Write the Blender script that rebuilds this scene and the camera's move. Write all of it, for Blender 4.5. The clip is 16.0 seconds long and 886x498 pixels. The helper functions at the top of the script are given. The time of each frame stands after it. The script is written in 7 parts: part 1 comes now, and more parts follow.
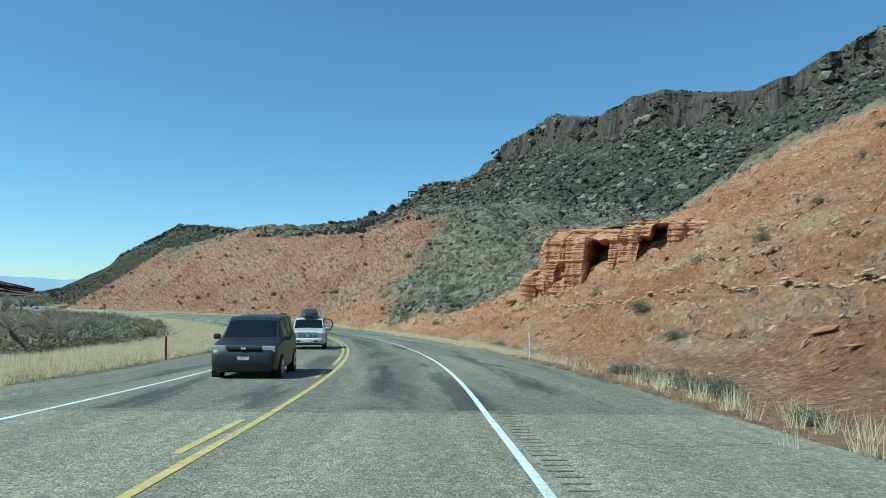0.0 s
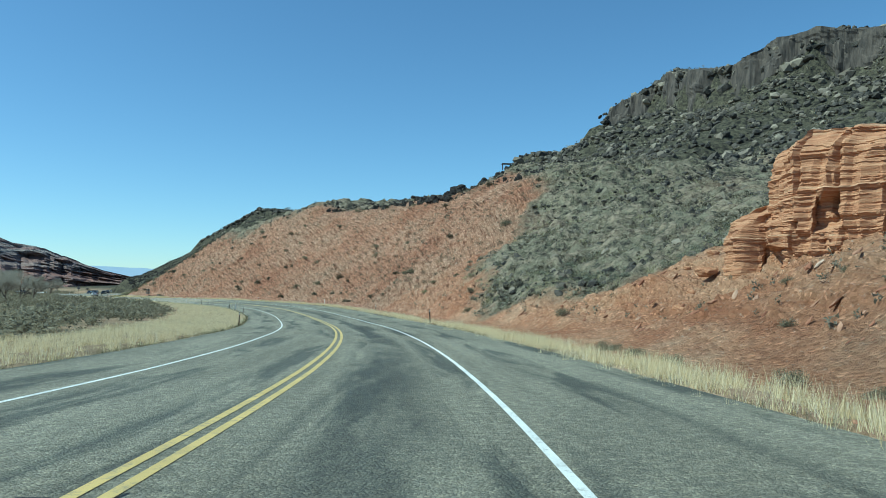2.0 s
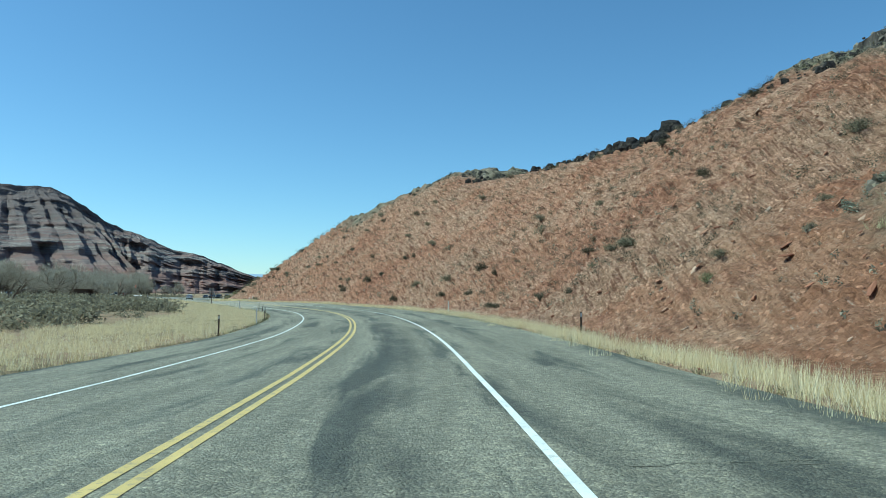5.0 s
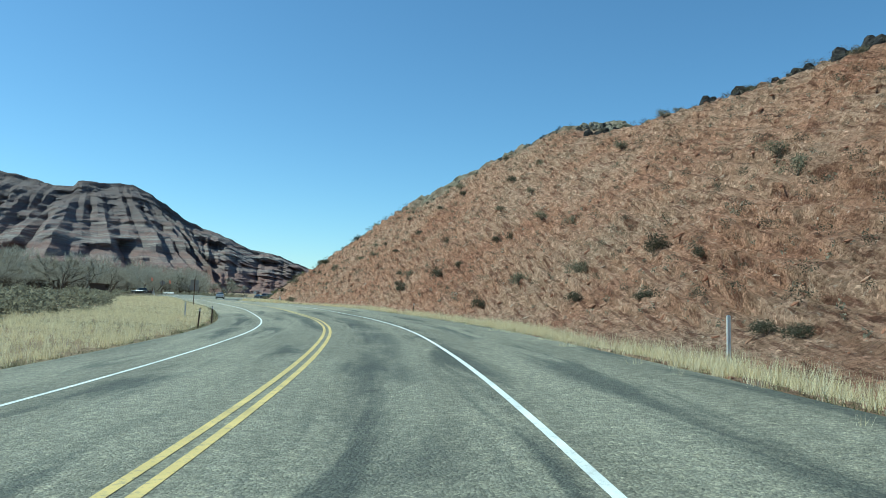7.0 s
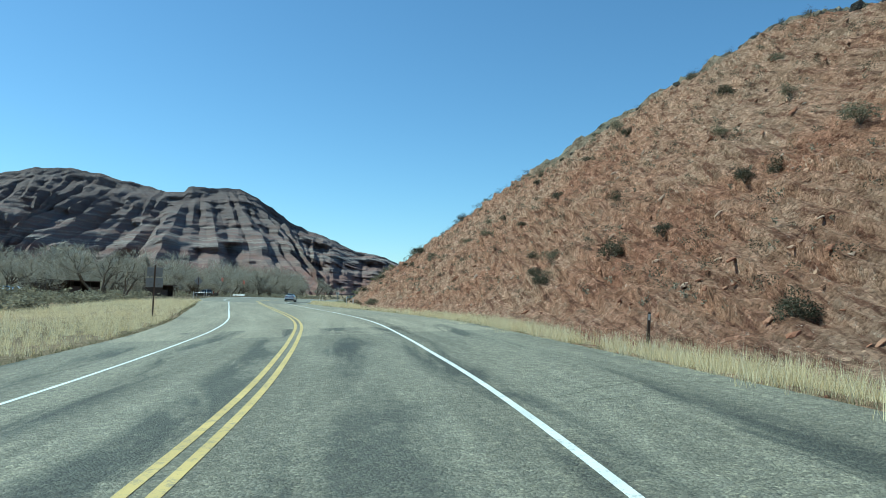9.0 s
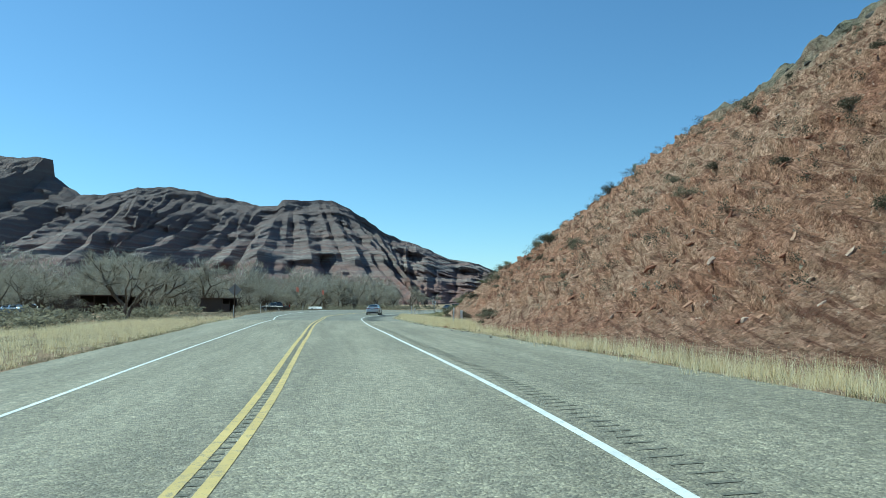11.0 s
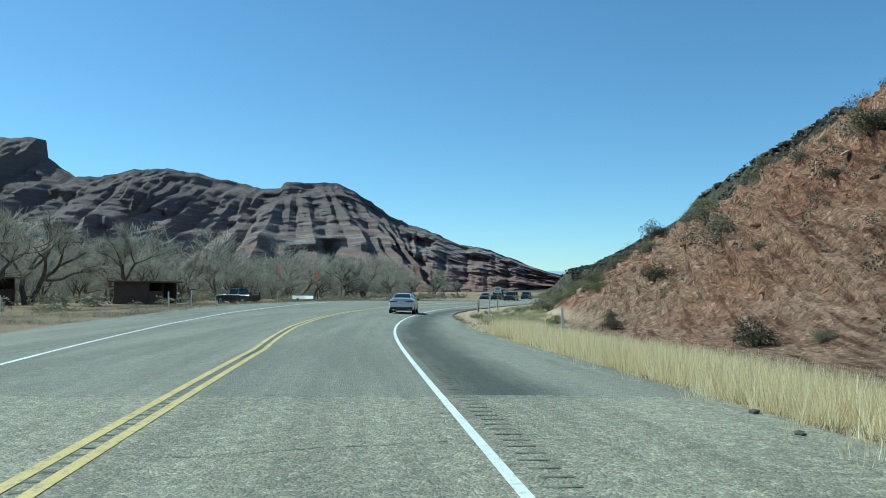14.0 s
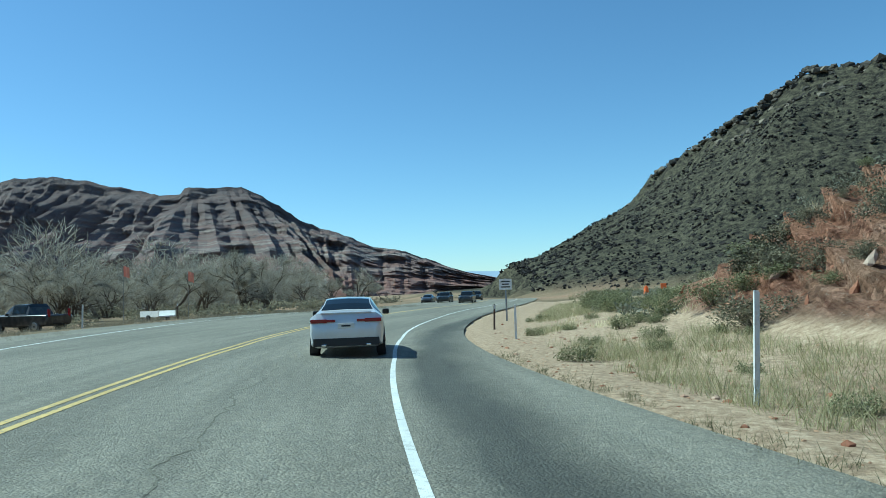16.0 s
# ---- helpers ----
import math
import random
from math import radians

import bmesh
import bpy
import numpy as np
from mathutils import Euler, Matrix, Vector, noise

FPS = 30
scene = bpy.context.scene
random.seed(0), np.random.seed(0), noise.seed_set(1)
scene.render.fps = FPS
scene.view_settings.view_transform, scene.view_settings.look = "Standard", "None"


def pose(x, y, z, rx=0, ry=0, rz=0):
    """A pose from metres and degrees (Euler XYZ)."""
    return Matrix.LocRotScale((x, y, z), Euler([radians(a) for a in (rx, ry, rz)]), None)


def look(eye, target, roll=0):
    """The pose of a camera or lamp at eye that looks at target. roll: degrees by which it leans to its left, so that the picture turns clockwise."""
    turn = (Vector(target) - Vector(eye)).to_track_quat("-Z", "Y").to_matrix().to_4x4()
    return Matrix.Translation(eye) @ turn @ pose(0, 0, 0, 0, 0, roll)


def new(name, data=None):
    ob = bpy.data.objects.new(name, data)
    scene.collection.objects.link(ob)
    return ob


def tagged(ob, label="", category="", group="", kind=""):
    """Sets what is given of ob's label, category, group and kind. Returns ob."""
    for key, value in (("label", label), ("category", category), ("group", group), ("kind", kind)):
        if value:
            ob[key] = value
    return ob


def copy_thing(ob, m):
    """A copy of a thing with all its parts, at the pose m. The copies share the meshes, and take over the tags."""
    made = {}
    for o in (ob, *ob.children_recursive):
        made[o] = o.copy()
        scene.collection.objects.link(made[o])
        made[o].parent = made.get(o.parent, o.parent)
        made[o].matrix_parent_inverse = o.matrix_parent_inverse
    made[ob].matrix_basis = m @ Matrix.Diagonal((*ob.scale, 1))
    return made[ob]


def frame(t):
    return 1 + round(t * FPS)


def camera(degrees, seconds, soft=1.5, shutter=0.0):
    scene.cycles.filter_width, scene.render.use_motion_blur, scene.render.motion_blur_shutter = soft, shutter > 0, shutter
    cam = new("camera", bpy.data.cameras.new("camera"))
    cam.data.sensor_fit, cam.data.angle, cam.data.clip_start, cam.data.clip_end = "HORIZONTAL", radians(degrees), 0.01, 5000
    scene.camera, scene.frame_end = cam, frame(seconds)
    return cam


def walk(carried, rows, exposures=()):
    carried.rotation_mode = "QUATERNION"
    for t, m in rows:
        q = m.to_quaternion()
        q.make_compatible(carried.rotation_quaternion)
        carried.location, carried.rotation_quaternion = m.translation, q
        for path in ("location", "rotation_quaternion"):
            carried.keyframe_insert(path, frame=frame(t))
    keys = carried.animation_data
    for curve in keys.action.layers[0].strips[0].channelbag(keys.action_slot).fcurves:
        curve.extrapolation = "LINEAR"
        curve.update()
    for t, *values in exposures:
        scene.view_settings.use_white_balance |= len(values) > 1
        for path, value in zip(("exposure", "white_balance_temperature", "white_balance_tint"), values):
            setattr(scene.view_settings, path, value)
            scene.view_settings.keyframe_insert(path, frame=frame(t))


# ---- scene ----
cam = camera(60.12, 16.0, soft=0.7, shutter=0.0)
EXPOSURES = [(0.0, 0.26, 5130, -18), (4.0, 0.31, 5150, -18), (7.5, 0.33, 5200, -18), (9.5, 0.34, 5150, -18), (13.5, 0.25, 5130, -18), (16.0, 0.30, 5100, -18)]
PATH = [
    (0.0, 4.361, 0.852, 4.178, 94.021, -0.743, 1.719),
    (0.5, 3.877, 11.635, 3.813, 93.901, -0.754, 3.313),
    (1.0, 3.009, 22.255, 3.504, 93.690, -0.654, 4.978),
    (1.5, 1.762, 32.843, 3.199, 93.462, -0.759, 6.681),
    (2.0, 0.162, 43.472, 2.907, 93.229, -0.897, 8.579),
    (2.5, -1.742, 54.201, 2.606, 92.994, -0.980, 10.651),
    (3.0, -3.915, 64.809, 2.346, 92.916, -0.965, 12.828),
    (3.5, -6.533, 75.302, 2.126, 93.186, -0.678, 14.892),
    (4.0, -9.706, 86.129, 1.954, 93.594, -0.665, 16.728),
    (4.5, -13.528, 97.235, 1.755, 93.655, -0.843, 18.393),
    (5.0, -17.869, 108.596, 1.595, 93.689, -1.268, 19.627),
    (5.5, -22.538, 120.220, 1.472, 93.682, -1.776, 20.690),
    (6.0, -27.503, 132.058, 1.416, 93.644, -2.201, 21.866),
    (6.5, -32.879, 143.888, 1.384, 93.747, -2.379, 23.450),
    (7.0, -38.675, 155.305, 1.388, 93.917, -2.617, 25.446),
    (7.5, -45.331, 167.420, 1.414, 94.341, -2.795, 27.226),
    (8.0, -50.884, 176.693, 1.388, 94.238, -2.766, 29.299),
    (8.5, -56.361, 184.997, 1.373, 93.939, -2.502, 31.271),
    (9.0, -61.730, 192.384, 1.333, 93.641, -2.006, 33.334),
    (9.5, -67.158, 199.193, 1.330, 93.586, -1.326, 35.454),
    (10.0, -73.022, 205.910, 1.323, 93.871, -0.631, 37.591),
    (10.5, -79.094, 212.490, 1.328, 93.925, -0.580, 39.321),
    (11.0, -85.344, 218.913, 1.340, 94.056, -0.459, 40.370),
    (11.5, -91.762, 225.140, 1.354, 94.212, -0.314, 40.917),
    (12.0, -98.270, 231.224, 1.366, 94.343, -0.193, 41.137),
    (12.5, -104.779, 237.232, 1.371, 94.398, -0.142, 41.206),
    (13.0, -111.301, 243.119, 1.360, 93.825, -0.361, 41.377),
    (13.5, -117.893, 249.026, 1.335, 93.408, -0.615, 41.313),
    (14.0, -124.663, 255.048, 1.305, 93.108, -0.587, 40.789),
    (14.5, -131.476, 261.216, 1.261, 93.160, -0.326, 39.548),
    (15.0, -138.101, 267.534, 1.206, 93.388, 0.284, 37.896),
    (15.5, -144.469, 274.050, 1.130, 93.462, 1.220, 36.131),
    (16.0, -150.316, 280.639, 1.099, 93.264, 2.024, 34.356),
]
walk(cam, [(t, pose(x, y, z, rx, ry, rz)) for t, x, y, z, rx, ry, rz in PATH], EXPOSURES)

# ---- light ----
SUN_DIR = Vector((-0.78, -0.30, 1.0)).normalized()
world = bpy.data.worlds.new("sky")
scene.world = world
world.use_nodes = True
wn = world.node_tree.nodes
sky = wn.new("ShaderNodeTexSky")
sky.sky_type = 'NISHITA'
sky.sun_disc = False
sky.sun_elevation = math.asin(SUN_DIR.z)
sky.sun_rotation = math.atan2(SUN_DIR.x, SUN_DIR.y)
sky.altitude = 1100
sky.air_density = 1.0
sky.dust_density = 0.4
sky.ozone_density = 3.0
wn["Background"].inputs["Strength"].default_value = 0.104
world.node_tree.links.new(sky.outputs[0], wn["Background"].inputs[0])
sun = new("sun", bpy.data.lights.new("sun", 'SUN'))
sun.data.energy, sun.data.angle, sun.data.color = 4.75, radians(0.53), (1.0, 0.94, 0.83)
sun.matrix_world = look((0, 0, 200), Vector((0, 0, 200)) - SUN_DIR)


# ---- materials ----
def material(name, base=(0.5, 0.5, 0.5), rough=0.8, metal=0.0, spec=0.5):
    m = bpy.data.materials.new(name)
    m.use_nodes = True
    p = m.node_tree.nodes["Principled BSDF"]
    p.inputs["Base Color"].default_value = (*base, 1)
    p.inputs["Roughness"].default_value = rough
    p.inputs["Metallic"].default_value = metal
    p.inputs["Specular IOR Level"].default_value = spec
    return m


class Nodes:
    """Short hand for building a node tree."""

    def __init__(self, m):
        self.t, self.p = m.node_tree, m.node_tree.nodes["Principled BSDF"]

    def put(self, kind, **sets):
        n = self.t.nodes.new(kind)
        for k, v in sets.items():
            if k in n.inputs:
                n.inputs[k].default_value = v
            else:
                setattr(n, k, v)
        return n

    def join(self, a, b):
        self.t.links.new(a, b)

    def coords(self, scale=(1, 1, 1), turn=(0, 0, 0), kind="Object"):
        c = self.put("ShaderNodeTexCoord")
        m = self.put("ShaderNodeMapping")
        m.inputs["Scale"].default_value = scale
        m.inputs["Rotation"].default_value = turn
        self.join(c.outputs[kind], m.inputs["Vector"])
        return m.outputs["Vector"]

    def noise(self, vec, scale, detail=4, rough=0.55, distort=0.0):
        n = self.put("ShaderNodeTexNoise")
        n.inputs["Scale"].default_value = scale
        n.inputs["Detail"].default_value = detail
        n.inputs["Roughness"].default_value = rough
        n.inputs["Distortion"].default_value = distort
        self.join(vec, n.inputs["Vector"])
        return n.outputs["Fac"]

    def cells(self, vec, scale, feature='F1'):
        n = self.put("ShaderNodeTexVoronoi", feature=feature)
        n.inputs["Scale"].default_value = scale
        self.join(vec, n.inputs["Vector"])
        return n

    def ramp(self, fac, stops):
        r = self.put("ShaderNodeValToRGB")
        while len(r.color_ramp.elements) < len(stops):
            r.color_ramp.elements.new(0.5)
        for e, (at, col) in zip(r.color_ramp.elements, stops):
            e.position = at
            e.color = (*col, 1) if len(col) == 3 else col
        self.join(fac, r.inputs["Fac"])
        return r.outputs["Color"]

    def mix(self, fac, a, b, how='MIX'):
        m = self.put("ShaderNodeMix", data_type='RGBA', blend_type=how)
        for sock, v in ((m.inputs[0], fac), (m.inputs[6], a), (m.inputs[7], b)):
            if isinstance(v, (int, float)):
                sock.default_value = v
            elif isinstance(v, tuple):
                sock.default_value = (*v, 1)
            else:
                self.join(v, sock)
        return m.outputs[2]

    def math(self, how, a, b=0.0):
        m = self.put("ShaderNodeMath", operation=how)
        for sock, v in zip(m.inputs, (a, b)):
            if isinstance(v, (int, float)):
                sock.default_value = v
            else:
                self.join(v, sock)
        return m.outputs[0]

    def attr(self, name):
        return self.put("ShaderNodeAttribute", attribute_name=name).outputs["Fac"]

    def chance(self):
        return self.put("ShaderNodeObjectInfo").outputs["Random"]

    def island(self):
        return self.put("ShaderNodeNewGeometry").outputs["Random Per Island"]

    def bump(self, height, strength=0.5, dist=0.05):
        b = self.put("ShaderNodeBump", Strength=strength, Distance=dist)
        self.join(height, b.inputs["Height"])
        self.join(b.outputs["Normal"], self.p.inputs["Normal"])

    def colour(self, out):
        self.join(out, self.p.inputs["Base Color"])


def smooth(a, b, x):
    t = np.clip((x - a) / (b - a), 0, 1)
    return t * t * (3 - 2 * t)


# Value noise on arrays
def hashed(ix, iy, seed):
    h = (ix.astype(np.int64) * 374761393 + iy.astype(np.int64) * 668265263 + seed * 974634777) & 0x7fffffff
    h = ((h ^ (h >> 13)) * 1274126177) & 0x7fffffff
    h = h ^ (h >> 16)
    return (h & 0xffff) / 65535.0


def vnoise(x, y, seed=0):
    ix, iy = np.floor(x), np.floor(y)
    fx, fy = x - ix, y - iy
    fx, fy = fx * fx * (3 - 2 * fx), fy * fy * (3 - 2 * fy)
    a, b = hashed(ix, iy, seed), hashed(ix + 1, iy, seed)
    c, d = hashed(ix, iy + 1, seed), hashed(ix + 1, iy + 1, seed)
    return (a * (1 - fx) + b * fx) * (1 - fy) + (c * (1 - fx) + d * fx) * fy


def fbm(x, y, octaves=4, seed=0, gain=0.5):
    total, amp, norm = 0.0, 1.0, 0.0
    for k in range(octaves):
        total = total + amp * vnoise(x * 2 ** k + 17.3 * k, y * 2 ** k - 9.1 * k, seed + k)
        norm += amp
        amp *= gain
    return total / norm * 2 - 1


# ---- the road's line ----
LINE = [(4.57, -59.18), (1.86, 0.76), (-0.41, 30.39), (-5.37, 59.91), (-13.01, 88.42), (-23.52, 116.58), (-35.34, 143.98), (-49.26, 170.25),
        (-65.85, 194.9), (-86.3, 216.49), (-109.07, 235.91), (-131.57, 255.82), (-153.28, 276.83), (-170.7, 298.87), (-182.7, 322.91), (-191.69, 344.92),
        (-201.18, 366.92), (-220.17, 404.9), (-252.16, 455.88), (-300.15, 514.87), (-370.15, 589.86)]


def spline(points, step=1.0):
    p = np.array([(2 * points[0][0] - points[1][0], 2 * points[0][1] - points[1][1]), *points,
                  (2 * points[-1][0] - points[-2][0], 2 * points[-1][1] - points[-2][1])], float)
    out = []
    for i in range(1, len(p) - 2):
        u = np.linspace(0, 1, 24, endpoint=False)[:, None]
        a, b, c, d = p[i - 1:i + 3]
        out.append(0.5 * (2 * b + (c - a) * u + (2 * a - 5 * b + 4 * c - d) * u * u + (3 * b - a - 3 * c + d) * u ** 3))
    q = np.vstack(out + [p[-2:-1]])
    s = np.r_[0, np.cumsum(np.hypot(*np.diff(q, axis=0).T))]
    at = np.arange(0, s[-1], step)
    return np.c_[np.interp(at, s, q[:, 0]), np.interp(at, s, q[:, 1])]


ROAD = spline(LINE)
for _ in range(30):
    ROAD[1:-1] = 0.25 * ROAD[:-2] + 0.5 * ROAD[1:-1] + 0.25 * ROAD[2:]
ROAD_S = np.arange(len(ROAD)) - 60.0
for aside in (np.interp(ROAD_S, (204, 214, 222, 245, 262, 272, 338, 355), (0, 0.12, 0.2, 0.35, 0.3, 0.27, 0.05, 0.0)), 0.0 * ROAD_S):
    ROAD_T = np.gradient(ROAD, axis=0)
    ROAD_T /= np.hypot(*ROAD_T.T)[:, None]
    ROAD_R = np.c_[ROAD_T[:, 1], -ROAD_T[:, 0]]
    ROAD = ROAD + aside[:, None] * ROAD_R
aside = np.interp(ROAD_S, (204, 212, 222, 230, 238, 250, 262, 272), (0, 0.0, 0.08, 0.34, 0.72, 1.15, 1.45, 1.6))
ROAD = ROAD + aside[:, None] * np.where(ROAD_S[:, None] < 272, ROAD_R, ROAD_R[np.argmin(np.abs(ROAD_S - 272))])
for _ in range(6):
    ROAD[1:-1] = 0.25 * ROAD[:-2] + 0.5 * ROAD[1:-1] + 0.25 * ROAD[2:]
ROAD_T = np.gradient(ROAD, axis=0)
ROAD_T /= np.hypot(*ROAD_T.T)[:, None]
ROAD_R = np.c_[ROAD_T[:, 1], -ROAD_T[:, 0]]


def road_xy(s, v):
    """Plan of the point s metres along the road and v metres to the right of its yellow line."""
    x = np.interp(s, ROAD_S, ROAD[:, 0]) + v * np.interp(s, ROAD_S, ROAD_R[:, 0])
    y = np.interp(s, ROAD_S, ROAD[:, 1]) + v * np.interp(s, ROAD_S, ROAD_R[:, 1])
    return x, y


def road_sv(x, y):
    x, y = np.asarray(x, float).ravel(), np.asarray(y, float).ravel()
    s, v = np.empty(len(x)), np.empty(len(x))
    for k in range(0, len(x), 20000):
        dx, dy = x[k:k + 20000, None] - ROAD[None, ::2, 0], y[k:k + 20000, None] - ROAD[None, ::2, 1]
        i = (dx * dx + dy * dy).argmin(1) * 2
        vx, vy = x[k:k + 20000] - ROAD[i, 0], y[k:k + 20000] - ROAD[i, 1]
        s[k:k + 20000] = ROAD_S[i] + vx * ROAD_T[i, 0] + vy * ROAD_T[i, 1]
        v[k:k + 20000] = vx * ROAD_R[i, 0] + vy * ROAD_R[i, 1]
    return s, v


BANK = ((-60, 80, 150, 235, 290, 330, 350, 380, 420), (0.0, 0.0, 0.062, 0.062, 0.0, -0.02, -0.04, -0.04, 0.0))


# The road's rise and fall along its line
FALL = ((-60, 0, 12, 30, 70, 86, 120, 165, 190, 206, 222, 240, 258, 275, 292, 302, 311, 320, 329, 345, 380, 470),
        (0.03, 0.02, -0.05, -0.07, -0.08, -0.03, -0.01, -0.01, -0.03, -0.08, -0.08, -0.03, -0.02, -0.05, -0.10, -0.15, -0.20, -0.27, -0.31, -0.37, -0.42, -0.42))


# The grade by which the road comes down into the valley
GRADE = ((-60, -30, 0, 20, 40, 60, 85, 105, 125, 145, 600), (4.46, 3.62, 2.78, 2.22, 1.68, 1.16, 0.62, 0.28, 0.08, 0.0, 0.0))


def road_z(s, v):
    """The road's grade, and its crossfall in its bends, turned about the driven lane."""
    return np.interp(s, *GRADE) + np.interp(s, *FALL) + np.interp(s, *BANK) * (np.clip(v, -9.0, 9.0) - 1.9)


EDGE_R = ((-60, 60, 100, 150, 210, 260, 310, 335, 347, 360, 380, 420, 470), (7.5, 7.6, 7.6, 7.5, 7.3, 7.3, 7.5, 7.0, 6.3, 5.5, 4.4, 3.6, 3.0))
EDGE_L = ((-60, 60, 100, 160, 215, 280, 292, 312, 325, 345, 361, 377, 420, 470), (-6.4, -6.5, -6.6, -6.6, -6.4, -6.5, -6.9, -7.7, -9.2, -10.4, -11.5, -13, -15.5, -17))
# Painted lines where the road widens
YELLOW = ((-60, 312, 325, 335, 352, 366, 400, 470), (0, 0, -0.6, -0.9, -1.1, -1.8, -3.6, -5.5))
WHITE_R = ((-60, 12, 30, 60, 95, 165, 205, 290, 348, 357, 370, 385, 400, 470), (3.58, 3.58, 3.68, 3.64, 3.56, 3.55, 3.5, 3.53, 3.64, 3.4, 2.6, 1.6, 0.8, -0.4))
WHITE_L = ((-60, 285, 304, 325, 337, 350, 367, 400, 470), (-3.55, -3.5, -3.75, -5.6, -6.5, -7.0, -9.0, -11.8, -14))

# Cut bank beside the road: along the road, the toe's distance, the slope, the height at which it eases
CUT = ((-60, 0, 40, 80, 100, 130, 150, 165, 185, 200, 215, 250, 265, 280, 300, 315, 325, 335, 345, 365, 390, 450),
       (9.2, 9.2, 10.3, 12, 14.5, 13.5, 12.5, 11.5, 12.6, 13.4, 13.6, 13.5, 13.4, 13.4, 13.4, 13.4, 13.0, 12.6, 12.4, 12.6, 24, 60),
       (0.57, 0.57, 0.57, 0.56, 0.46, 0.43, 0.55, 0.79, 0.86, 0.84, 0.89, 1.00, 0.99, 0.98, 0.92, 0.89, 0.87, 0.77, 0.68, 0.62, 0.3, 0.2),
       (42, 42, 40, 30, 16, 12, 18, 26, 29, 26.6, 26.2, 25.2, 31, 28.8, 26, 24, 24, 22, 17, 10, 2, 1))
# Where the lava rubble begins, across the road's line
LAVA = ((-60, 0, 40, 75, 90, 100, 112, 135, 145, 155, 161, 170, 185, 200, 220, 250, 275, 290, 302, 320, 340, 380),
        (95, 85, 76, 60, 36, 26, 18, 20, 26, 34, 43, 47, 50, 52, 54, 51, 43, 40.5, 38.5, 42, 52, 60))
# Tablelands: corners of their rims with heights
RIM_A = [(426.4, -43.0, 101.0), (331.8, 73.5, 101.5), (187.5, 183.0, 97.9), (131.3, 239.9, 92.7), (112.8, 251.2, 79.5), (100.5, 258.7, 76.1), (85.6, 283.2, 83.5), (74.3, 290.7, 84.0),
         (52.6, 307.9, 78.8), (38.3, 342.2, 88.4), (18.9, 352.4, 78.4), (25.0, 401.9, 70.9), (56.3, 473.2, 75.0), (142.7, 566.6, 78.3), (502.5, 580.4, 83.6), (620.1, 124.6, 101.3)]
RIM_B = [(-70.8, 393.3, 52.9), (-34.8, 343.6, 51.2), (-19.1, 350.2, 57.6), (-5.3, 356.7, 59.8), (18.8, 406.7, 64.7),
         (56.3, 473.2, 75.0), (142.7, 566.6, 80.3), (42.8, 562.7, 80.9), (-26.0, 478.0, 83.0), (-52.4, 436.0, 66.9)]
RIM_C = [(83.9, 446.7, 47.3), (-72.1, 467.5, 46.2), (-134.5, 467.5, 46.0), (-179.3, 478.4, 51.9),
         (-196.9, 482.0, 42.8), (-222.9, 498.7, 32.7), (-243.7, 540.3, 19.2), (-259.3, 628.7, 16.1), (83.9, 628.7, 42.1)]


def rim_height(x, y, rim, cliff, slope, wide=5.0, rough=0.0):
    """Height of a tableland with its cliffs and the talus below them."""
    best, h, within = np.full(x.shape, 1e9), np.zeros(x.shape), np.zeros(x.shape, bool)
    for (ax, ay, az), (bx, by, bz) in zip(rim, rim[1:] + rim[:1]):
        dx, dy = bx - ax, by - ay
        t = np.clip(((x - ax) * dx + (y - ay) * dy) / (dx * dx + dy * dy), 0, 1)
        d = np.hypot(x - ax - t * dx, y - ay - t * dy)
        near = d < best
        best, h = np.where(near, d, best), np.where(near, az + t * (bz - az), h)
        if ay != by:
            within ^= ((ay > y) != (by > y)) & (x < dx * (y - ay) / dy + ax)
    best = np.where(within, -best, best) + rough
    return np.where(best < 0, h + 0.04 * np.minimum(-best, 60), (h - cliff * smooth(0, wide, best)) * np.clip(1 - np.maximum(best - 1, 0) / slope, 0, 1) ** 1.3), best


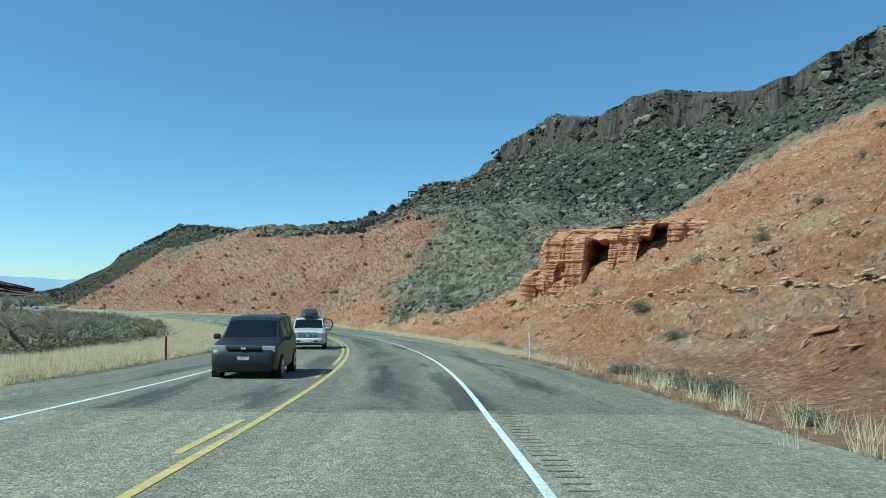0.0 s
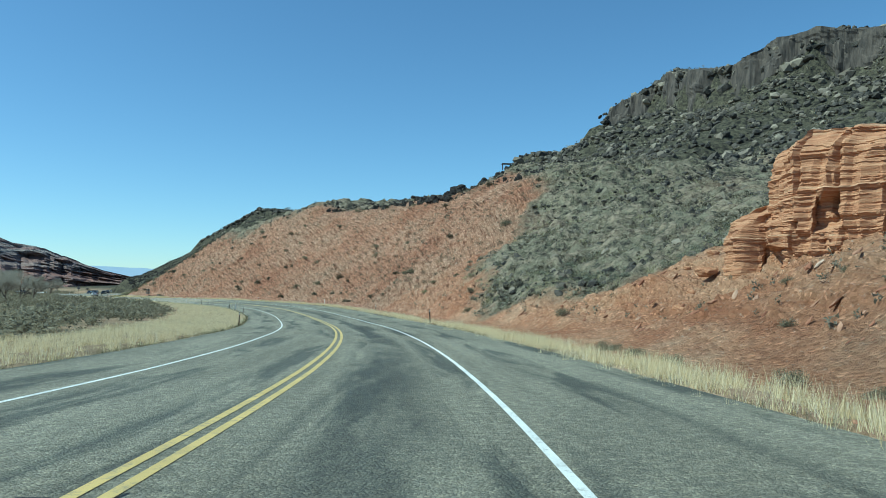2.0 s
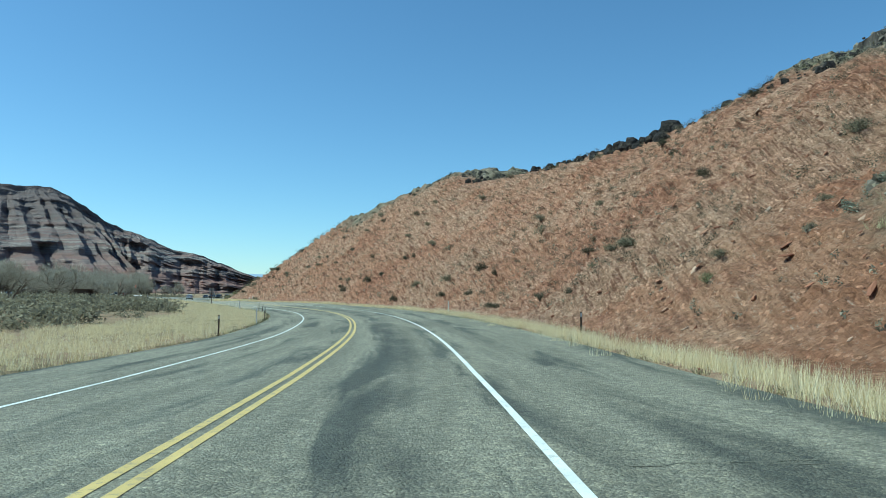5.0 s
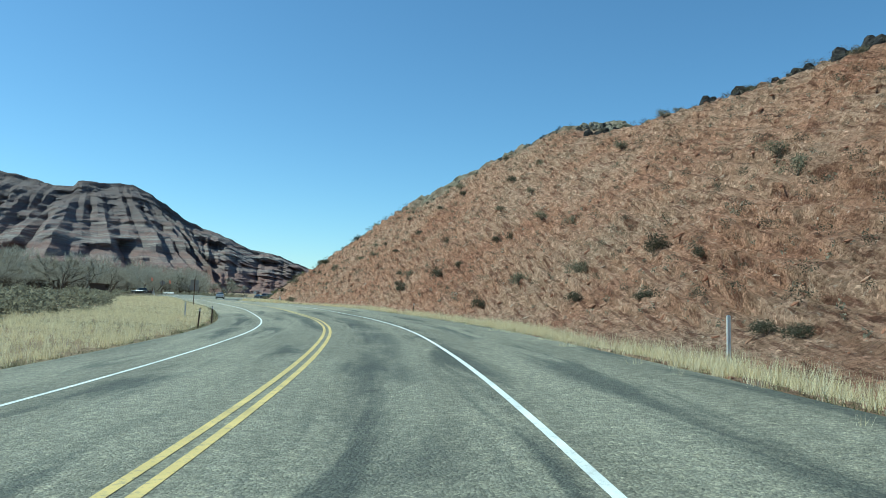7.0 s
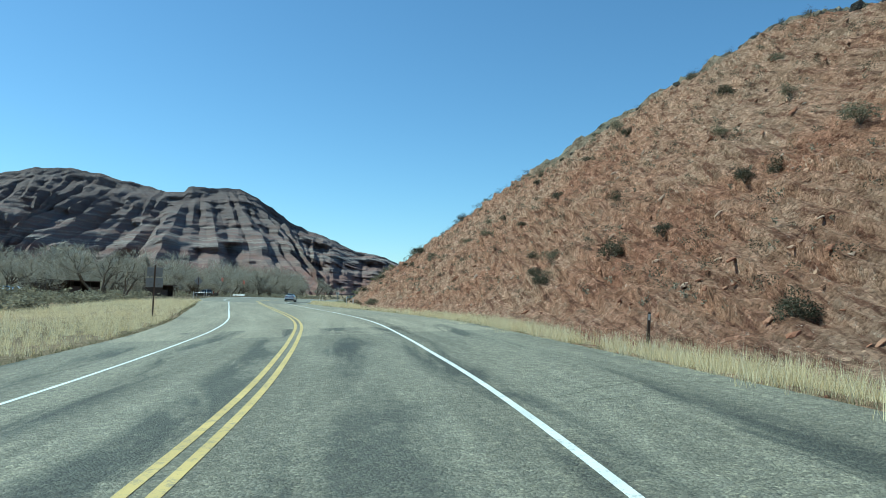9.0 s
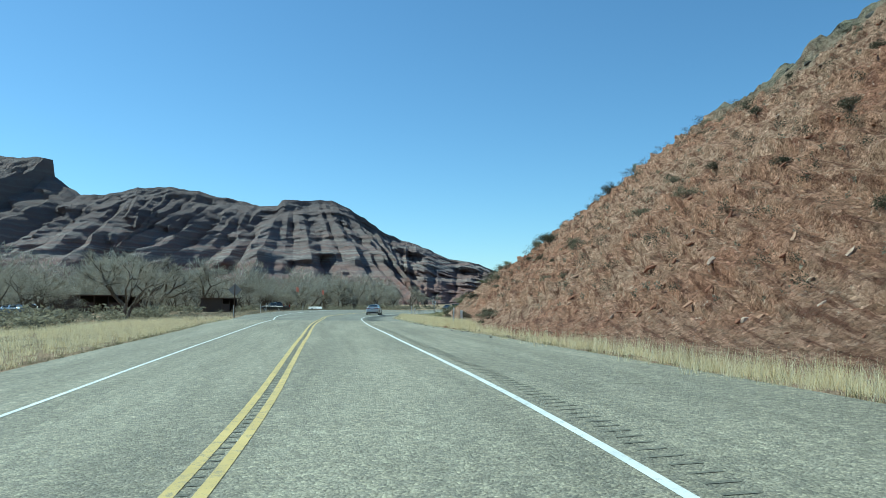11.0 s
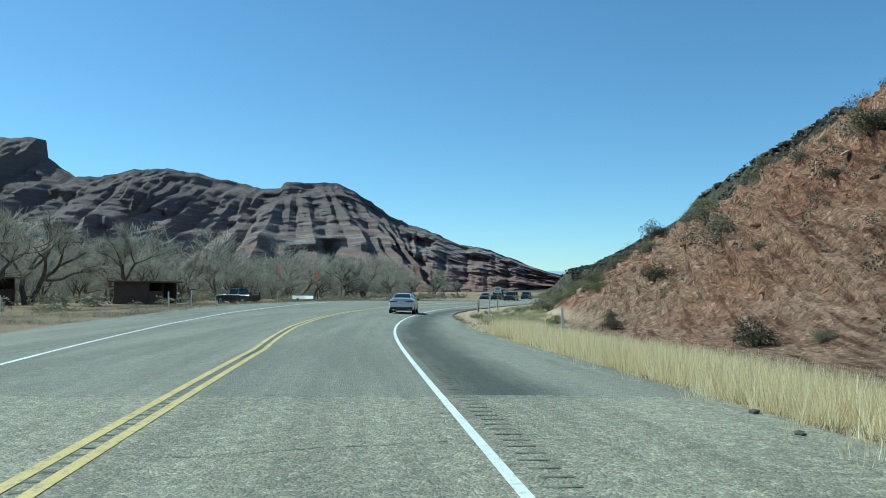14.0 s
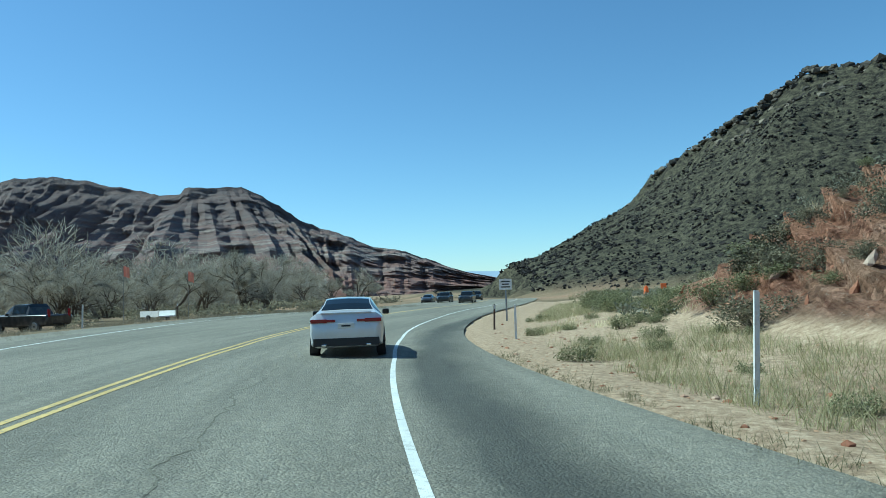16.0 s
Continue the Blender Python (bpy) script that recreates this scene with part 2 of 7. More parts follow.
def terrain(x, y):
    """Height of the land, and how much of it is dark lava rock."""
    shape = x.shape
    x, y = x.ravel(), y.ravel()
    s, v = road_sv(x, y)
    toe, slope, top = (np.interp(s, CUT[0], c) for c in CUT[1:])
    edge_r, edge_l = np.interp(s, *EDGE_R), np.interp(s, *EDGE_L)
    big = fbm(x / 23, y / 23, 3, 5)
    mid = fbm(x / 6, y / 6, 4, 9)
    toe = toe + 0.8 * big
    run = np.maximum(v - toe, 0)
    bow = np.interp(s, (310, 335), (3.0, 1.2))
    cut = slope * (np.sqrt(run * run + bow * bow) - bow)
    ease = top + 0.045 * np.maximum(run - top / slope, 0)
    k = 2.5
    cut = -k * np.log(np.exp(-np.minimum(cut, 400) / k) + np.exp(-np.minimum(ease, 400) / k))
    cut = np.maximum(cut, 0)
    rise = smooth(2, 12, cut)
    rough_a = 10 * fbm(x / 35, y / 35, 3, 21) + 5 * fbm(x / 9, y / 9, 3, 22)
    a, da = rim_height(x, y, RIM_A, 13.0, 192.0, 5.0, rough_a)
    b, db = rim_height(x, y, RIM_B, 4.0, 190.0, 5.0, rough_a * 0.7)
    a = a - 60 * (1 - smooth(45, 75, v)) * smooth(150, 178, s)
    b = b - 40 * (1 - smooth(47, 62, v)) - 90 * smooth(270, 330, s) - 60 * (1 - smooth(170, 200, s))
    c, dc = rim_height(x, y, RIM_C, 4.0, 70.0, 4.0, rough_a * 0.6)
    far = np.maximum(np.maximum(a, b), c)
    far = np.where(v > 0, far, np.where(s > 380, c, -50))
    far = far + (1.2 * fbm(x / 12, y / 12, 4, 31) + 0.5 * fbm(x / 3, y / 3, 3, 33)) * smooth(2, 14, far)
    far = np.where(v > 0, np.minimum(far, 0.62 * np.maximum(v - toe - 0.5, 0) - 0.2 + 400 * smooth(380, 420, s)), far)
    right = np.maximum(cut, 0.0)
    land = np.maximum(right, far)
    land = land + 1.5 * np.log1p(np.exp(-np.abs(right - far) / 1.5)) * smooth(1, 6, land)
    dark = np.where(v > 0, smooth(-2.5, 2.5, v - np.interp(s, *LAVA) + 5.0 * mid + 3.0 * big), 0.0)
    dark = np.maximum(dark, smooth(0.0, 2.5, c))
    dark = np.where((v < 0) & (s > 380), smooth(0, 3, far), dark)
    land = land + rise * (0.9 * big + 0.45 * mid)
    # hollow worn out in front of the bluff
    k = np.clip(((x - 9.94) * 15.56 + (y - 90.13) * -14.41) / 450, 0, 1)
    land = land - 2.6 * np.exp(-((x - 9.94 - 15.56 * k) ** 2 + (y - 90.13 - -14.41 * k) ** 2) / 22)
    # verge between the pavement and the bank
    grade = np.interp(s, *GRADE)
    at_edge = road_z(s, np.where(v > 0, edge_r, edge_l)) - grade
    out_r, out_l = v - edge_r, edge_l - v
    verge = np.where(v > 0, at_edge * (1 - smooth(0, 8, out_r)) - 0.05 - 0.22 * smooth(0.5, 3, out_r) * (1 - smooth(4, 9, out_r)),
                     at_edge * (1 - smooth(0, 14, out_l)) - 0.08 - 0.5 * smooth(1, 14, out_l) - 1.4 * smooth(25, 90, out_l))
    verge = verge + 0.10 * mid * smooth(0.5, 2.5, np.maximum(out_r, out_l))
    z = np.where(v > 0, land + verge * (1 - smooth(0.3, 3, land)), np.maximum(verge, np.where(far > 0, far, -50)))
    z = z + grade * (1 - smooth(12, 70, out_l)) * (1 - smooth(130, 260, out_r))
    z = np.where((out_r < 0) & (out_l < 0), road_z(s, v) - 0.12, z)
    return z.reshape(shape), dark.reshape(shape), s.reshape(shape), v.reshape(shape)


def grid_mesh(name, x, y, z, mat, attrs=(), keep=None):
    """A sheet over a grid of points."""
    r, c = x.shape
    idx = np.arange(r * c).reshape(r, c)
    quads = np.stack([idx[:-1, :-1], idx[1:, :-1], idx[1:, 1:], idx[:-1, 1:]], -1).reshape(-1, 4)
    if keep is not None:
        quads = quads[keep[:-1, :-1].ravel()]
    me = bpy.data.meshes.new(name)
    me.vertices.add(r * c)
    me.vertices.foreach_set("co", np.stack([x, y, z], -1).astype(np.float32).ravel())
    me.loops.add(quads.size)
    me.loops.foreach_set("vertex_index", quads.astype(np.int32).ravel())
    me.polygons.add(len(quads))
    me.polygons.foreach_set("loop_start", np.arange(0, quads.size, 4, dtype=np.int32))
    me.polygons.foreach_set("use_smooth", np.ones(len(quads), bool))
    me.update(calc_edges=True)
    me.validate()
    for key, vals in attrs:
        me.attributes.new(key, 'FLOAT', 'POINT').data.foreach_set("value", vals.astype(np.float32).ravel())
    me.materials.append(mat)
    return new(name, me)

# ---- ground materials ----
def sv_vector(n, ks, kv):
    """Coordinates along and across the road, scaled."""
    c = n.put("ShaderNodeCombineXYZ")
    n.join(n.math('MULTIPLY', n.attr("along"), ks), c.inputs[0])
    n.join(n.math('MULTIPLY', n.attr("across"), kv), c.inputs[1])
    return c.outputs[0]


LAVA_STOPS = [(0.34, (0.022, 0.020, 0.020)), (0.44, (0.055, 0.052, 0.045)), (0.50, (0.145, 0.13, 0.09)), (0.58, (0.25, 0.228, 0.155)), (0.70, (0.42, 0.38, 0.27))]
red_mat = material("red_soil", rough=0.95, spec=0.12)
n = Nodes(red_mat)
vec = n.coords()
dip = n.math('SUBTRACT', n.attr("across"), n.math('MULTIPLY', n.attr("along"), 0.25))
strike = n.math('ADD', n.attr("along"), n.math('MULTIPLY', n.attr("across"), 0.3))


def bedded(k_dip, k_strike):
    """Coordinates across and along the tilted beds, scaled."""
    c = n.put("ShaderNodeCombineXYZ")
    n.join(n.math('MULTIPLY', dip, k_dip), c.inputs[0])
    n.join(n.math('MULTIPLY', strike, k_strike), c.inputs[1])
    return c.outputs[0]


streak = n.noise(bedded(2.6, 0.22), 1.0, 8, 0.7, 0.1)
patch = n.noise(vec, 0.06, 6, 0.65)
soil = n.ramp(patch, [(0.32, (0.32, 0.146, 0.09)), (0.44, (0.39, 0.205, 0.128)), (0.55, (0.43, 0.26, 0.172)), (0.68, (0.385, 0.25, 0.17))])
orange = n.ramp(n.noise(vec, 0.11, 6, 0.7), [(0.35, (0.40, 0.172, 0.088)), (0.47, (0.50, 0.25, 0.137)), (0.56, (0.55, 0.315, 0.185)), (0.66, (0.60, 0.40, 0.26))])
soil = n.mix(n.ramp(n.math('MULTIPLY', n.attr("along"), 0.005), [(0.5, (0.85, 0.85, 0.85)), (0.85, (0, 0, 0))]), soil, orange)
ribs_on = n.ramp(n.math('MULTIPLY', n.attr("along"), 0.005), [(0.6, (0.3, 0.3, 0.3)), (0.85, (1, 1, 1))])
# dark bed streaks, widened to put thin rib shadows into the colour too
soil = n.mix(n.mix(1.0, n.ramp(streak, [(0.40, (0.9, 0.9, 0.9)), (0.49, (0, 0, 0))]), ribs_on, 'MULTIPLY'), soil, (0.165, 0.075, 0.047))
soil = n.mix(n.mix(1.0, n.ramp(streak, [(0.57, (0, 0, 0)), (0.66, (0.6, 0.6, 0.6))]), ribs_on, 'MULTIPLY'), soil, (0.50, 0.34, 0.235))
# level beds in the older bank
strata = n.put("ShaderNodeCombineXYZ")
n.join(n.math('MULTIPLY', n.attr("along"), 0.03), strata.inputs[0])
level_z = n.put("ShaderNodeSeparateXYZ")
n.join(vec, level_z.inputs[0])
n.join(n.math('ADD', n.math('MULTIPLY', level_z.outputs[2], 1.1), n.math('MULTIPLY', n.noise(vec, 0.08, 4), 2.2)), strata.inputs[1])
bed = n.noise(strata.outputs[0], 1.0, 5, 0.7)
beds_on = n.math('SUBTRACT', 1.0, ribs_on)
soil = n.mix(n.mix(1.0, n.ramp(bed, [(0.38, (0.7, 0.7, 0.7)), (0.47, (0, 0, 0))]), beds_on, 'MULTIPLY'), soil, (0.30, 0.118, 0.06))
soil = n.mix(n.mix(1.0, n.ramp(bed, [(0.58, (0, 0, 0)), (0.66, (0.7, 0.7, 0.7))]), beds_on, 'MULTIPLY'), soil, (0.60, 0.40, 0.25))
soil = n.mix(n.ramp(n.noise(bedded(4.0, 1.2), 1.0, 8, 0.85), [(0.57, (0, 0, 0)), (0.64, (0.7, 0.7, 0.7))]), soil, (0.62, 0.50, 0.39))
soil = n.mix(n.mix(1.0, n.ramp(n.noise(bedded(1.7, 0.4), 1.0, 8, 0.75), [(0.54, (0, 0, 0)), (0.64, (0.65, 0.65, 0.65))]), ribs_on, 'MULTIPLY'), soil, (0.23, 0.15, 0.10))
soil = n.mix(n.mix(1.0, n.ramp(n.noise(bedded(6.0, 1.8), 1.0, 5, 0.8), [(0.38, (0.75, 0.75, 0.75)), (0.46, (0, 0, 0))]), ribs_on, 'MULTIPLY'), soil, (0.17, 0.08, 0.05))
lava = n.ramp(n.noise(vec, 0.9, 9, 0.82), LAVA_STOPS)
lava = n.mix(n.ramp(n.noise(vec, 0.06, 5, 0.65), [(0.5, (0, 0, 0)), (0.72, (0.55, 0.55, 0.55))]), lava, (0.20, 0.11, 0.075))
lava = n.mix(n.ramp(n.noise(vec, 0.5, 8, 0.8), [(0.47, (0, 0, 0)), (0.58, (0.7, 0.7, 0.7))]), lava, (0.42, 0.34, 0.245))
lava = n.mix(n.ramp(n.noise(vec, 0.16, 7, 0.75), [(0.5, (0, 0, 0)), (0.62, (0.6, 0.6, 0.6))]), lava, (0.27, 0.248, 0.175))
gravel = n.ramp(n.noise(vec, 5.0, 8, 0.85), [(0.36, (0.20, 0.14, 0.09)), (0.5, (0.36, 0.265, 0.175)), (0.62, (0.52, 0.41, 0.29))])
shard = n.cells(bedded(4.0, 1.1), 1.0)
shard_small = n.cells(vec, 5.5)
grey = n.put("ShaderNodeSeparateColor")
n.join(shard.outputs["Color"], grey.inputs[0])
soil = n.mix(ribs_on, soil, n.ramp(grey.outputs[0], [(0.0, (0.72, 0.70, 0.68)), (0.5, (0.98, 0.98, 0.98)), (1.0, (1.2, 1.22, 1.25))]), 'MULTIPLY')
grey = n.put("ShaderNodeSeparateColor")
n.join(shard_small.outputs["Color"], grey.inputs[0])
soil = n.mix(1.0, soil, n.ramp(grey.outputs[1], [(0.0, (0.70, 0.68, 0.66)), (0.35, (0.96, 0.96, 0.96)), (0.88, (1.06, 1.06, 1.06)), (1.0, (1.5, 1.54, 1.58))]), 'MULTIPLY')
cols = n.mix(n.attr("dark"), soil, lava)
n.colour(n.mix(n.attr("verge"), cols, gravel))
level = n.math('SUBTRACT', 1.0, n.math('MULTIPLY', n.attr("verge"), 0.9))
n.bump(n.math('MULTIPLY', n.math('ADD', n.noise(vec, 1.8, 9, 0.8), n.math('ADD', n.math('MULTIPLY', n.math('MULTIPLY', streak, ribs_on), 0.8), n.math('MULTIPLY', n.math('ADD', n.math('MULTIPLY', shard.outputs["Distance"], ribs_on), shard_small.outputs["Distance"]), -0.45))), level), 1.0, 0.5)

valley_mat = material("valley_floor", rough=0.95, spec=0.1)
n = Nodes(valley_mat)
vec = n.coords()
low = n.ramp(n.noise(vec, 0.05, 7, 0.65), [(0.3, (0.15, 0.125, 0.08)), (0.46, (0.25, 0.19, 0.12)), (0.6, (0.32, 0.22, 0.145)), (0.75, (0.33, 0.185, 0.115))])
lava = n.ramp(n.noise(vec, 0.7, 9, 0.85), [(at, tuple(0.44 * c for c in col)) for at, col in LAVA_STOPS])
n.colour(n.mix(n.attr("dark"), low, lava))
n.bump(n.noise(vec, 0.7, 7, 0.7), 0.8, 1.0)

asphalt_mat = material("asphalt", rough=0.82, spec=0.35)
n = Nodes(asphalt_mat)
vec = n.coords()
along, across = n.attr("along"), n.attr("across")
speck = n.math('ADD', n.math('MULTIPLY', n.noise(vec, 24, 5, 0.85), 0.5), n.math('MULTIPLY', n.noise(vec, 5.5, 7, 0.88), 0.5))
old = n.ramp(speck, [(0.34, (0.090, 0.083, 0.063)), (0.5, (0.180, 0.168, 0.130)), (0.66, (0.32, 0.30, 0.24))])
pale = n.ramp(speck, [(0.33, (0.142, 0.129, 0.098)), (0.5, (0.236, 0.214, 0.164)), (0.66, (0.39, 0.355, 0.28))])
fresh = n.ramp(speck, [(0.33, (0.125, 0.118, 0.092)), (0.5, (0.20, 0.188, 0.152)), (0.68, (0.285, 0.268, 0.22))])
stone = n.cells(vec, 34)
stone_big = n.cells(vec, 13)
grit = []
for cell in (stone, stone_big):
    sep = n.put("ShaderNodeSeparateColor")
    n.join(cell.outputs["Color"], sep.inputs[0])
    grit.append(sep.outputs[0])
wobble = n.math('MULTIPLY', n.noise(vec, 1.5, 3), 0.5)
sway = n.math('ADD', along, wobble)
cols = n.mix(n.math('GREATER_THAN', sway, 12.8), pale, old)
cols = n.mix(n.math('GREATER_THAN', sway, 231.2), cols, pale)
cols = n.mix(n.math('GREATER_THAN', sway, 303.5), cols, fresh)
# tar and rubber drawn along the lanes
smear = n.noise(sv_vector(n, 0.10, 0.9), 1.0, 5, 0.62, 0.6)
smear = n.ramp(smear, [(0.48, (0, 0, 0)), (0.58, (1, 1, 1))])
lane = n.ramp(n.math('ADD', n.math('MULTIPLY', n.math('SINE', n.math('MULTIPLY', n.math('SUBTRACT', across, 0.9), 3.1)), 0.5), 0.5), [(0.25, (0.15, 0.15, 0.15)), (0.8, (1, 1, 1))])
span = n.math('MULTIPLY', n.math('GREATER_THAN', along, 13.0), n.math('LESS_THAN', along, 236.0))
tar = n.mix(1.0, smear, lane, 'MULTIPLY')
tar = n.math('MULTIPLY', n.math('MULTIPLY', tar, span), 0.8)
cols = n.mix(tar, cols, (0.050, 0.053, 0.047))
# the oil-dark strip between the wheel tracks of the right-hand lane
strip = n.math('MULTIPLY', n.math('ADD', across, n.math('MULTIPLY', n.noise(sv_vector(n, 0.15, 0.3), 1.0, 4), 0.9)), 0.2)
strip = n.ramp(strip, [(0.30, (0, 0, 0)), (0.39, (1, 1, 1)), (0.53, (1, 1, 1)), (0.64, (0, 0, 0))])
broken = n.ramp(n.noise(sv_vector(n, 0.09, 0.25), 1.0, 5, 0.65, 0.8), [(0.42, (0.12, 0.12, 0.12)), (0.56, (1, 1, 1))])
strip = n.math('MULTIPLY', n.math('MULTIPLY', n.mix(1.0, strip, broken, 'MULTIPLY'), span), 0.72)
cols = n.mix(strip, cols, (0.046, 0.048, 0.043))
seal = n.math('MULTIPLY', n.math('GREATER_THAN', along, 303.5), 0.75)
side = n.ramp(n.math('MULTIPLY', n.math('ADD', across, n.math('MULTIPLY', n.noise(sv_vector(n, 0.2, 0.4), 1.0, 3), 1.2)), 0.1), [(0.43, (0, 0, 0)), (0.49, (1, 1, 1)), (0.54, (1, 1, 1)), (0.62, (0, 0, 0))])
cols = n.mix(n.math('MULTIPLY', side, seal), cols, (0.042, 0.044, 0.040))
worn = n.ramp(n.noise(sv_vector(n, 0.05, 0.7), 1.0, 6, 0.7), [(0.42, (0.82, 0.82, 0.82)), (0.6, (1.12, 1.12, 1.12))])
cols = n.mix(1.0, cols, worn, 'MULTIPLY')
rough_part = n.math('SUBTRACT', 0.75, n.math('MULTIPLY', n.math('GREATER_THAN', along, 303.5), 0.4))
cols = n.mix(rough_part, cols, n.ramp(grit[0], [(0.0, (0.66, 0.66, 0.66)), (0.3, (0.92, 0.92, 0.92)), (0.7, (1.1, 1.1, 1.08)), (1.0, (1.65, 1.62, 1.52))]), 'MULTIPLY')
cols = n.mix(rough_part, cols, n.ramp(grit[1], [(0.0, (0.80, 0.80, 0.80)), (0.5, (1.03, 1.03, 1.0)), (1.0, (1.3, 1.28, 1.2))]), 'MULTIPLY')
n.colour(cols)
n.bump(n.math('ADD', n.noise(vec, 45, 4, 0.8), n.math('MULTIPLY', stone.outputs["Distance"], -1.2)), 0.8, 0.016)



def paint(name, fresh, worn_to):
    m = material(name, fresh, 0.7)
    n = Nodes(m)
    vec = n.coords()
    chips = n.ramp(n.noise(vec, 7, 8, 0.85), [(0.52, (0, 0, 0)), (0.60, (1, 1, 1))])
    tone = n.ramp(n.noise(vec, 1.1, 4), [(0.3, tuple(c * 0.75 for c in fresh)), (0.7, fresh)])
    n.colour(n.mix(chips, tone, worn_to))
    n.bump(n.noise(vec, 45, 4, 0.8), 0.4, 0.01)
    return m


yellow_mat = paint("yellow_paint", (0.58, 0.43, 0.15), (0.27, 0.225, 0.13))
white_mat = paint("white_paint", (0.74, 0.75, 0.72), (0.42, 0.42, 0.39))

# ---- the land ----
s_axis = np.r_[np.arange(-58, 150, 0.4), np.arange(150, 352, 0.19), np.arange(352, 430, 0.5)]
v_axis = np.r_[np.arange(2.4, 7.0, 0.4), np.arange(7.2, 28, 0.22), np.arange(28, 42, 0.4), np.arange(42, 60, 0.75), np.arange(60, 96, 1.5)]
S, V = np.meshgrid(s_axis, v_axis, indexing='ij')
X, Y = road_xy(S, V)
Z, DARK, _, _ = terrain(X, Y)
over = Z - np.interp(S, *GRADE)
steep = smooth(0.15, 1.6, over) * (1 - DARK) * smooth(1.0, 3.0, V - np.interp(S, *EDGE_R))
# tilted beds that stand out of the slope as ribs


def beds(period, seed):
    """Tilted layers whose broken edges look down the slope."""
    q = (V - 0.25 * S) / period + 0.5 * fbm(S / 25, V / 9, 2, seed) + 0.12 * fbm(S / 2.5, V / 1.6, 2, seed + 1)
    q = q - np.floor(q)
    return np.minimum(q / 0.28, (1 - q) / 0.72) - 0.5


wear = 0.4 + 0.6 * smooth(-0.25, 0.2, fbm(S / 8, V / 6, 3, 63) + 0.3 * fbm(S / 1.5, V / 2.0, 2, 64))
fine = smooth(-0.2, 0.2, fbm(S / 3, V / 3, 3, 66))
ribbed = 0.15 + 0.85 * smooth(150, 190, S)
rib = (beds(1.5, 61) * 0.78 * wear + beds(0.8, 65) * 0.5 * fine) * ribbed
ledge = fbm(S / 7 + V / 30, V / 2.2 - S / 9, 4, 67)
shelf = 0.6 * np.round(fbm(S / 30, V / 2.4, 3, 68) * 3.4) / 3.4 * (1 - smooth(150, 190, S) * 0.7)
crumb = 0.7 * np.abs(fbm(S / 0.9, V / 1.1, 3, 69)) + 0.6 * np.abs(fbm(S / 3.1, V / 3.1, 3, 70))
rough = steep * (rib + shelf + 0.2 * np.round(ledge * 3) / 3 + (crumb - 0.3) * (1 - 0.55 * ribbed))
RISE = (s_axis, v_axis, rough)
Z = Z + 0.8 * rough
X, Y = road_xy(S, V - 0.6 * rough)
lumps = np.maximum(fbm(X / 2.6, Y / 2.6, 3, 71), -0.2) * 1.5 + np.abs(fbm(X / 1.1, Y / 1.1, 2, 77)) * 0.7
Z = Z + DARK * smooth(1.5, 5, over) * lumps * 1.2 * (1 - smooth(80, 92, V))
VERGE = (1 - smooth(0.0, 0.45, over)) * (0.3 + 0.7 * smooth(30, 70, S)) * (1 - smooth(1.8, 3.6, V - np.interp(S, *EDGE_R)) * (1 - smooth(325, 345, S)))
tagged(grid_mesh("ground_bank", X, Y, Z, red_mat, [("dark", DARK), ("along", S), ("across", V), ("verge", VERGE)]), "red earth cut bank with lava rubble above the road", "ground", kind="structure")



def rise(s, v):
    """The relief of the bank at a place along and across the road."""
    i = np.clip(np.searchsorted(RISE[0], s), 0, len(RISE[0]) - 1)
    j = np.clip(np.searchsorted(RISE[1], v), 0, len(RISE[1]) - 1)
    return RISE[2][i, j]


v_axis = np.r_[np.arange(-62, -14, 1.5), np.arange(-14, -5.0, 0.5)]
S, V = np.meshgrid(np.arange(-58, 430, 1.5), v_axis, indexing='ij')
X, Y = road_xy(S, V)
Z, DARK, _, _ = terrain(X, Y)
tagged(grid_mesh("ground_verge", X, Y, Z, valley_mat, [("dark", DARK)]), "dry grassy verge and valley floor", "ground", kind="structure")

gx = np.r_[-4500, -3800, -3200, np.arange(-2600, -460, 60), np.arange(-460, 330, 4.0), np.arange(330, 900, 40), 1500, 3000, 4500]
gy = np.r_[-4500, -3000, -1500, -700, np.arange(-300, -60, 20), np.arange(-60, 800, 4.0), np.arange(800, 1600, 50), np.arange(1600, 4600, 200)]
X, Y = np.meshgrid(gx, gy, indexing='ij')
Z, DARK, S, V = terrain(X, Y)
inside = smooth(-60, -55, S) * (1 - smooth(420, 428, S)) * smooth(-60, -54, V) * (1 - smooth(86, 94, V))
Z = Z - 2.5 * inside
tagged(grid_mesh("ground", X, Y, Z, valley_mat, [("dark", DARK)]), "valley floor with dark lava hills behind it", "ground", kind="structure")

# ---- the road ----
s_axis = np.arange(-58, 470, 1.0)
u_axis = np.linspace(0, 1, 15)
S, U = np.meshgrid(s_axis, u_axis, indexing='ij')
V = np.interp(S, *EDGE_L) * (1 - U) + np.interp(S, *EDGE_R) * U
X, Y = road_xy(S, V)
road = tagged(grid_mesh("road", X, Y, road_z(S, V), asphalt_mat, [("along", S), ("across", V)]), "worn grey asphalt road with dark tar patches", "road", kind="structure")


def stripe(name, line, v0, v1, a, b, mat, label):
    S, V = np.meshgrid(np.linspace(a, b, max(int(b - a), 3) + 1), np.array([v0, v1]), indexing='ij')
    V = V + np.interp(S, *line)
    X, Y = road_xy(S, V)
    return tagged(grid_mesh(name, X, Y, road_z(S, V) + 0.006, mat), label, "road marking", kind="structure")


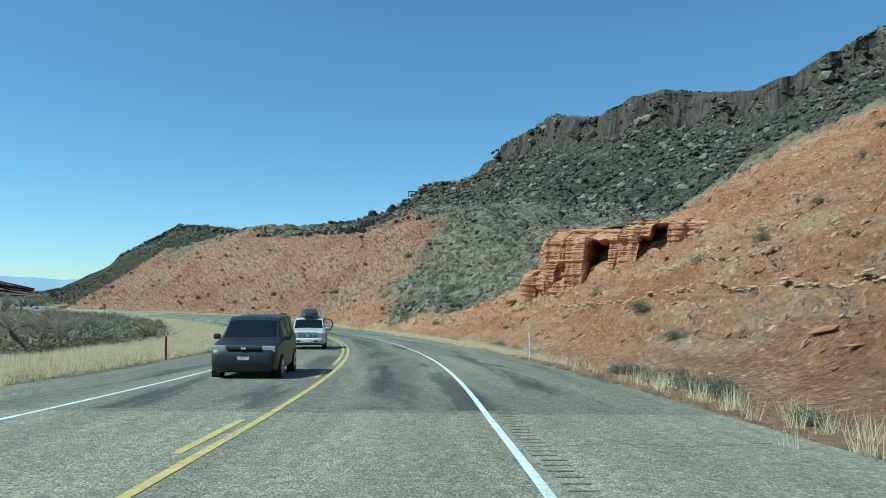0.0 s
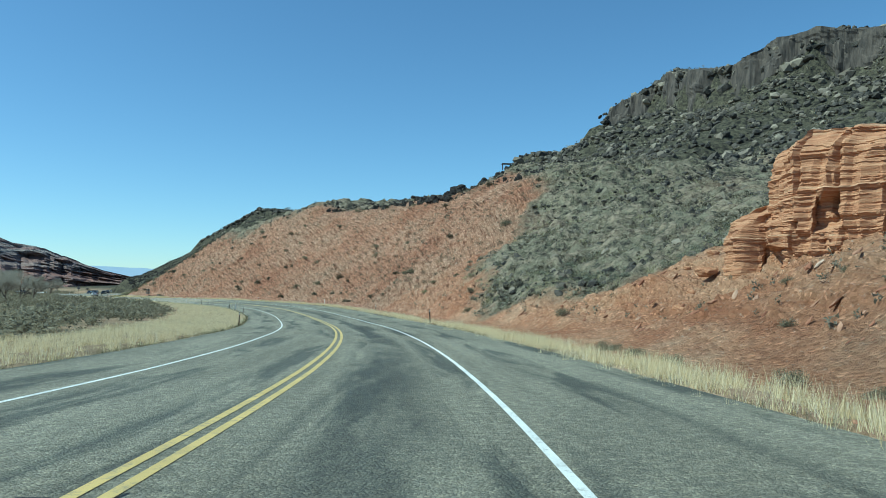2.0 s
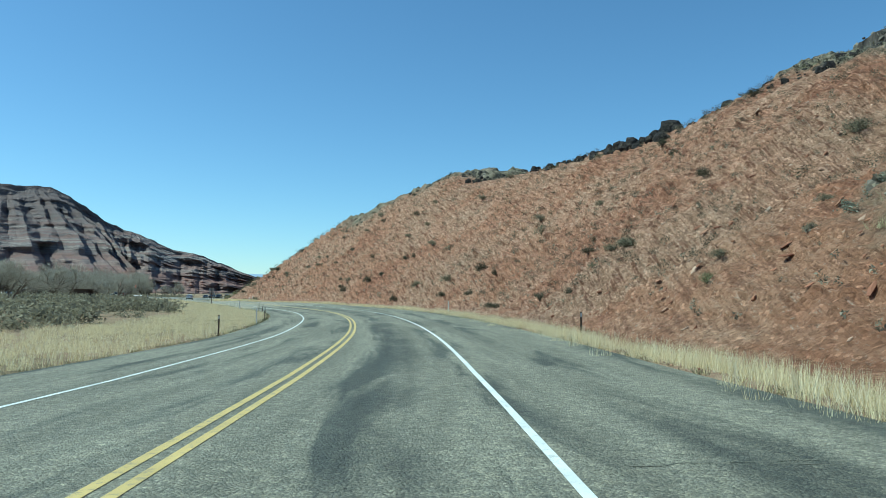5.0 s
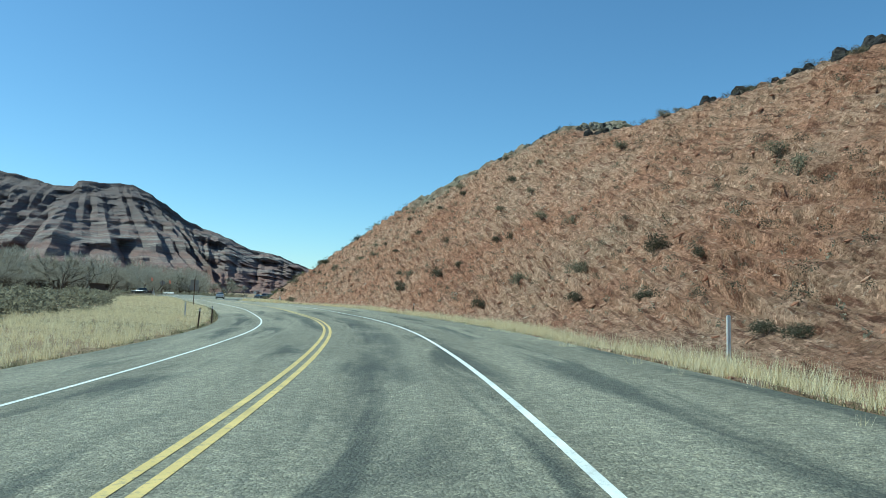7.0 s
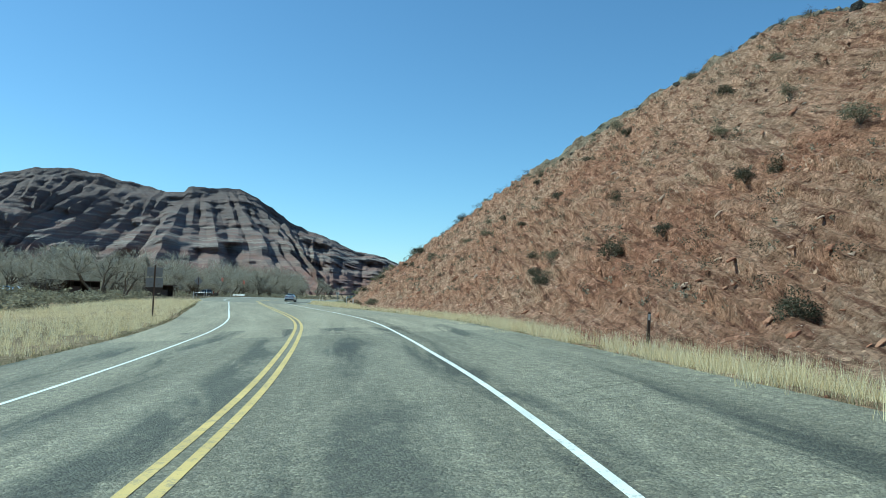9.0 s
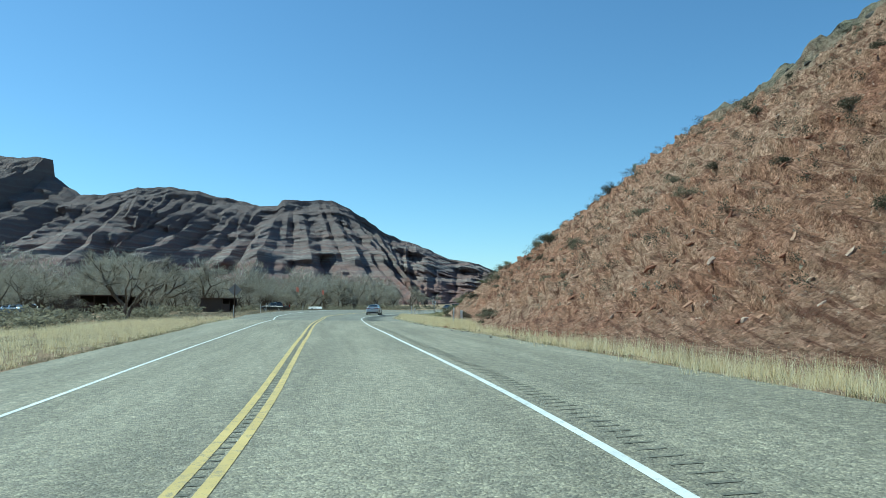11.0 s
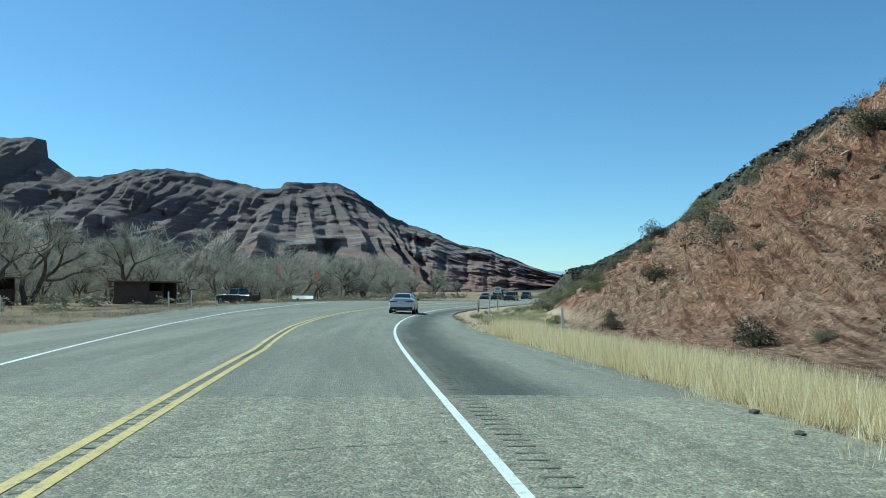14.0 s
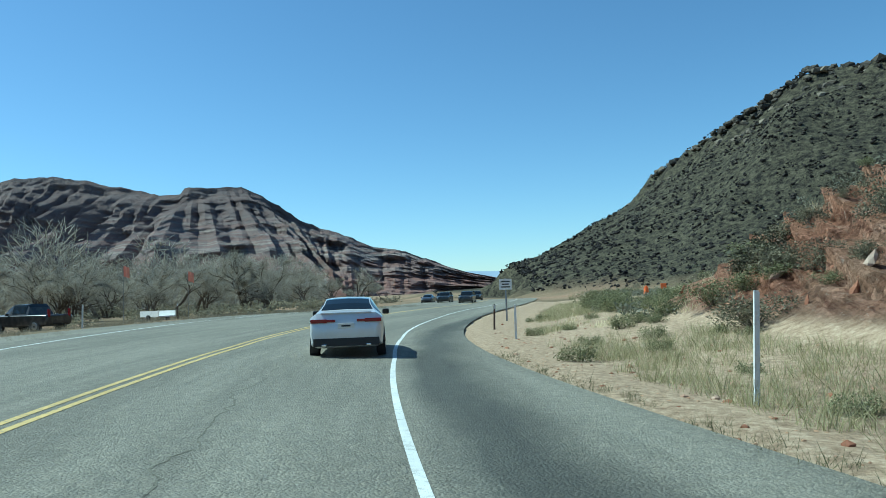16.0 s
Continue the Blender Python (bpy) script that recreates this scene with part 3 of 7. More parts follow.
stripe("line_yellow", YELLOW, 0.07, 0.19, -58, 468, yellow_mat, "worn solid yellow centre line")
stripe("line_yellow_2", YELLOW, -0.19, -0.07, 27, 468, yellow_mat, "worn solid yellow centre line")
stripe("line_yellow_3", YELLOW, -0.19, -0.07, 20.6, 23.7, yellow_mat, "short yellow centre dash")
stripe("line_yellow_4", YELLOW, -0.19, -0.07, 8.4, 11.5, yellow_mat, "short yellow centre dash")
stripe("line_white", WHITE_R, -0.052, 0.052, -58, 468, white_mat, "solid white edge line")
stripe("line_white_2", WHITE_L, -0.052, 0.052, -58, 468, white_mat, "solid white edge line")

# ---- the banded mesa across the valley ----
MESA = [(-733, 1290, 20), (-769, 1248, 31), (-799, 1221, 44), (-831, 1198, 63), (-872, 1166, 73), (-919, 1125, 95), (-956, 1088, 116), (-976, 1046, 144), (-992, 1013, 161),
        (-1034, 945, 158), (-1035, 943, 151), (-1060, 929, 149), (-1107, 901, 161), (-1183, 860, 181), (-1213, 813, 177), (-1244, 776, 167), (-1285, 751, 163), (-1311, 737, 181),
        (-1342, 722, 197), (-1344, 721, 224), (-1367, 715, 229), (-1463, 692, 237), (-1523, 591, 234), (-1667, 441, 238), (-1824, 126, 238)]
mesa_mat = material("banded_mesa_rock", rough=0.95, spec=0.1)
n = Nodes(mesa_mat)
vec = n.coords()
sep = n.put("ShaderNodeSeparateXYZ")
n.join(vec, sep.inputs[0])
lift = n.math('ADD', sep.outputs[2], n.math('MULTIPLY', n.noise(vec, 0.012, 6, 0.7), 16.0))
band = n.put("ShaderNodeTexNoise", noise_dimensions='1D')
band.inputs["Scale"].default_value = 0.10
band.inputs["Detail"].default_value = 5
n.join(lift, band.inputs["W"])
cols = n.ramp(band.outputs[0], [(0.30, (0.21, 0.135, 0.118)), (0.45, (0.27, 0.185, 0.165)), (0.53, (0.24, 0.195, 0.185)), (0.60, (0.37, 0.32, 0.285)), (0.66, (0.28, 0.215, 0.195)), (0.75, (0.27, 0.175, 0.15))])
# red beds at the foot, dark caprock above
cols = n.mix(n.ramp(n.math('MULTIPLY', lift, 0.004), [(0.12, (0.75, 0.75, 0.75)), (0.24, (0, 0, 0))]), cols, (0.29, 0.155, 0.125))
cols = n.mix(n.ramp(n.math('MULTIPLY', lift, 0.004), [(0.36, (0, 0, 0)), (0.52, (0.8, 0.8, 0.8))]), cols, (0.165, 0.13, 0.122))
n.colour(n.mix(n.ramp(n.noise(vec, 0.05, 9, 0.8), [(0.45, (0, 0, 0)), (0.62, (0.7, 0.7, 0.7))]), cols, (0.20, 0.172, 0.168)))
n.bump(n.noise(vec, 0.12, 8, 0.75), 0.9, 9.0)
m = np.array(MESA, float)
run = np.r_[0, np.cumsum(np.hypot(*np.diff(m[:, :2], axis=0).T))]
at = np.arange(0, run[-1], 6.0)
mx, my, mz = (np.interp(at, run, m[:, k]) for k in range(3))
for _ in range(60):
    mx[1:-1], my[1:-1] = (mx[:-2] + 2 * mx[1:-1] + mx[2:]) / 4, (my[:-2] + 2 * my[1:-1] + my[2:]) / 4
tx, ty = np.gradient(mx), np.gradient(my)
norm = np.hypot(tx, ty)
tx, ty = tx / norm, ty / norm
mz = mz + (3.0 * fbm(at / 25, at * 0, 3, 58) + 1.5 * fbm(at / 8, at * 0, 2, 59)) * smooth(20, 60, mz)
drop = np.r_[-0.6, -0.2, np.linspace(0, 1, 110)]
A, D = np.meshgrid(at, drop, indexing='ij')
D1 = np.clip(D, 0, 1)


def spurs(period, seed, lean):
    """Ridges with gullies between them that run down the slope."""
    q = A / period + 0.55 * fbm(A / (2.2 * period), D1 * 0.5, 2, seed) + lean * D1 + 0.24 * fbm(A / (0.7 * period), D1 * 4, 3, seed + 3)
    cell = np.floor(q)
    return (1 - np.abs(2 * (q - cell) - 1)) * (0.45 + 0.55 * hashed(cell, cell * 0, seed + 9))


mass = smooth(10, 150, mz)[:, None]
out = spurs(88, 41, 0.25) * 0.40 * smooth(0.03, 0.75, D1) + spurs(36, 44, -0.4) * 0.30 * smooth(0.05, 0.5, D1) + spurs(17, 47, 0.3) * 0.17 * smooth(0.0, 0.3, D1)
reach = mz[:, None] * (0.75 * D1 + 0.95 * D1 ** 2.0) + (45 + 0.9 * mz[:, None]) * out * (0.35 + 0.65 * mass)
lay = D1 * 8 + 1.6 * fbm(A / 140, D1 * 2, 3, 51)
bench = 0.028 * np.sin(2 * np.pi * lay) + 0.018 * np.sin(2 * np.pi * lay * 2.3 + 1)
reach = reach + (26 * fbm(A / 42, D1 * 7, 3, 53) + 7 * fbm(A / 9, D1 * 22, 2, 56)) * smooth(0.0, 0.12, D1)
reach = np.where(D < 0, D * 30, reach + mz[:, None] * bench * 0.3 * smooth(0, 0.08, D1))
high = mz[:, None] * (1 - D1) - 3 * (D1 > 0.99)
X = mx[:, None] - ty[:, None] * reach
Y = my[:, None] + tx[:, None] * reach
mesa = grid_mesh("backdrop_mesa", X, Y, high, mesa_mat)
mesa.data.polygons.foreach_set("use_smooth", np.zeros(len(mesa.data.polygons), bool))
tagged(mesa, "distant banded red and grey mesa with fluted slopes", "mesa", kind="structure")


# ---- helpers for things ----
def raw_mesh(name, verts, faces, mat, flat=True):
    """One mesh from arrays of corners and triangles."""
    verts, faces = np.asarray(verts, np.float32), np.asarray(faces, np.int32)
    me = bpy.data.meshes.new(name)
    me.vertices.add(len(verts))
    me.vertices.foreach_set("co", verts.ravel())
    me.loops.add(faces.size)
    me.loops.foreach_set("vertex_index", faces.ravel())
    me.polygons.add(len(faces))
    me.polygons.foreach_set("loop_start", np.arange(0, faces.size, faces.shape[1], dtype=np.int32))
    me.polygons.foreach_set("use_smooth", np.full(len(faces), not flat))
    me.update(calc_edges=True)
    me.materials.append(mat)
    return me


def part(name, bm, mat, parent, label=""):
    """Links a bmesh, or a ready mesh, as one part under a thing or a part."""
    if isinstance(bm, bmesh.types.BMesh):
        me = bpy.data.meshes.new(name)
        bm.to_mesh(me)
        bm.free()
        me.materials.append(mat)
    else:
        me = bm
    ob = new(name, me)
    ob.parent = parent
    if label:
        tagged(ob, label)
    return ob


def empty(name, m, label, category, group=""):
    ob = new(name)
    ob.empty_display_size = 0.3
    ob.matrix_basis = m
    return tagged(ob, label, category, group)


def merge(templates, pick, pos, size, turn, tilt=None, squash=None):
    """Many small copies of the templates (corners, triangles) as one set of arrays."""
    vs, fs, base = [], [], 0
    for k, (tv, tf) in enumerate(templates):
        sel = np.where(pick == k)[0]
        if not len(sel):
            continue
        c, s = np.cos(turn[sel]), np.sin(turn[sel])
        v = np.repeat(tv[None], len(sel), 0) * size[sel][:, None, None]
        if squash is not None:
            v = v * squash[sel][:, None, :]
        x, y, z = v[..., 0], v[..., 1], v[..., 2]
        if tilt is not None:
            ct, st = np.cos(tilt[sel])[:, None], np.sin(tilt[sel])[:, None]
            x, z = x * ct + z * st, -x * st + z * ct
        v = np.stack([x * c[:, None] - y * s[:, None], x * s[:, None] + y * c[:, None], z], -1) + pos[sel][:, None, :]
        vs.append(v.reshape(-1, 3))
        fs.append((tf[None] + (np.arange(len(sel)) * len(tv))[:, None, None]).reshape(-1, 3) + base)
        base += len(sel) * len(tv)
    return np.vstack(vs), np.vstack(fs)


def rock_template(seed, level=1, rough=0.35):
    bm = bmesh.new()
    bmesh.ops.create_icosphere(bm, subdivisions=level, radius=0.5)
    rng = np.random.default_rng(seed)
    v = np.array([p.co[:] for p in bm.verts])
    f = np.array([[q.index for q in p.verts] for p in bm.faces])
    bm.free()
    axes = rng.normal(size=(7, 3))
    axes /= np.linalg.norm(axes, axis=1)[:, None]
    for a in axes:
        cut = rng.uniform(0.25, 0.42)
        d = v @ a
        v = v - np.maximum(d - cut, 0)[:, None] * a * 0.9
    return v * (1 + rng.uniform(-rough, rough, (len(v), 1)) * 0.4), f


rng = np.random.default_rng(11)
ROCKS_BIG = [rock_template(k, 2) for k in range(4)]
ROCKS_MID = [rock_template(k + 30, 1) for k in range(4)]
ROCKS = [rock_template(k + 10, 1) for k in range(5)]


def scatter(s0, s1, v0, v1, count):
    """Random places on the land, in a strip along the road."""
    s, v = rng.uniform(s0, s1, count), rng.uniform(v0, v1, count)
    x, y = road_xy(s, v)
    z, dark, _, _ = terrain(x, y)
    return s, v, np.c_[x, y, z], dark


def stuff(name, arrays, mat, label, category):
    return tagged(new(name, raw_mesh(name, *arrays, mat)), label, category, kind="stuff")


lava_rock = material("lava_rock", rough=0.9, spec=0.2)
n = Nodes(lava_rock)
vec = n.coords()
tone = n.ramp(n.island(), [(0.0, (0.016, 0.015, 0.015)), (0.4, (0.055, 0.049, 0.044)), (0.75, (0.125, 0.105, 0.083)), (1.0, (0.26, 0.222, 0.17))])
n.colour(n.mix(n.ramp(n.noise(vec, 3, 6, 0.7), [(0.45, (0, 0, 0)), (0.7, (0.6, 0.6, 0.6))]), tone, (0.17, 0.15, 0.115)))
n.bump(n.noise(vec, 5, 6, 0.7), 0.6, 0.1)

crag_rock = material("black_crag", rough=0.9, spec=0.2)
n = Nodes(crag_rock)
vec = n.coords()
n.colour(n.ramp(n.noise(vec, 1.6, 8, 0.75), [(0.38, (0.010, 0.009, 0.010)), (0.52, (0.032, 0.028, 0.026)), (0.62, (0.075, 0.062, 0.05)), (0.72, (0.15, 0.125, 0.095))]))
n.bump(n.noise(vec, 1.8, 8, 0.75), 0.9, 0.35)

column_rock = material("basalt_columns", rough=0.9, spec=0.2)
n = Nodes(column_rock)
tone = n.ramp(n.island(), [(0.0, (0.03, 0.027, 0.026)), (0.5, (0.085, 0.072, 0.062)), (1.0, (0.17, 0.14, 0.115))])
n.colour(n.mix(n.ramp(n.noise(n.coords((1, 1, 0.2)), 0.8, 6, 0.7), [(0.4, (0, 0, 0)), (0.7, (0.6, 0.6, 0.6))]), tone, (0.19, 0.155, 0.125)))
n.bump(n.noise(n.coords((1, 1, 0.15)), 1.2, 6, 0.7), 0.8, 0.5)

red_rock = material("red_rock", rough=0.92, spec=0.15)
n = Nodes(red_rock)
vec = n.coords()
tone = n.ramp(n.island(), [(0.0, (0.16, 0.072, 0.045)), (0.4, (0.32, 0.15, 0.09)), (0.7, (0.42, 0.26, 0.17)), (0.9, (0.52, 0.40, 0.29)), (1.0, (0.62, 0.54, 0.44))])
n.colour(n.mix(n.noise(vec, 4, 5, 0.7), tone, (0.26, 0.12, 0.075)))
n.bump(n.noise(vec, 6, 6, 0.7), 0.5, 0.06)

# lava blocks over the dark slopes
s, v, p, dark = scatter(90, 300, 16, 95, 21000)
keep = (dark > 0.55) & (p[:, 2] > 2)
p, s, v = p[keep], s[keep], v[keep]
size = 0.28 + 1.0 * rng.random(len(p)) ** 3.5 + 0.8 * smooth(40, 75, v) * rng.random(len(p)) ** 2
p[:, 2] += size * 0.1
stuff("lava_boulders", merge(ROCKS, rng.integers(0, 5, len(p)), p, size, rng.uniform(0, 6.3, len(p)), rng.normal(0, 0.4, len(p)), rng.uniform([0.8, 0.8, 0.5], [1.5, 1.2, 1.0], (len(p), 3))),
      lava_rock, "dark lava boulders strewn over the slope", "boulders")

# blocks on the far talus and along the rims
count = 26000
x, y = rng.uniform(-60, 230, count), rng.uniform(120, 420, count)
z, dark, s, v = terrain(x, y)
_, da = rim_height(x, y, RIM_A, 13, 192)
keep = (v > 93) & (da > -8) & (rng.random(count) < np.exp(-np.maximum(da, 0) / 110))
x, y, z, da = x[keep], y[keep], z[keep], da[keep]
size = 1.1 + 2.2 * rng.random(len(x)) ** 2.5
stuff("talus_boulders", merge(ROCKS, rng.integers(0, 5, len(x)), np.c_[x, y, z + 0.2], size, rng.uniform(0, 6.3, len(x)), rng.normal(0, 0.4, len(x)), rng.uniform([0.8, 0.8, 0.5], [1.4, 1.2, 1.0], (len(x), 3))),
      lava_rock, "lava boulders on the upper talus", "boulders")


count = 19000
x, y = rng.uniform(-275, -55, count), rng.uniform(410, 530, count)
z, dark, s, v = terrain(x, y)
keep = (dark > 0.4) & (z > 0.4) & (fbm(x / 15, y / 15, 3, 35) > -0.4)
x, y, z = x[keep], y[keep], z[keep]
size = 0.35 + 0.8 * rng.random(len(x)) ** 2.5
stuff("hill_boulders", merge(ROCKS, rng.integers(0, 5, len(x)), np.c_[x, y, z + 0.1], size, rng.uniform(0, 6.3, len(x)), rng.normal(0, 0.4, len(x)), rng.uniform([0.8, 0.8, 0.5], [1.6, 1.3, 1.0], (len(x), 3))),
      crag_rock, "dark lava boulders on the far hillside", "boulders")


def rim_blocks(rim, closed_to, count, low, high, spread):
    pts = np.array(rim[:closed_to], float)
    run = np.r_[0, np.cumsum(np.hypot(*np.diff(pts[:, :2], axis=0).T))]
    at = rng.uniform(0, run[-1], count)
    x = np.interp(at, run, pts[:, 0]) + rng.normal(0, spread, count)
    y = np.interp(at, run, pts[:, 1]) + rng.normal(0, spread, count)
    z = terrain(x, y)[0]
    size = low + (high - low) * rng.random(count) ** 2
    return np.c_[x, y, z], size


# columns and crags of the rim
# cliff below the tableland's rim, split by upright joints
pts = np.array(RIM_A[2:12], float)
run = np.r_[0, np.cumsum(np.hypot(*np.diff(pts[:, :2], axis=0).T))]
at = np.arange(0, run[-1], 0.75)
x, y, top = (np.interp(at, run, pts[:, k]) for k in range(3))
for _ in range(14):
    x[1:-1], y[1:-1] = (x[:-2] + 2 * x[1:-1] + x[2:]) / 4, (y[:-2] + 2 * y[1:-1] + y[2:]) / 4
tx, ty = np.gradient(x), np.gradient(y)
nrm = np.hypot(tx, ty)
ox, oy = -ty / nrm, tx / nrm
bx, by = x.copy(), y.copy()
for _ in range(4):
    off = 10 * fbm(x / 35, y / 35, 3, 21) + 5 * fbm(x / 9, y / 9, 3, 22)
    x, y = bx - ox * off, by - oy * off
for _ in range(3):
    x[1:-1], y[1:-1] = (x[:-2] + 2 * x[1:-1] + x[2:]) / 4, (y[:-2] + 2 * y[1:-1] + y[2:]) / 4
foot = terrain(x + 7 * ox, y + 7 * oy)[0] - 2.5
crown = top - 0.4 + 2.2 * fbm(at / 9, at * 0, 3, 171)
u = np.r_[np.linspace(0, 1, 26), 1.03, 1.2]
A, U = np.meshgrid(at, u, indexing='ij')
ZZ = foot[:, None] + (crown - foot)[:, None] * np.minimum(U, 1)
joint = 3.4 * np.abs(fbm(A / 8, ZZ * 0.03, 3, 173)) + 1.6 * np.abs(fbm(A / 2.4, ZZ * 0.06, 2, 175))
out = 5.2 - joint - 2.2 * np.minimum(U, 1) ** 1.5 + 0.8 * np.round(2 * vnoise(ZZ * 0.35, A * 0.12, 177)) / 2
out = np.where(U > 1, out - 25 * (U - 1), out)
ZZ = ZZ + 6 * np.maximum(U - 1, 0)
cliff = grid_mesh("cliff_rim", x[:, None] + ox[:, None] * out, y[:, None] + oy[:, None] * out, ZZ, column_rock)
cliff.data.polygons.foreach_set("use_smooth", np.zeros(len(cliff.data.polygons), bool))
tagged(cliff, "jointed dark basalt cliff below the tableland's rim", "cliff", kind="structure")
pillar, tall = rim_blocks(RIM_A, 12, 260, 3.0, 6.0, 2.6)
pillar[:, 2] = np.minimum(pillar[:, 2], np.interp(pillar[:, 0], (20, 60, 100, 140, 330), (77, 83, 77, 90, 101))) - 0.62 * tall
stuff("rim_columns", merge(ROCKS_MID, rng.integers(0, 4, len(pillar)), pillar, tall, rng.uniform(0, 6.3, len(pillar)), rng.normal(0, 0.08, len(pillar)), rng.uniform([0.35, 0.35, 1.2], [0.7, 0.6, 1.7], (len(pillar), 3))),
      column_rock, "grey-brown basalt columns in the rim's cliff", "cliff")
p1, z1 = rim_blocks(RIM_A, 13, 2600, 1.4, 4.6, 5.0)
p2, z2 = rim_blocks(RIM_B, 5, 700, 1.2, 4.0, 6.0)
p3, z3 = rim_blocks(RIM_C, 6, 1600, 1.0, 2.8, 4.0)
p, size = np.vstack([p1, p2, p3]), np.r_[z1, z2, z3]
p[:, 2] -= 0.22 * size
stuff("rim_crags", merge(ROCKS_MID, rng.integers(0, 4, len(p)), p, size, rng.uniform(0, 6.3, len(p)), rng.normal(0, 0.25, len(p)), rng.uniform([1.0, 0.9, 0.7], [2.0, 1.5, 1.1], (len(p), 3))),
      lava_rock, "black basalt crags along the tableland's rim", "crags")
# crags on the shoulder above the red hill
s, v, p, dark = scatter(172, 262, 45, 75, 900)
size = 0.5 + 2.4 * rng.random(len(p)) ** 4
p[:, 2] -= 0.15 * size
stuff("shoulder_crags", merge(ROCKS_BIG, rng.integers(0, 4, len(p)), p, size, rng.uniform(0, 6.3, len(p)), rng.normal(0, 0.4, len(p)), rng.uniform([0.7, 0.7, 0.7], [1.2, 1.0, 1.2], (len(p), 3))),
      crag_rock, "black lava crags on the hill's shoulder", "crags")

# single black boulders on the brow above the red hill
for s0, s1, v0, v1, low, high, many in ((202, 213, 46, 51, 1.6, 3.4, 18), (213, 240, 45.5, 50, 0.7, 1.8, 30), (240, 262, 47, 60, 0.7, 1.6, 16), (268, 277, 82, 140, 1.6, 4.0, 34)):
    s, v, p, dark = scatter(s0, s1, v0, v1, many)
    for k, q in enumerate(p):
        size = low + (high - low) * rng.random() ** 1.7
        tv, tf = ROCKS_BIG[k % 4]
        ob = new("boulder", raw_mesh("boulder", tv * rng.uniform([0.8, 0.7, 0.75], [1.3, 1.1, 1.15]) * size, tf, crag_rock))
        ob.matrix_basis = pose(q[0], q[1], q[2] + 0.15 * size, rng.normal(0, 10), rng.normal(0, 10), rng.uniform(0, 360))
        tagged(ob, "rough black lava boulder on the hill's brow", "boulder", "boulders along the brow")

# broken ledges and stones on the red slope
s, v, p, dark = scatter(-20, 372, 10, 62, 20000)
keep = (dark < 0.4) & (p[:, 2] > 0.35 + np.interp(s, *GRADE)) & (p[:, 2] < 40)
p, s, v = p[keep], s[keep], v[keep]
size = 0.08 + 0.42 * rng.random(len(p)) ** 5
ang = np.arctan2(np.interp(s, ROAD_S, ROAD_R[:, 1]), np.interp(s, ROAD_S, ROAD_R[:, 0]))
up = rise(s, v)
p[:, :2] = np.c_[road_xy(s, v - 0.6 * up)]
p[:, 2] += 0.05 + 0.8 * up
stuff("slope_stones", merge(ROCKS, rng.integers(0, 5, len(p)), p, size, ang + rng.normal(0, 0.35, len(p)), -0.6 + rng.normal(0, 0.25, len(p)), rng.uniform([1.0, 0.6, 0.25], [2.4, 1.0, 0.6], (len(p), 3))),
      red_rock, "loose red and pale stones on the cut slope", "stones")

# pale ledge that crosses the red slope
pale_rock = material("pale_ledge_rock", rough=0.92, spec=0.15)
n = Nodes(pale_rock)
n.colour(n.ramp(n.noise(n.coords(), 2.5, 6, 0.75), [(0.35, (0.38, 0.22, 0.135)), (0.5, (0.46, 0.30, 0.19)), (0.65, (0.52, 0.37, 0.25))]))
n.bump(n.noise(n.coords(), 6, 6, 0.7), 0.6, 0.06)
count = 1100
s = np.r_[rng.uniform(10, 66, 900), rng.uniform(14, 50, 200)]
level = np.r_[np.zeros(900), np.full(200, 3.6)]
v = np.interp(s, (10, 23, 47, 57, 80), (16.6, 16.8, 17.9, 18.6, 20.2)) + level + rng.normal(0, 0.05, count) + 0.4 * fbm(s / 9, level, 2, 78)
keep = fbm(s / 3, level + 0.5, 2, 79) > -0.3
s, v = s[keep], v[keep]
x, y = road_xy(s, v)
up = rise(s, v)
p = np.c_[x, y, terrain(x, y)[0] + 0.8 * up + 0.1]
p[:, :2] = np.c_[road_xy(s, v - 0.6 * up)]
size = rng.uniform(0.09, 0.19, len(s))
ang = np.arctan2(np.interp(s, ROAD_S, ROAD_T[:, 1]), np.interp(s, ROAD_S, ROAD_T[:, 0]))
stuff("pale_ledge", merge(ROCKS, rng.integers(0, 5, len(s)), p, size, ang + rng.normal(0, 0.15, len(s)), None, rng.uniform([1.6, 0.9, 0.4], [3.2, 1.3, 0.7], (len(s), 3))),
      pale_rock, "thin pale stone ledge across the red slope", "ledge")

# ---- sandstone bluff ----
bluff_mat = material("layered_sandstone", rough=0.93, spec=0.12)
n = Nodes(bluff_mat)
vec = n.coords()
sep = n.put("ShaderNodeSeparateXYZ")
n.join(vec, sep.inputs[0])
band = n.put("ShaderNodeTexNoise", noise_dimensions='1D')
band.inputs["Scale"].default_value = 1.7
band.inputs["Detail"].default_value = 6
band.inputs["Roughness"].default_value = 0.75
n.join(n.math('ADD', sep.outputs[2], n.math('MULTIPLY', n.noise(vec, 0.15, 3), 1.6)), band.inputs["W"])
cols = n.ramp(band.outputs[0], [(0.30, (0.22, 0.098, 0.055)), (0.40, (0.43, 0.222, 0.122)), (0.455, (0.31, 0.145, 0.078)), (0.53, (0.49, 0.285, 0.165)), (0.58, (0.32, 0.148, 0.08)), (0.64, (0.47, 0.285, 0.17)), (0.75, (0.56, 0.39, 0.26))])
stain = n.noise(n.coords((1.2, 1.2, 0.12)), 1.0, 5, 0.65)
n.colour(n.mix(n.ramp(stain, [(0.55, (0, 0, 0)), (0.7, (0.45, 0.45, 0.45))]), cols, (0.26, 0.12, 0.07)))
n.bump(n.noise(n.coords((1, 1, 3.5)), 1.6, 7, 0.7), 0.8, 0.18)


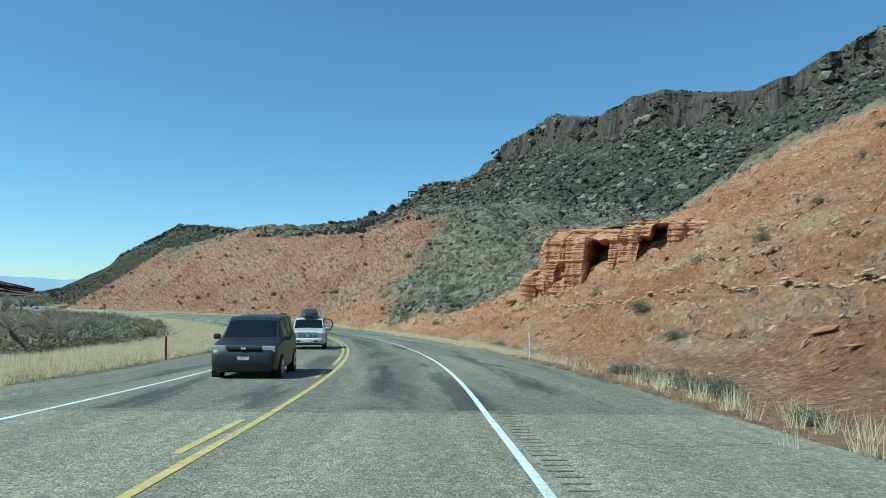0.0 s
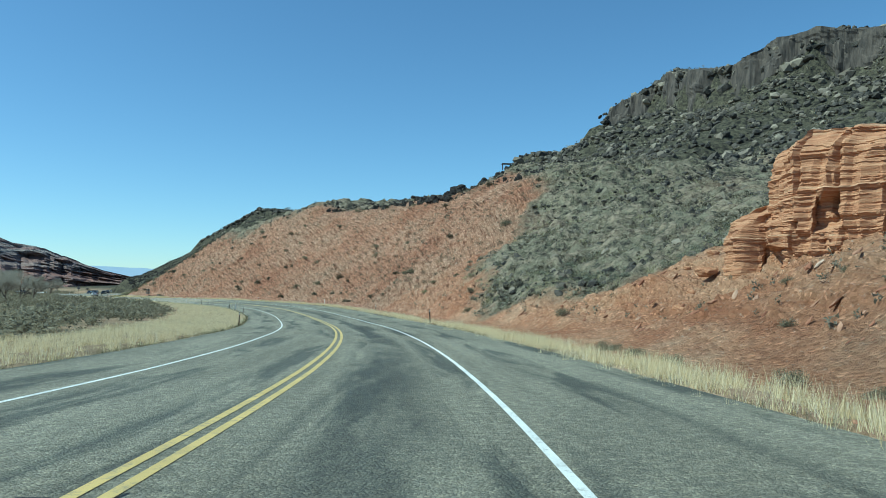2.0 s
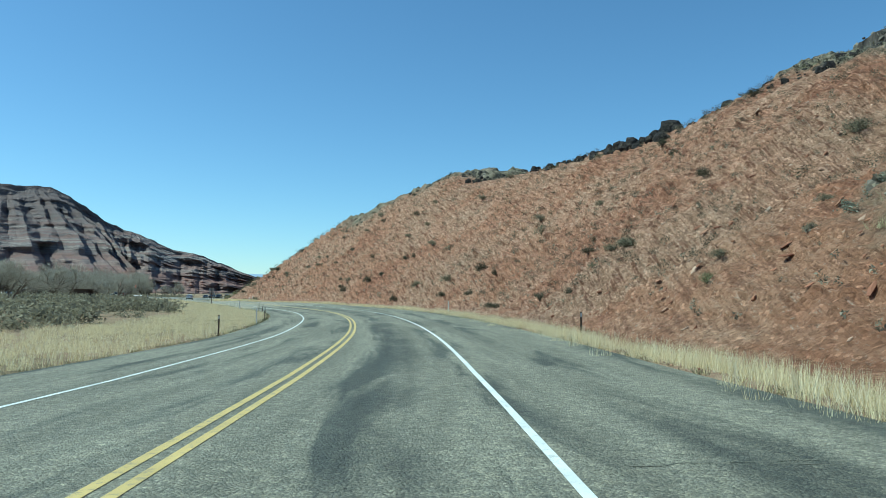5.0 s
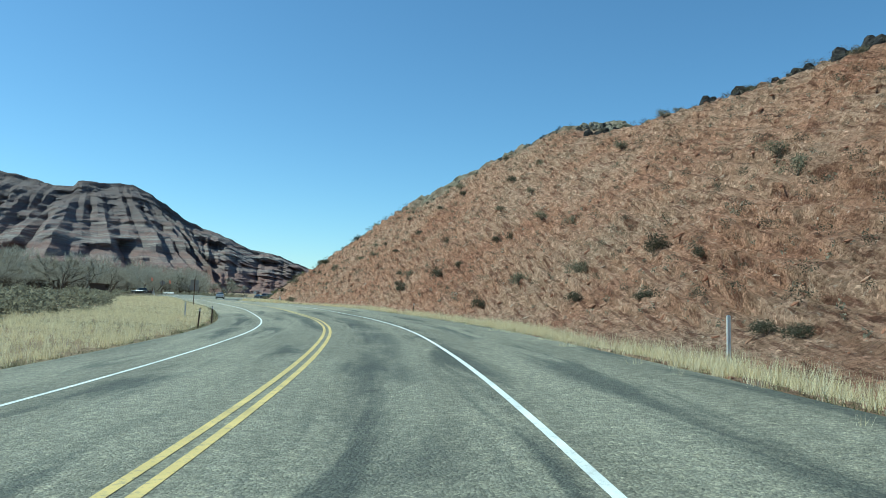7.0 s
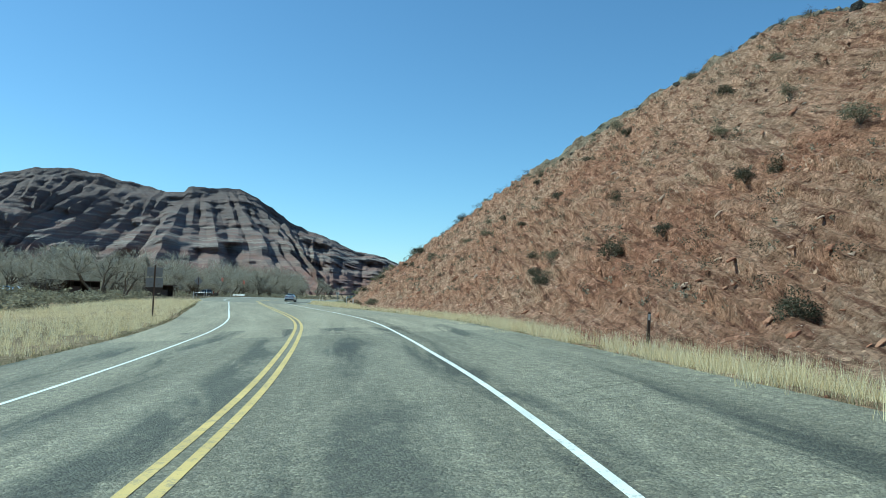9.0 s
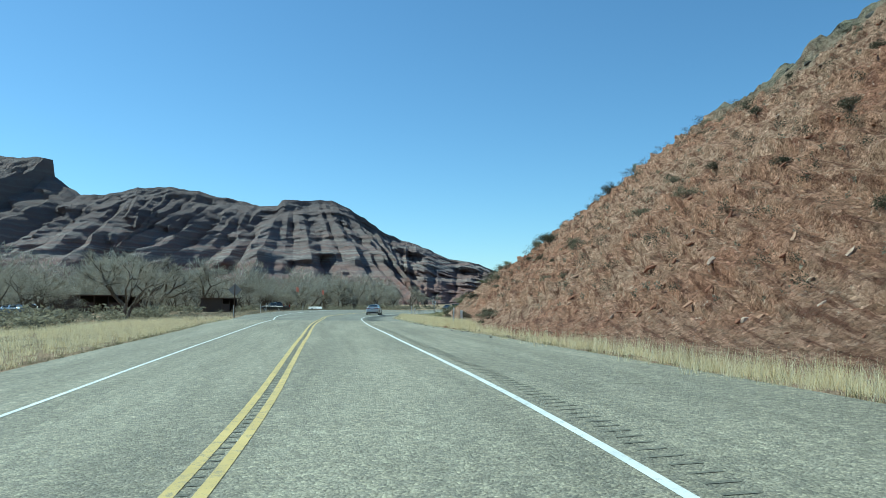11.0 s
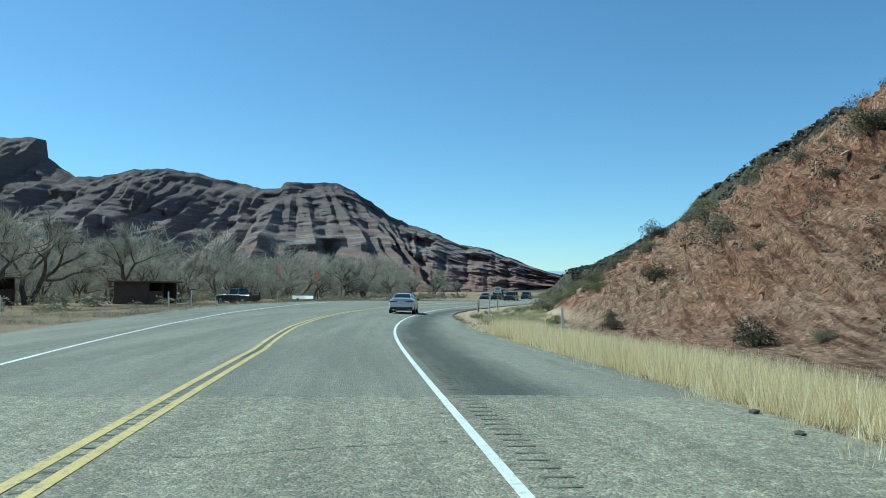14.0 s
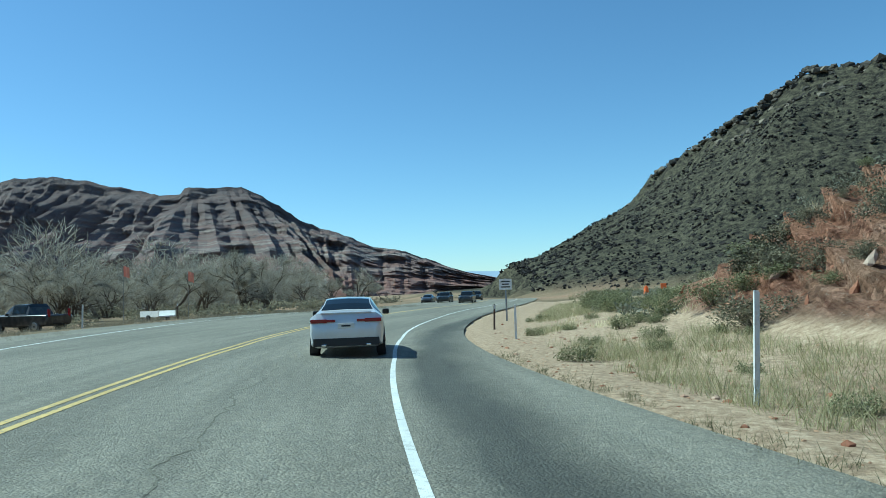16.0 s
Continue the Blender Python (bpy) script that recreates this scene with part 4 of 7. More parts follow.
def bluff(name, line, top, base_drop, hollows, seed, label, depth=9.0):
    """A layered cliff that stands out of the slope along a line in the plan."""
    pts = np.array(line, float)
    run = np.r_[0, np.cumsum(np.hypot(*np.diff(pts, axis=0).T))]
    at = np.arange(0, run[-1], 0.16)
    x, y = np.interp(at, run, pts[:, 0]), np.interp(at, run, pts[:, 1])
    for _ in range(12):
        x[1:-1], y[1:-1] = (x[:-2] + 2 * x[1:-1] + x[2:]) / 4, (y[:-2] + 2 * y[1:-1] + y[2:]) / 4
    tx, ty = np.gradient(x), np.gradient(y)
    nrm = np.hypot(tx, ty)
    ox, oy = -ty / nrm, tx / nrm
    foot = terrain(x, y)[0] - base_drop
    crown = np.interp(at / run[-1], *top) + np.interp(road_sv(x, y)[0], *GRADE) - 0.5 + 0.9 * fbm(at / 4.5, at * 0, 3, seed + 12)
    u = np.r_[np.linspace(0, 1, 120), 1.0 + np.linspace(0.03, 1, 10)]
    A, U = np.meshgrid(at, u, indexing='ij')
    zz = foot[:, None] + (crown - foot)[:, None] * np.minimum(U, 1)
    strata = 0.12 * (vnoise(zz * 1.5 + 3, A * 0.05, seed) - 0.5) + 0.14 * (vnoise(zz * 3.7 + 0.25 * A, A * 0.15, seed + 1) - 0.5) + 0.34 * (np.round(3 * vnoise(zz * 3.4, A * 0.22, seed + 5)) / 3 - 0.5)
    strata = strata + 0.22 * (np.round(2 * vnoise(zz * 7.5 + 0.1 * A, A * 0.5, seed + 2)) / 2 - 0.5) + 0.12 * (vnoise(zz * 5, A * 2.4, seed + 6) - 0.5)
    strata = strata * (0.6 + 0.4 * np.maximum(smooth(0.66, 0.78, U), 1 - smooth(0.12, 0.24, U)))
    joint = np.abs((A / 2.6 + 0.5 * fbm(A / 6, zz * 0.25, 2, seed + 7)) % 1 - 0.5)
    strata = strata - 0.45 * (1 - smooth(0.02, 0.07, joint)) * (vnoise(A / 2.6, zz * 0.5, seed + 11) > 0.35)
    flute = 2.3 * np.abs(fbm(A / 3.6, zz * 0.06, 3, seed + 3)) + 0.8 * np.abs(fbm(A / 0.9, zz * 0.15, 2, seed + 4))
    out = strata - flute + 0.5 * (1 - np.minimum(U, 1)) ** 2
    cave = np.zeros_like(out)
    for centre, half, deep, low, high in hollows:
        side = np.clip(1 - np.abs(A / run[-1] - centre) / half, 0, 1)
        cave += deep * smooth(0, 0.22, side) * smooth(low - 0.04, low, U) * (1 - smooth(high, high + 0.07, U))
    out -= 1.1 * smooth(0.78, 1, U) ** 2
    brow = out[:, 119:120] + 0 * U
    cave = np.where(U > 1, cave[:, 119:120], cave)
    back = np.maximum(U - 1, 0)
    out = np.where(U > 1, brow - depth * back - 0.3 * vnoise(A * 0.8, U * 9, seed + 8), out)
    zz = np.where(U > 1, crown[:, None] + 0.9 * back + 0.35 * (vnoise(A * 0.7, U * 6, seed + 9) - 0.5), zz)
    ends = 1 - np.minimum(smooth(0, 1.2, A), smooth(0, 1.2, run[-1] - A))
    X, Y = x[:, None] + ox[:, None] * (out - 3.0 * ends) + 0.32 * cave, y[:, None] + oy[:, None] * (out - 3.0 * ends) + 0.95 * cave
    k = len(x) // 2
    thing = empty(name, pose(float(x[k]), float(y[k]), float(foot[k])), label, "cliff")
    lift = Vector((float(x[k]), float(y[k]), float(foot[k])))
    for title, cols in (("cliff_face", slice(0, 120)), ("cliff_top", slice(119, None))):
        ob = grid_mesh(title, X[:, cols] - lift.x, Y[:, cols] - lift.y, zz[:, cols] - lift.z, bluff_mat)
        ob.data.polygons.foreach_set("use_smooth", np.zeros(len(ob.data.polygons), bool))
        ob.parent = thing
    for j in range(9):
        at_x, at_y = x[(j * 53) % len(x)] + ox[(j * 53) % len(x)] * (1.5 + j % 3), y[(j * 53) % len(x)] + oy[(j * 53) % len(x)] * (1.5 + j % 3)
        size = 0.5 + 0.14 * (j % 5)
        tv, tf = ROCKS_BIG[j % 4]
        ob = part("fallen_block", raw_mesh("fallen_block", tv * [size * 1.4, size, size * 0.8], tf, bluff_mat), None, thing)
        ob.location = Vector((at_x, at_y, float(terrain(np.array([at_x]), np.array([at_y]))[0][0]) + size * 0.15)) - lift
    return thing


bluff("sandstone_bluff", [(33.13, 72.51), (28.52, 75.33), (22.85, 79.62), (17.61, 85.92), (13.51, 90.87), (13.06, 94.76), (16.09, 99.37)], ((0, 0.25, 0.5, 0.72, 0.85, 1), (11.8, 12.6, 12.4, 12.8, 12.6, 11.5)), 1.5,
      [(0.545, 0.052, 6.5, 0.0, 0.80), (0.345, 0.05, 4.0, 0.08, 0.66), (0.315, 0.024, 5.5, 0.05, 0.86), (0.17, 0.036, 5.0, 0.1, 0.80), (0.68, 0.02, 0.9, 0.35, 0.5)], 101, "orange layered sandstone bluff with dark hollows")
bluff("sandstone_outcrop", [(16.04, 87.56), (13.13, 90.45), (11.02, 93.18), (11.09, 96.68), (13.57, 99.78)], ((0, 0.4, 0.75, 1), (6.6, 8.3, 8.4, 7.6)), 1.0,
      [(0.36, 0.09, 1.5, 0.0, 0.55)], 131, "low layered sandstone outcrop with a small cave", 3.0)
bluff("upper_ledge", [(61.71, 71.1), (56.52, 75.91), (52.29, 81.75), (51.1, 86.71)], ((0, 0.5, 1), (29.5, 28.3, 26.5)), 1.0, [(0.5, 0.05, 1.0, 0.2, 0.7)], 151, "broken sandstone ledge high on the red slope", 5.0)


# ---- plants ----
def leafy(name, stops, rough=0.85, through_light=0.4):
    m = material(name, rough=rough, spec=0.15)
    n = Nodes(m)
    tone = n.ramp(n.island(), stops)
    n.colour(tone)
    glow = n.put("ShaderNodeBsdfTranslucent")
    both = n.put("ShaderNodeMixShader", Fac=through_light)
    n.join(tone, glow.inputs["Color"])
    n.join(n.p.outputs[0], both.inputs[1])
    n.join(glow.outputs[0], both.inputs[2])
    n.join(both.outputs[0], n.t.nodes["Material Output"].inputs["Surface"])
    return m


straw = leafy("dry_straw", [(0.0, (0.45, 0.34, 0.17)), (0.3, (0.74, 0.62, 0.36)), (0.7, (0.88, 0.78, 0.52)), (1.0, (0.93, 0.86, 0.64))])
weed_mat = leafy("weed_leaves", [(0.0, (0.06, 0.065, 0.035)), (0.5, (0.13, 0.135, 0.07)), (1.0, (0.24, 0.22, 0.12))])
olive_straw = leafy("olive_straw", [(0.0, (0.22, 0.20, 0.10)), (0.5, (0.38, 0.35, 0.19)), (1.0, (0.58, 0.53, 0.33))])
sage_green = leafy("sage_green_leaves", [(0.0, (0.10, 0.105, 0.075)), (0.5, (0.20, 0.20, 0.145)), (1.0, (0.34, 0.33, 0.25))])
sage_mat = leafy("sage_leaves", [(0.0, (0.10, 0.088, 0.062)), (0.5, (0.22, 0.192, 0.138)), (1.0, (0.38, 0.335, 0.25))])
brush_mat = leafy("brush_leaves", [(0.0, (0.16, 0.146, 0.10)), (0.5, (0.235, 0.215, 0.15)), (1.0, (0.33, 0.30, 0.215))])
bush_pale = leafy("pale_bush_leaves", [(0.0, (0.09, 0.084, 0.054)), (0.5, (0.185, 0.17, 0.112)), (1.0, (0.32, 0.29, 0.20))], through_light=0.3)
bush_dark = leafy("olive_bush_leaves", [(0.0, (0.035, 0.036, 0.024)), (0.5, (0.075, 0.073, 0.046)), (1.0, (0.14, 0.13, 0.088))], through_light=0.2)
slope_mat = leafy("slope_bush_leaves", [(0.0, (0.05, 0.046, 0.032)), (0.5, (0.105, 0.095, 0.066)), (1.0, (0.20, 0.175, 0.12))], through_light=0.25)
twig_mat = leafy("grey_twigs", [(0.0, (0.27, 0.245, 0.20)), (0.5, (0.44, 0.405, 0.335)), (1.0, (0.60, 0.56, 0.47))])
bark_mat = material("grey_bark", (0.16, 0.13, 0.10), 0.95, spec=0.1)
n = Nodes(bark_mat)
n.colour(n.ramp(n.noise(n.coords((3, 3, 0.8)), 2.0, 6, 0.7), [(0.35, (0.06, 0.048, 0.038)), (0.55, (0.16, 0.135, 0.105)), (0.7, (0.28, 0.245, 0.20))]))
n.bump(n.noise(n.coords((4, 4, 0.6)), 3.0, 5), 0.6, 0.05)


def tuft(seed, blades, low, high, spread, width, flop):
    """Corners and triangles of one tuft of grass."""
    r = np.random.default_rng(seed)
    a, o = r.uniform(0, 6.3, blades), spread * np.sqrt(r.random(blades))
    base = np.c_[o * np.cos(a), o * np.sin(a), np.full(blades, -0.05)]
    h = r.uniform(low, high, blades)
    lean = r.normal(0, flop, (blades, 2)) + 0.5 * base[:, :2] / max(spread, 0.01) * flop
    turn = r.uniform(0, 6.3, blades)
    side = np.c_[np.cos(turn), np.sin(turn), np.zeros(blades)] * (width * r.uniform(0.6, 1.3, blades))[:, None] / 2
    tip = base + np.c_[lean * h[:, None], h]
    v = np.stack([base - side, base + side, tip], 1).reshape(-1, 3)
    return v, np.arange(blades * 3).reshape(-1, 3)


def clump(seed, leaves, size, flat=0.8, lump=4):
    """Corners and triangles of a rounded bush of small leaf sprays."""
    r = np.random.default_rng(seed)
    c = r.normal(0, 0.26, (lump, 3)) * [1, 1, 0.5] + [0, 0, 0.42]
    d = r.normal(size=(leaves, 3))
    d /= np.linalg.norm(d, axis=1)[:, None]
    p = c[r.integers(0, lump, leaves)] + d * (0.34 * r.random(leaves) ** 0.4)[:, None] * [1, 1, flat]
    p[:, 2] = np.abs(p[:, 2])
    a = r.normal(size=(leaves, 3))
    b = np.cross(a, d)
    a, b = (q / np.linalg.norm(q, axis=1)[:, None] * (size * r.uniform(0.5, 1.4, leaves))[:, None] for q in (a + d, b))
    v = np.stack([p - b * 0.4, p + b * 0.4, p + a], 1).reshape(-1, 3)
    return v, np.arange(leaves * 3).reshape(-1, 3)


def grow(name, s0, s1, v0, v1, count, templates, low, high, mat, label, category, pick=None, sink=0.0, squash=None):
    """Plants spread over a strip along the road, as one object."""
    s, v, p, dark = scatter(s0, s1, v0, v1, count)
    if pick is not None:
        keep = pick(s, v, p, dark)
        p = p[keep]
    p[:, 2] -= sink
    size = rng.uniform(low, high, len(p))
    sq = None if squash is None else rng.uniform(squash[0], squash[1], (len(p), 3))
    return stuff(name, merge(templates, rng.integers(0, len(templates), len(p)), p, size, rng.uniform(0, 6.3, len(p)), None, sq), mat, label, category)


def patchy(scale, limit, seed):
    return lambda s, v, p, dark: fbm(p[:, 0] / scale, p[:, 1] / scale, 3, seed) > limit


TALL = [tuft(k, 26, 0.22, 0.75, 0.22, 0.013, 0.26) for k in range(5)]
SHORT = [tuft(k + 20, 22, 0.10, 0.40, 0.22, 0.011, 0.45) for k in range(5)]
right_band = lambda s, v, p, dark: rng.random(len(s)) < np.exp(-((v - np.interp(s, *EDGE_R) - 1.1) / 0.95) ** 2) * (0.2 + 0.8 * smooth(-0.2, 0.15, fbm(s / 2.5, v / 1.5, 3, 81))) * (1 - 0.7 * smooth(255, 262, s) * (1 - smooth(278, 288, s))) * (0.12 + 0.88 * smooth(26, 60, s + 6 * fbm(s / 4, v / 3, 2, 82)))
grow("grass_right", -20, 328, 6.8, 10.6, 36000, TALL, 0.4, 0.92, straw, "pale dry grass along the road's edge", "grass", right_band)
grow("grass_tall", 284, 326, 7.7, 9.7, 6000, TALL, 0.65, 1.1, straw, "tall pale dry grass below the red bank", "grass", lambda s, v, p, dark: rng.random(len(s)) < 0.35 + 0.65 * (fbm(s / 4, v / 2, 2, 83) > 0))
left_band = lambda s, v, p, dark: rng.random(len(s)) < smooth(-17.5, -14, v + 2 * fbm(s / 15, v / 9, 2, 85)) * (0.8 + 0.2 * np.sign(fbm(s / 6, v / 4, 2, 86)))
grow("grass_left", -25, 305, -19, -6.9, 27000, TALL, 0.42, 0.8, straw, "pale dry grass beside the road", "grass", left_band)
grow("grass_sparse", 300, 430, -24, -8.5, 5000, SHORT, 0.7, 1.3, sage_mat, "thin grey-green grass on a gravel verge", "grass", patchy(6, -0.1, 87))
grow("grass_bank_foot", 322, 400, 8.2, 12.5, 2600, SHORT, 0.8, 1.5, olive_straw, "thin dry grass on sandy ground", "grass", patchy(3, 0.08, 88))
grow("grass_far", 352, 470, 10, 60, 5200, SHORT, 0.7, 1.4, straw, "dry grass on open ground", "grass", lambda s, v, p, dark: (dark < 0.4) & (fbm(p[:, 0] / 5, p[:, 1] / 5, 3, 89) > 0.0))
edge_r = lambda s, v, p, dark: np.abs(v - np.interp(s, *EDGE_R) - 0.15) < 0.3
grow("weeds_right", -20, 350, 6.2, 8.2, 5200, SHORT, 0.4, 0.8, weed_mat, "dark low weeds at the pavement's edge", "weeds", edge_r)
grow("weeds_left", -25, 420, -7.8, -6.3, 5200, SHORT, 0.4, 0.85, weed_mat, "dark low weeds at the pavement's edge", "weeds", lambda s, v, p, dark: np.abs(v - np.interp(s, *EDGE_L) + 0.2) < 0.35)

CLUMPS = [clump(k, 100, 0.15, flat=1.0, lump=6) for k in range(5)]
grow("brush", -30, 330, -75, -16, 5600, CLUMPS, 0.8, 2.3, brush_mat, "grey-green brush on the valley floor", "brush", patchy(14, -0.08, 91), 0.15, ([0.9, 0.9, 0.6], [1.4, 1.2, 1.0]))
grow("brush_far", 180, 520, -190, -22, 3400, CLUMPS, 0.8, 2.4, brush_mat, "grey-green brush below bare trees", "brush", patchy(20, -0.1, 92), 0.15, ([0.9, 0.9, 0.6], [1.4, 1.2, 1.0]))
grow("brush_open", 358, 470, 11, 70, 2000, CLUMPS, 0.4, 1.2, sage_green, "grey-green brush on open ground", "brush", patchy(7, -0.1, 96), 0.1, ([0.9, 0.9, 0.6], [1.4, 1.2, 1.0]))
grow("slope_sagebrush", 88, 175, 14, 60, 2600, CLUMPS, 0.35, 1.0, sage_green, "grey-green sagebrush among lava rocks", "brush", lambda s, v, p, dark: (dark > 0.35) & (rng.random(len(s)) < 1 - 0.75 * smooth(18, 45, v)), 0.08, ([0.9, 0.9, 0.7], [1.3, 1.2, 1.0]))
grow("slope_grass", 86, 190, 14, 70, 7000, SHORT, 1.0, 2.2, olive_straw, "yellow-green grass tufts among lava rocks", "grass", lambda s, v, p, dark: (dark > 0.4) & (fbm(p[:, 0] / 6, p[:, 1] / 6, 3, 97) > -0.1), -0.15)
SCRUB = [clump(k + 30, 16, 0.30, lump=2) for k in range(4)]
grow("scrub", 70, 300, 14, 95, 17000, SCRUB, 0.45, 1.15, sage_mat, "grey-green scrub among lava rocks", "scrub", lambda s, v, p, dark: (dark > 0.5) & (s < 215) & (fbm(p[:, 0] / 9, p[:, 1] / 9, 3, 93) > -0.12), 0.05)
count = 16000
x, y = rng.uniform(-340, 230, count), rng.uniform(120, 700, count)
z, dark, s, v = terrain(x, y)
keep = (v > 90) & (dark > 0.5) & (fbm(x / 14, y / 14, 3, 95) > -0.1) & (z > 3)
p = np.c_[x, y, z][keep]
stuff("scrub_far", merge(SCRUB, rng.integers(0, 4, len(p)), p, rng.uniform(1.0, 2.2, len(p)), rng.uniform(0, 6.3, len(p))), sage_mat, "grey-green scrub on the dark hillsides", "scrub")
grow("scrub_red", -20, 372, 12, 60, 3800, SCRUB, 0.2, 0.55, sage_mat, "small dry scrub on the red slope", "scrub", lambda s, v, p, dark: (dark < 0.4) & (p[:, 2] > 0.8 + np.interp(s, *GRADE)))


grow("slope_brush", 150, 362, 13, 56, 1700, [clump(k + 60, 130, 0.085, flat=0.9, lump=7) for k in range(4)], 0.45, 1.05, slope_mat, "small dark bushes dotted over the red slope", "brush", lambda s, v, p, dark: (dark < 0.45) & (p[:, 2] > 1.5 + np.interp(s, *GRADE)), -0.2)


def needle(p, q, r0, r1, sides=4):
    """Corners and triangles of a tapered stick."""
    p, q = np.asarray(p, float), np.asarray(q, float)
    d = (q - p) / max(np.linalg.norm(q - p), 1e-6)
    a = np.cross(d, [0.3, 0.9, 0.2])
    a /= np.linalg.norm(a)
    b = np.cross(d, a)
    t = np.arange(sides) * 2 * np.pi / sides
    ring = np.cos(t)[:, None] * a + np.sin(t)[:, None] * b
    v = np.vstack([p + ring * r0, q + ring * r1])
    f = [(i, (i + 1) % sides, sides + (i + 1) % sides) for i in range(sides)] + [(i, sides + (i + 1) % sides, sides + i) for i in range(sides)]
    return v, np.array(f)


def gather(pieces):
    vs, fs, base = [], [], 0
    for v, f in pieces:
        vs.append(v)
        fs.append(f + base)
        base += len(v)
    return np.vstack(vs), np.vstack(fs)


def bush(seed, mat, label, leaves=1700):
    r = np.random.default_rng(seed)
    thing = empty("bush", pose(0, 0, -50), label, "bush", "bushes on the slope")
    stems = [needle((0, 0, -0.1), (r.normal(0, 0.22), r.normal(0, 0.22), r.uniform(0.35, 0.7)), 0.02, 0.006, 3) for _ in range(14)]
    part("stem", raw_mesh("stem", *gather(stems), bark_mat), None, thing)
    part("foliage", raw_mesh("foliage", *clump(seed, leaves, 0.062, 0.95, 9), mat), None, thing)
    return thing


green_mat = leafy("green_bush_leaves", [(0.0, (0.09, 0.095, 0.045)), (0.5, (0.19, 0.195, 0.10)), (1.0, (0.34, 0.33, 0.19))], through_light=0.3)
BUSHES = [bush(200 + k, bush_pale if k % 2 else bush_dark, "dry grey-green desert bush on red earth" if k % 2 else "dark olive desert bush on red earth") for k in range(6)]
BUSHES += [bush(230 + k, green_mat, "pale green rabbitbrush on sandy ground") for k in range(2)]
r = random.Random(5)


def plant_bush(x, y, size, k=None):
    z, _, s, v = terrain(np.array([x]), np.array([y]))
    if s[0] < 425 and 2.4 < v[0] < 94:
        up = float(rise(s, v)[0])
        x, y = (float(q) for q in road_xy(s[0], v[0] - 0.6 * up))
        z = z + 0.8 * up
    z = float(z[0])
    t = BUSHES[r.randrange(6) if k is None else k]
    ob = copy_thing(t, pose(x, y, z - 0.05, 0, 0, r.uniform(0, 360)))
    ob.scale = (size * r.uniform(0.9, 1.3), size * r.uniform(0.9, 1.2), size * r.uniform(0.65, 0.95))


for x, y in ((13.8, 42.2), (8.1, 87.1), (0.5, 100.8), (-10.1, 133.0), (-62, 220), (-66, 220), (-55, 214), (-60, 229), (-86, 242), (-88, 245), (-80, 240), (-83.5, 250), (-112, 274), (-138, 290), (-126, 273),
             (-132, 292), (-156, 308), (-155, 302), (-48, 208), (-75, 248), (-141, 296), (-147, 303)):
    plant_bush(x, y, r.uniform(0.75, 1.0) if y < 140 else r.uniform(1.1, 1.7), 1 if y < 140 else None)
done = 0
while done < 124:
    s, v = r.uniform(-5, 362), 12 + 46 * r.random() ** 1.25
    x, y = road_xy(s, v)
    z, dark, _, _ = terrain(np.array([float(x)]), np.array([float(y)]))
    if dark[0] < 0.45 and z[0] > 0.7 + np.interp(s, *GRADE):
        if s < 150:
            plant_bush(float(x), float(y), r.uniform(0.45, 0.9), (1, 3, 5, 7)[r.randrange(4)])
        else:
            plant_bush(float(x), float(y), r.uniform(0.8, 1.5), (1, 3, 6, 7)[r.randrange(4)] if s > 330 else None)
        done += 1
for _ in range(20):
    x, y = road_xy(r.uniform(355, 386), r.uniform(11.5, 17))
    plant_bush(float(x), float(y), r.uniform(0.7, 1.25), 6 + r.randrange(2))
for _ in range(26):
    x, y = road_xy(r.uniform(333, 372), r.uniform(7.9, 13))
    plant_bush(float(x), float(y), r.uniform(0.35, 0.7), 6 + r.randrange(2))
for _ in range(22):
    s = r.uniform(6, 75)
    x, y = road_xy(s, np.interp(s, *CUT[:2]) + r.uniform(-0.9, 0.5))
    plant_bush(float(x), float(y), r.uniform(0.45, 0.8), (1, 3, 5)[r.randrange(3)])
for _ in range(30):
    x, y = road_xy(r.uniform(376, 450), 11 + 50 * r.random() ** 1.3)
    plant_bush(float(x), float(y), r.uniform(0.7, 1.5), 6 + r.randrange(2))
for _ in range(14):
    x, y = road_xy(r.uniform(225, 300), r.uniform(41, 56))
    plant_bush(float(x), float(y), r.uniform(0.7, 1.4))
for _ in range(56):
    s = r.uniform(285, 362)
    x, y = road_xy(s, 12.5 + 28 * r.random() ** 1.2)
    plant_bush(float(x), float(y), r.uniform(0.45, 1.0), (1, 3, 6, 7)[r.randrange(4)] if s > 330 else None)
for t in BUSHES:
    for o in (*t.children_recursive, t):
        bpy.data.objects.remove(o)


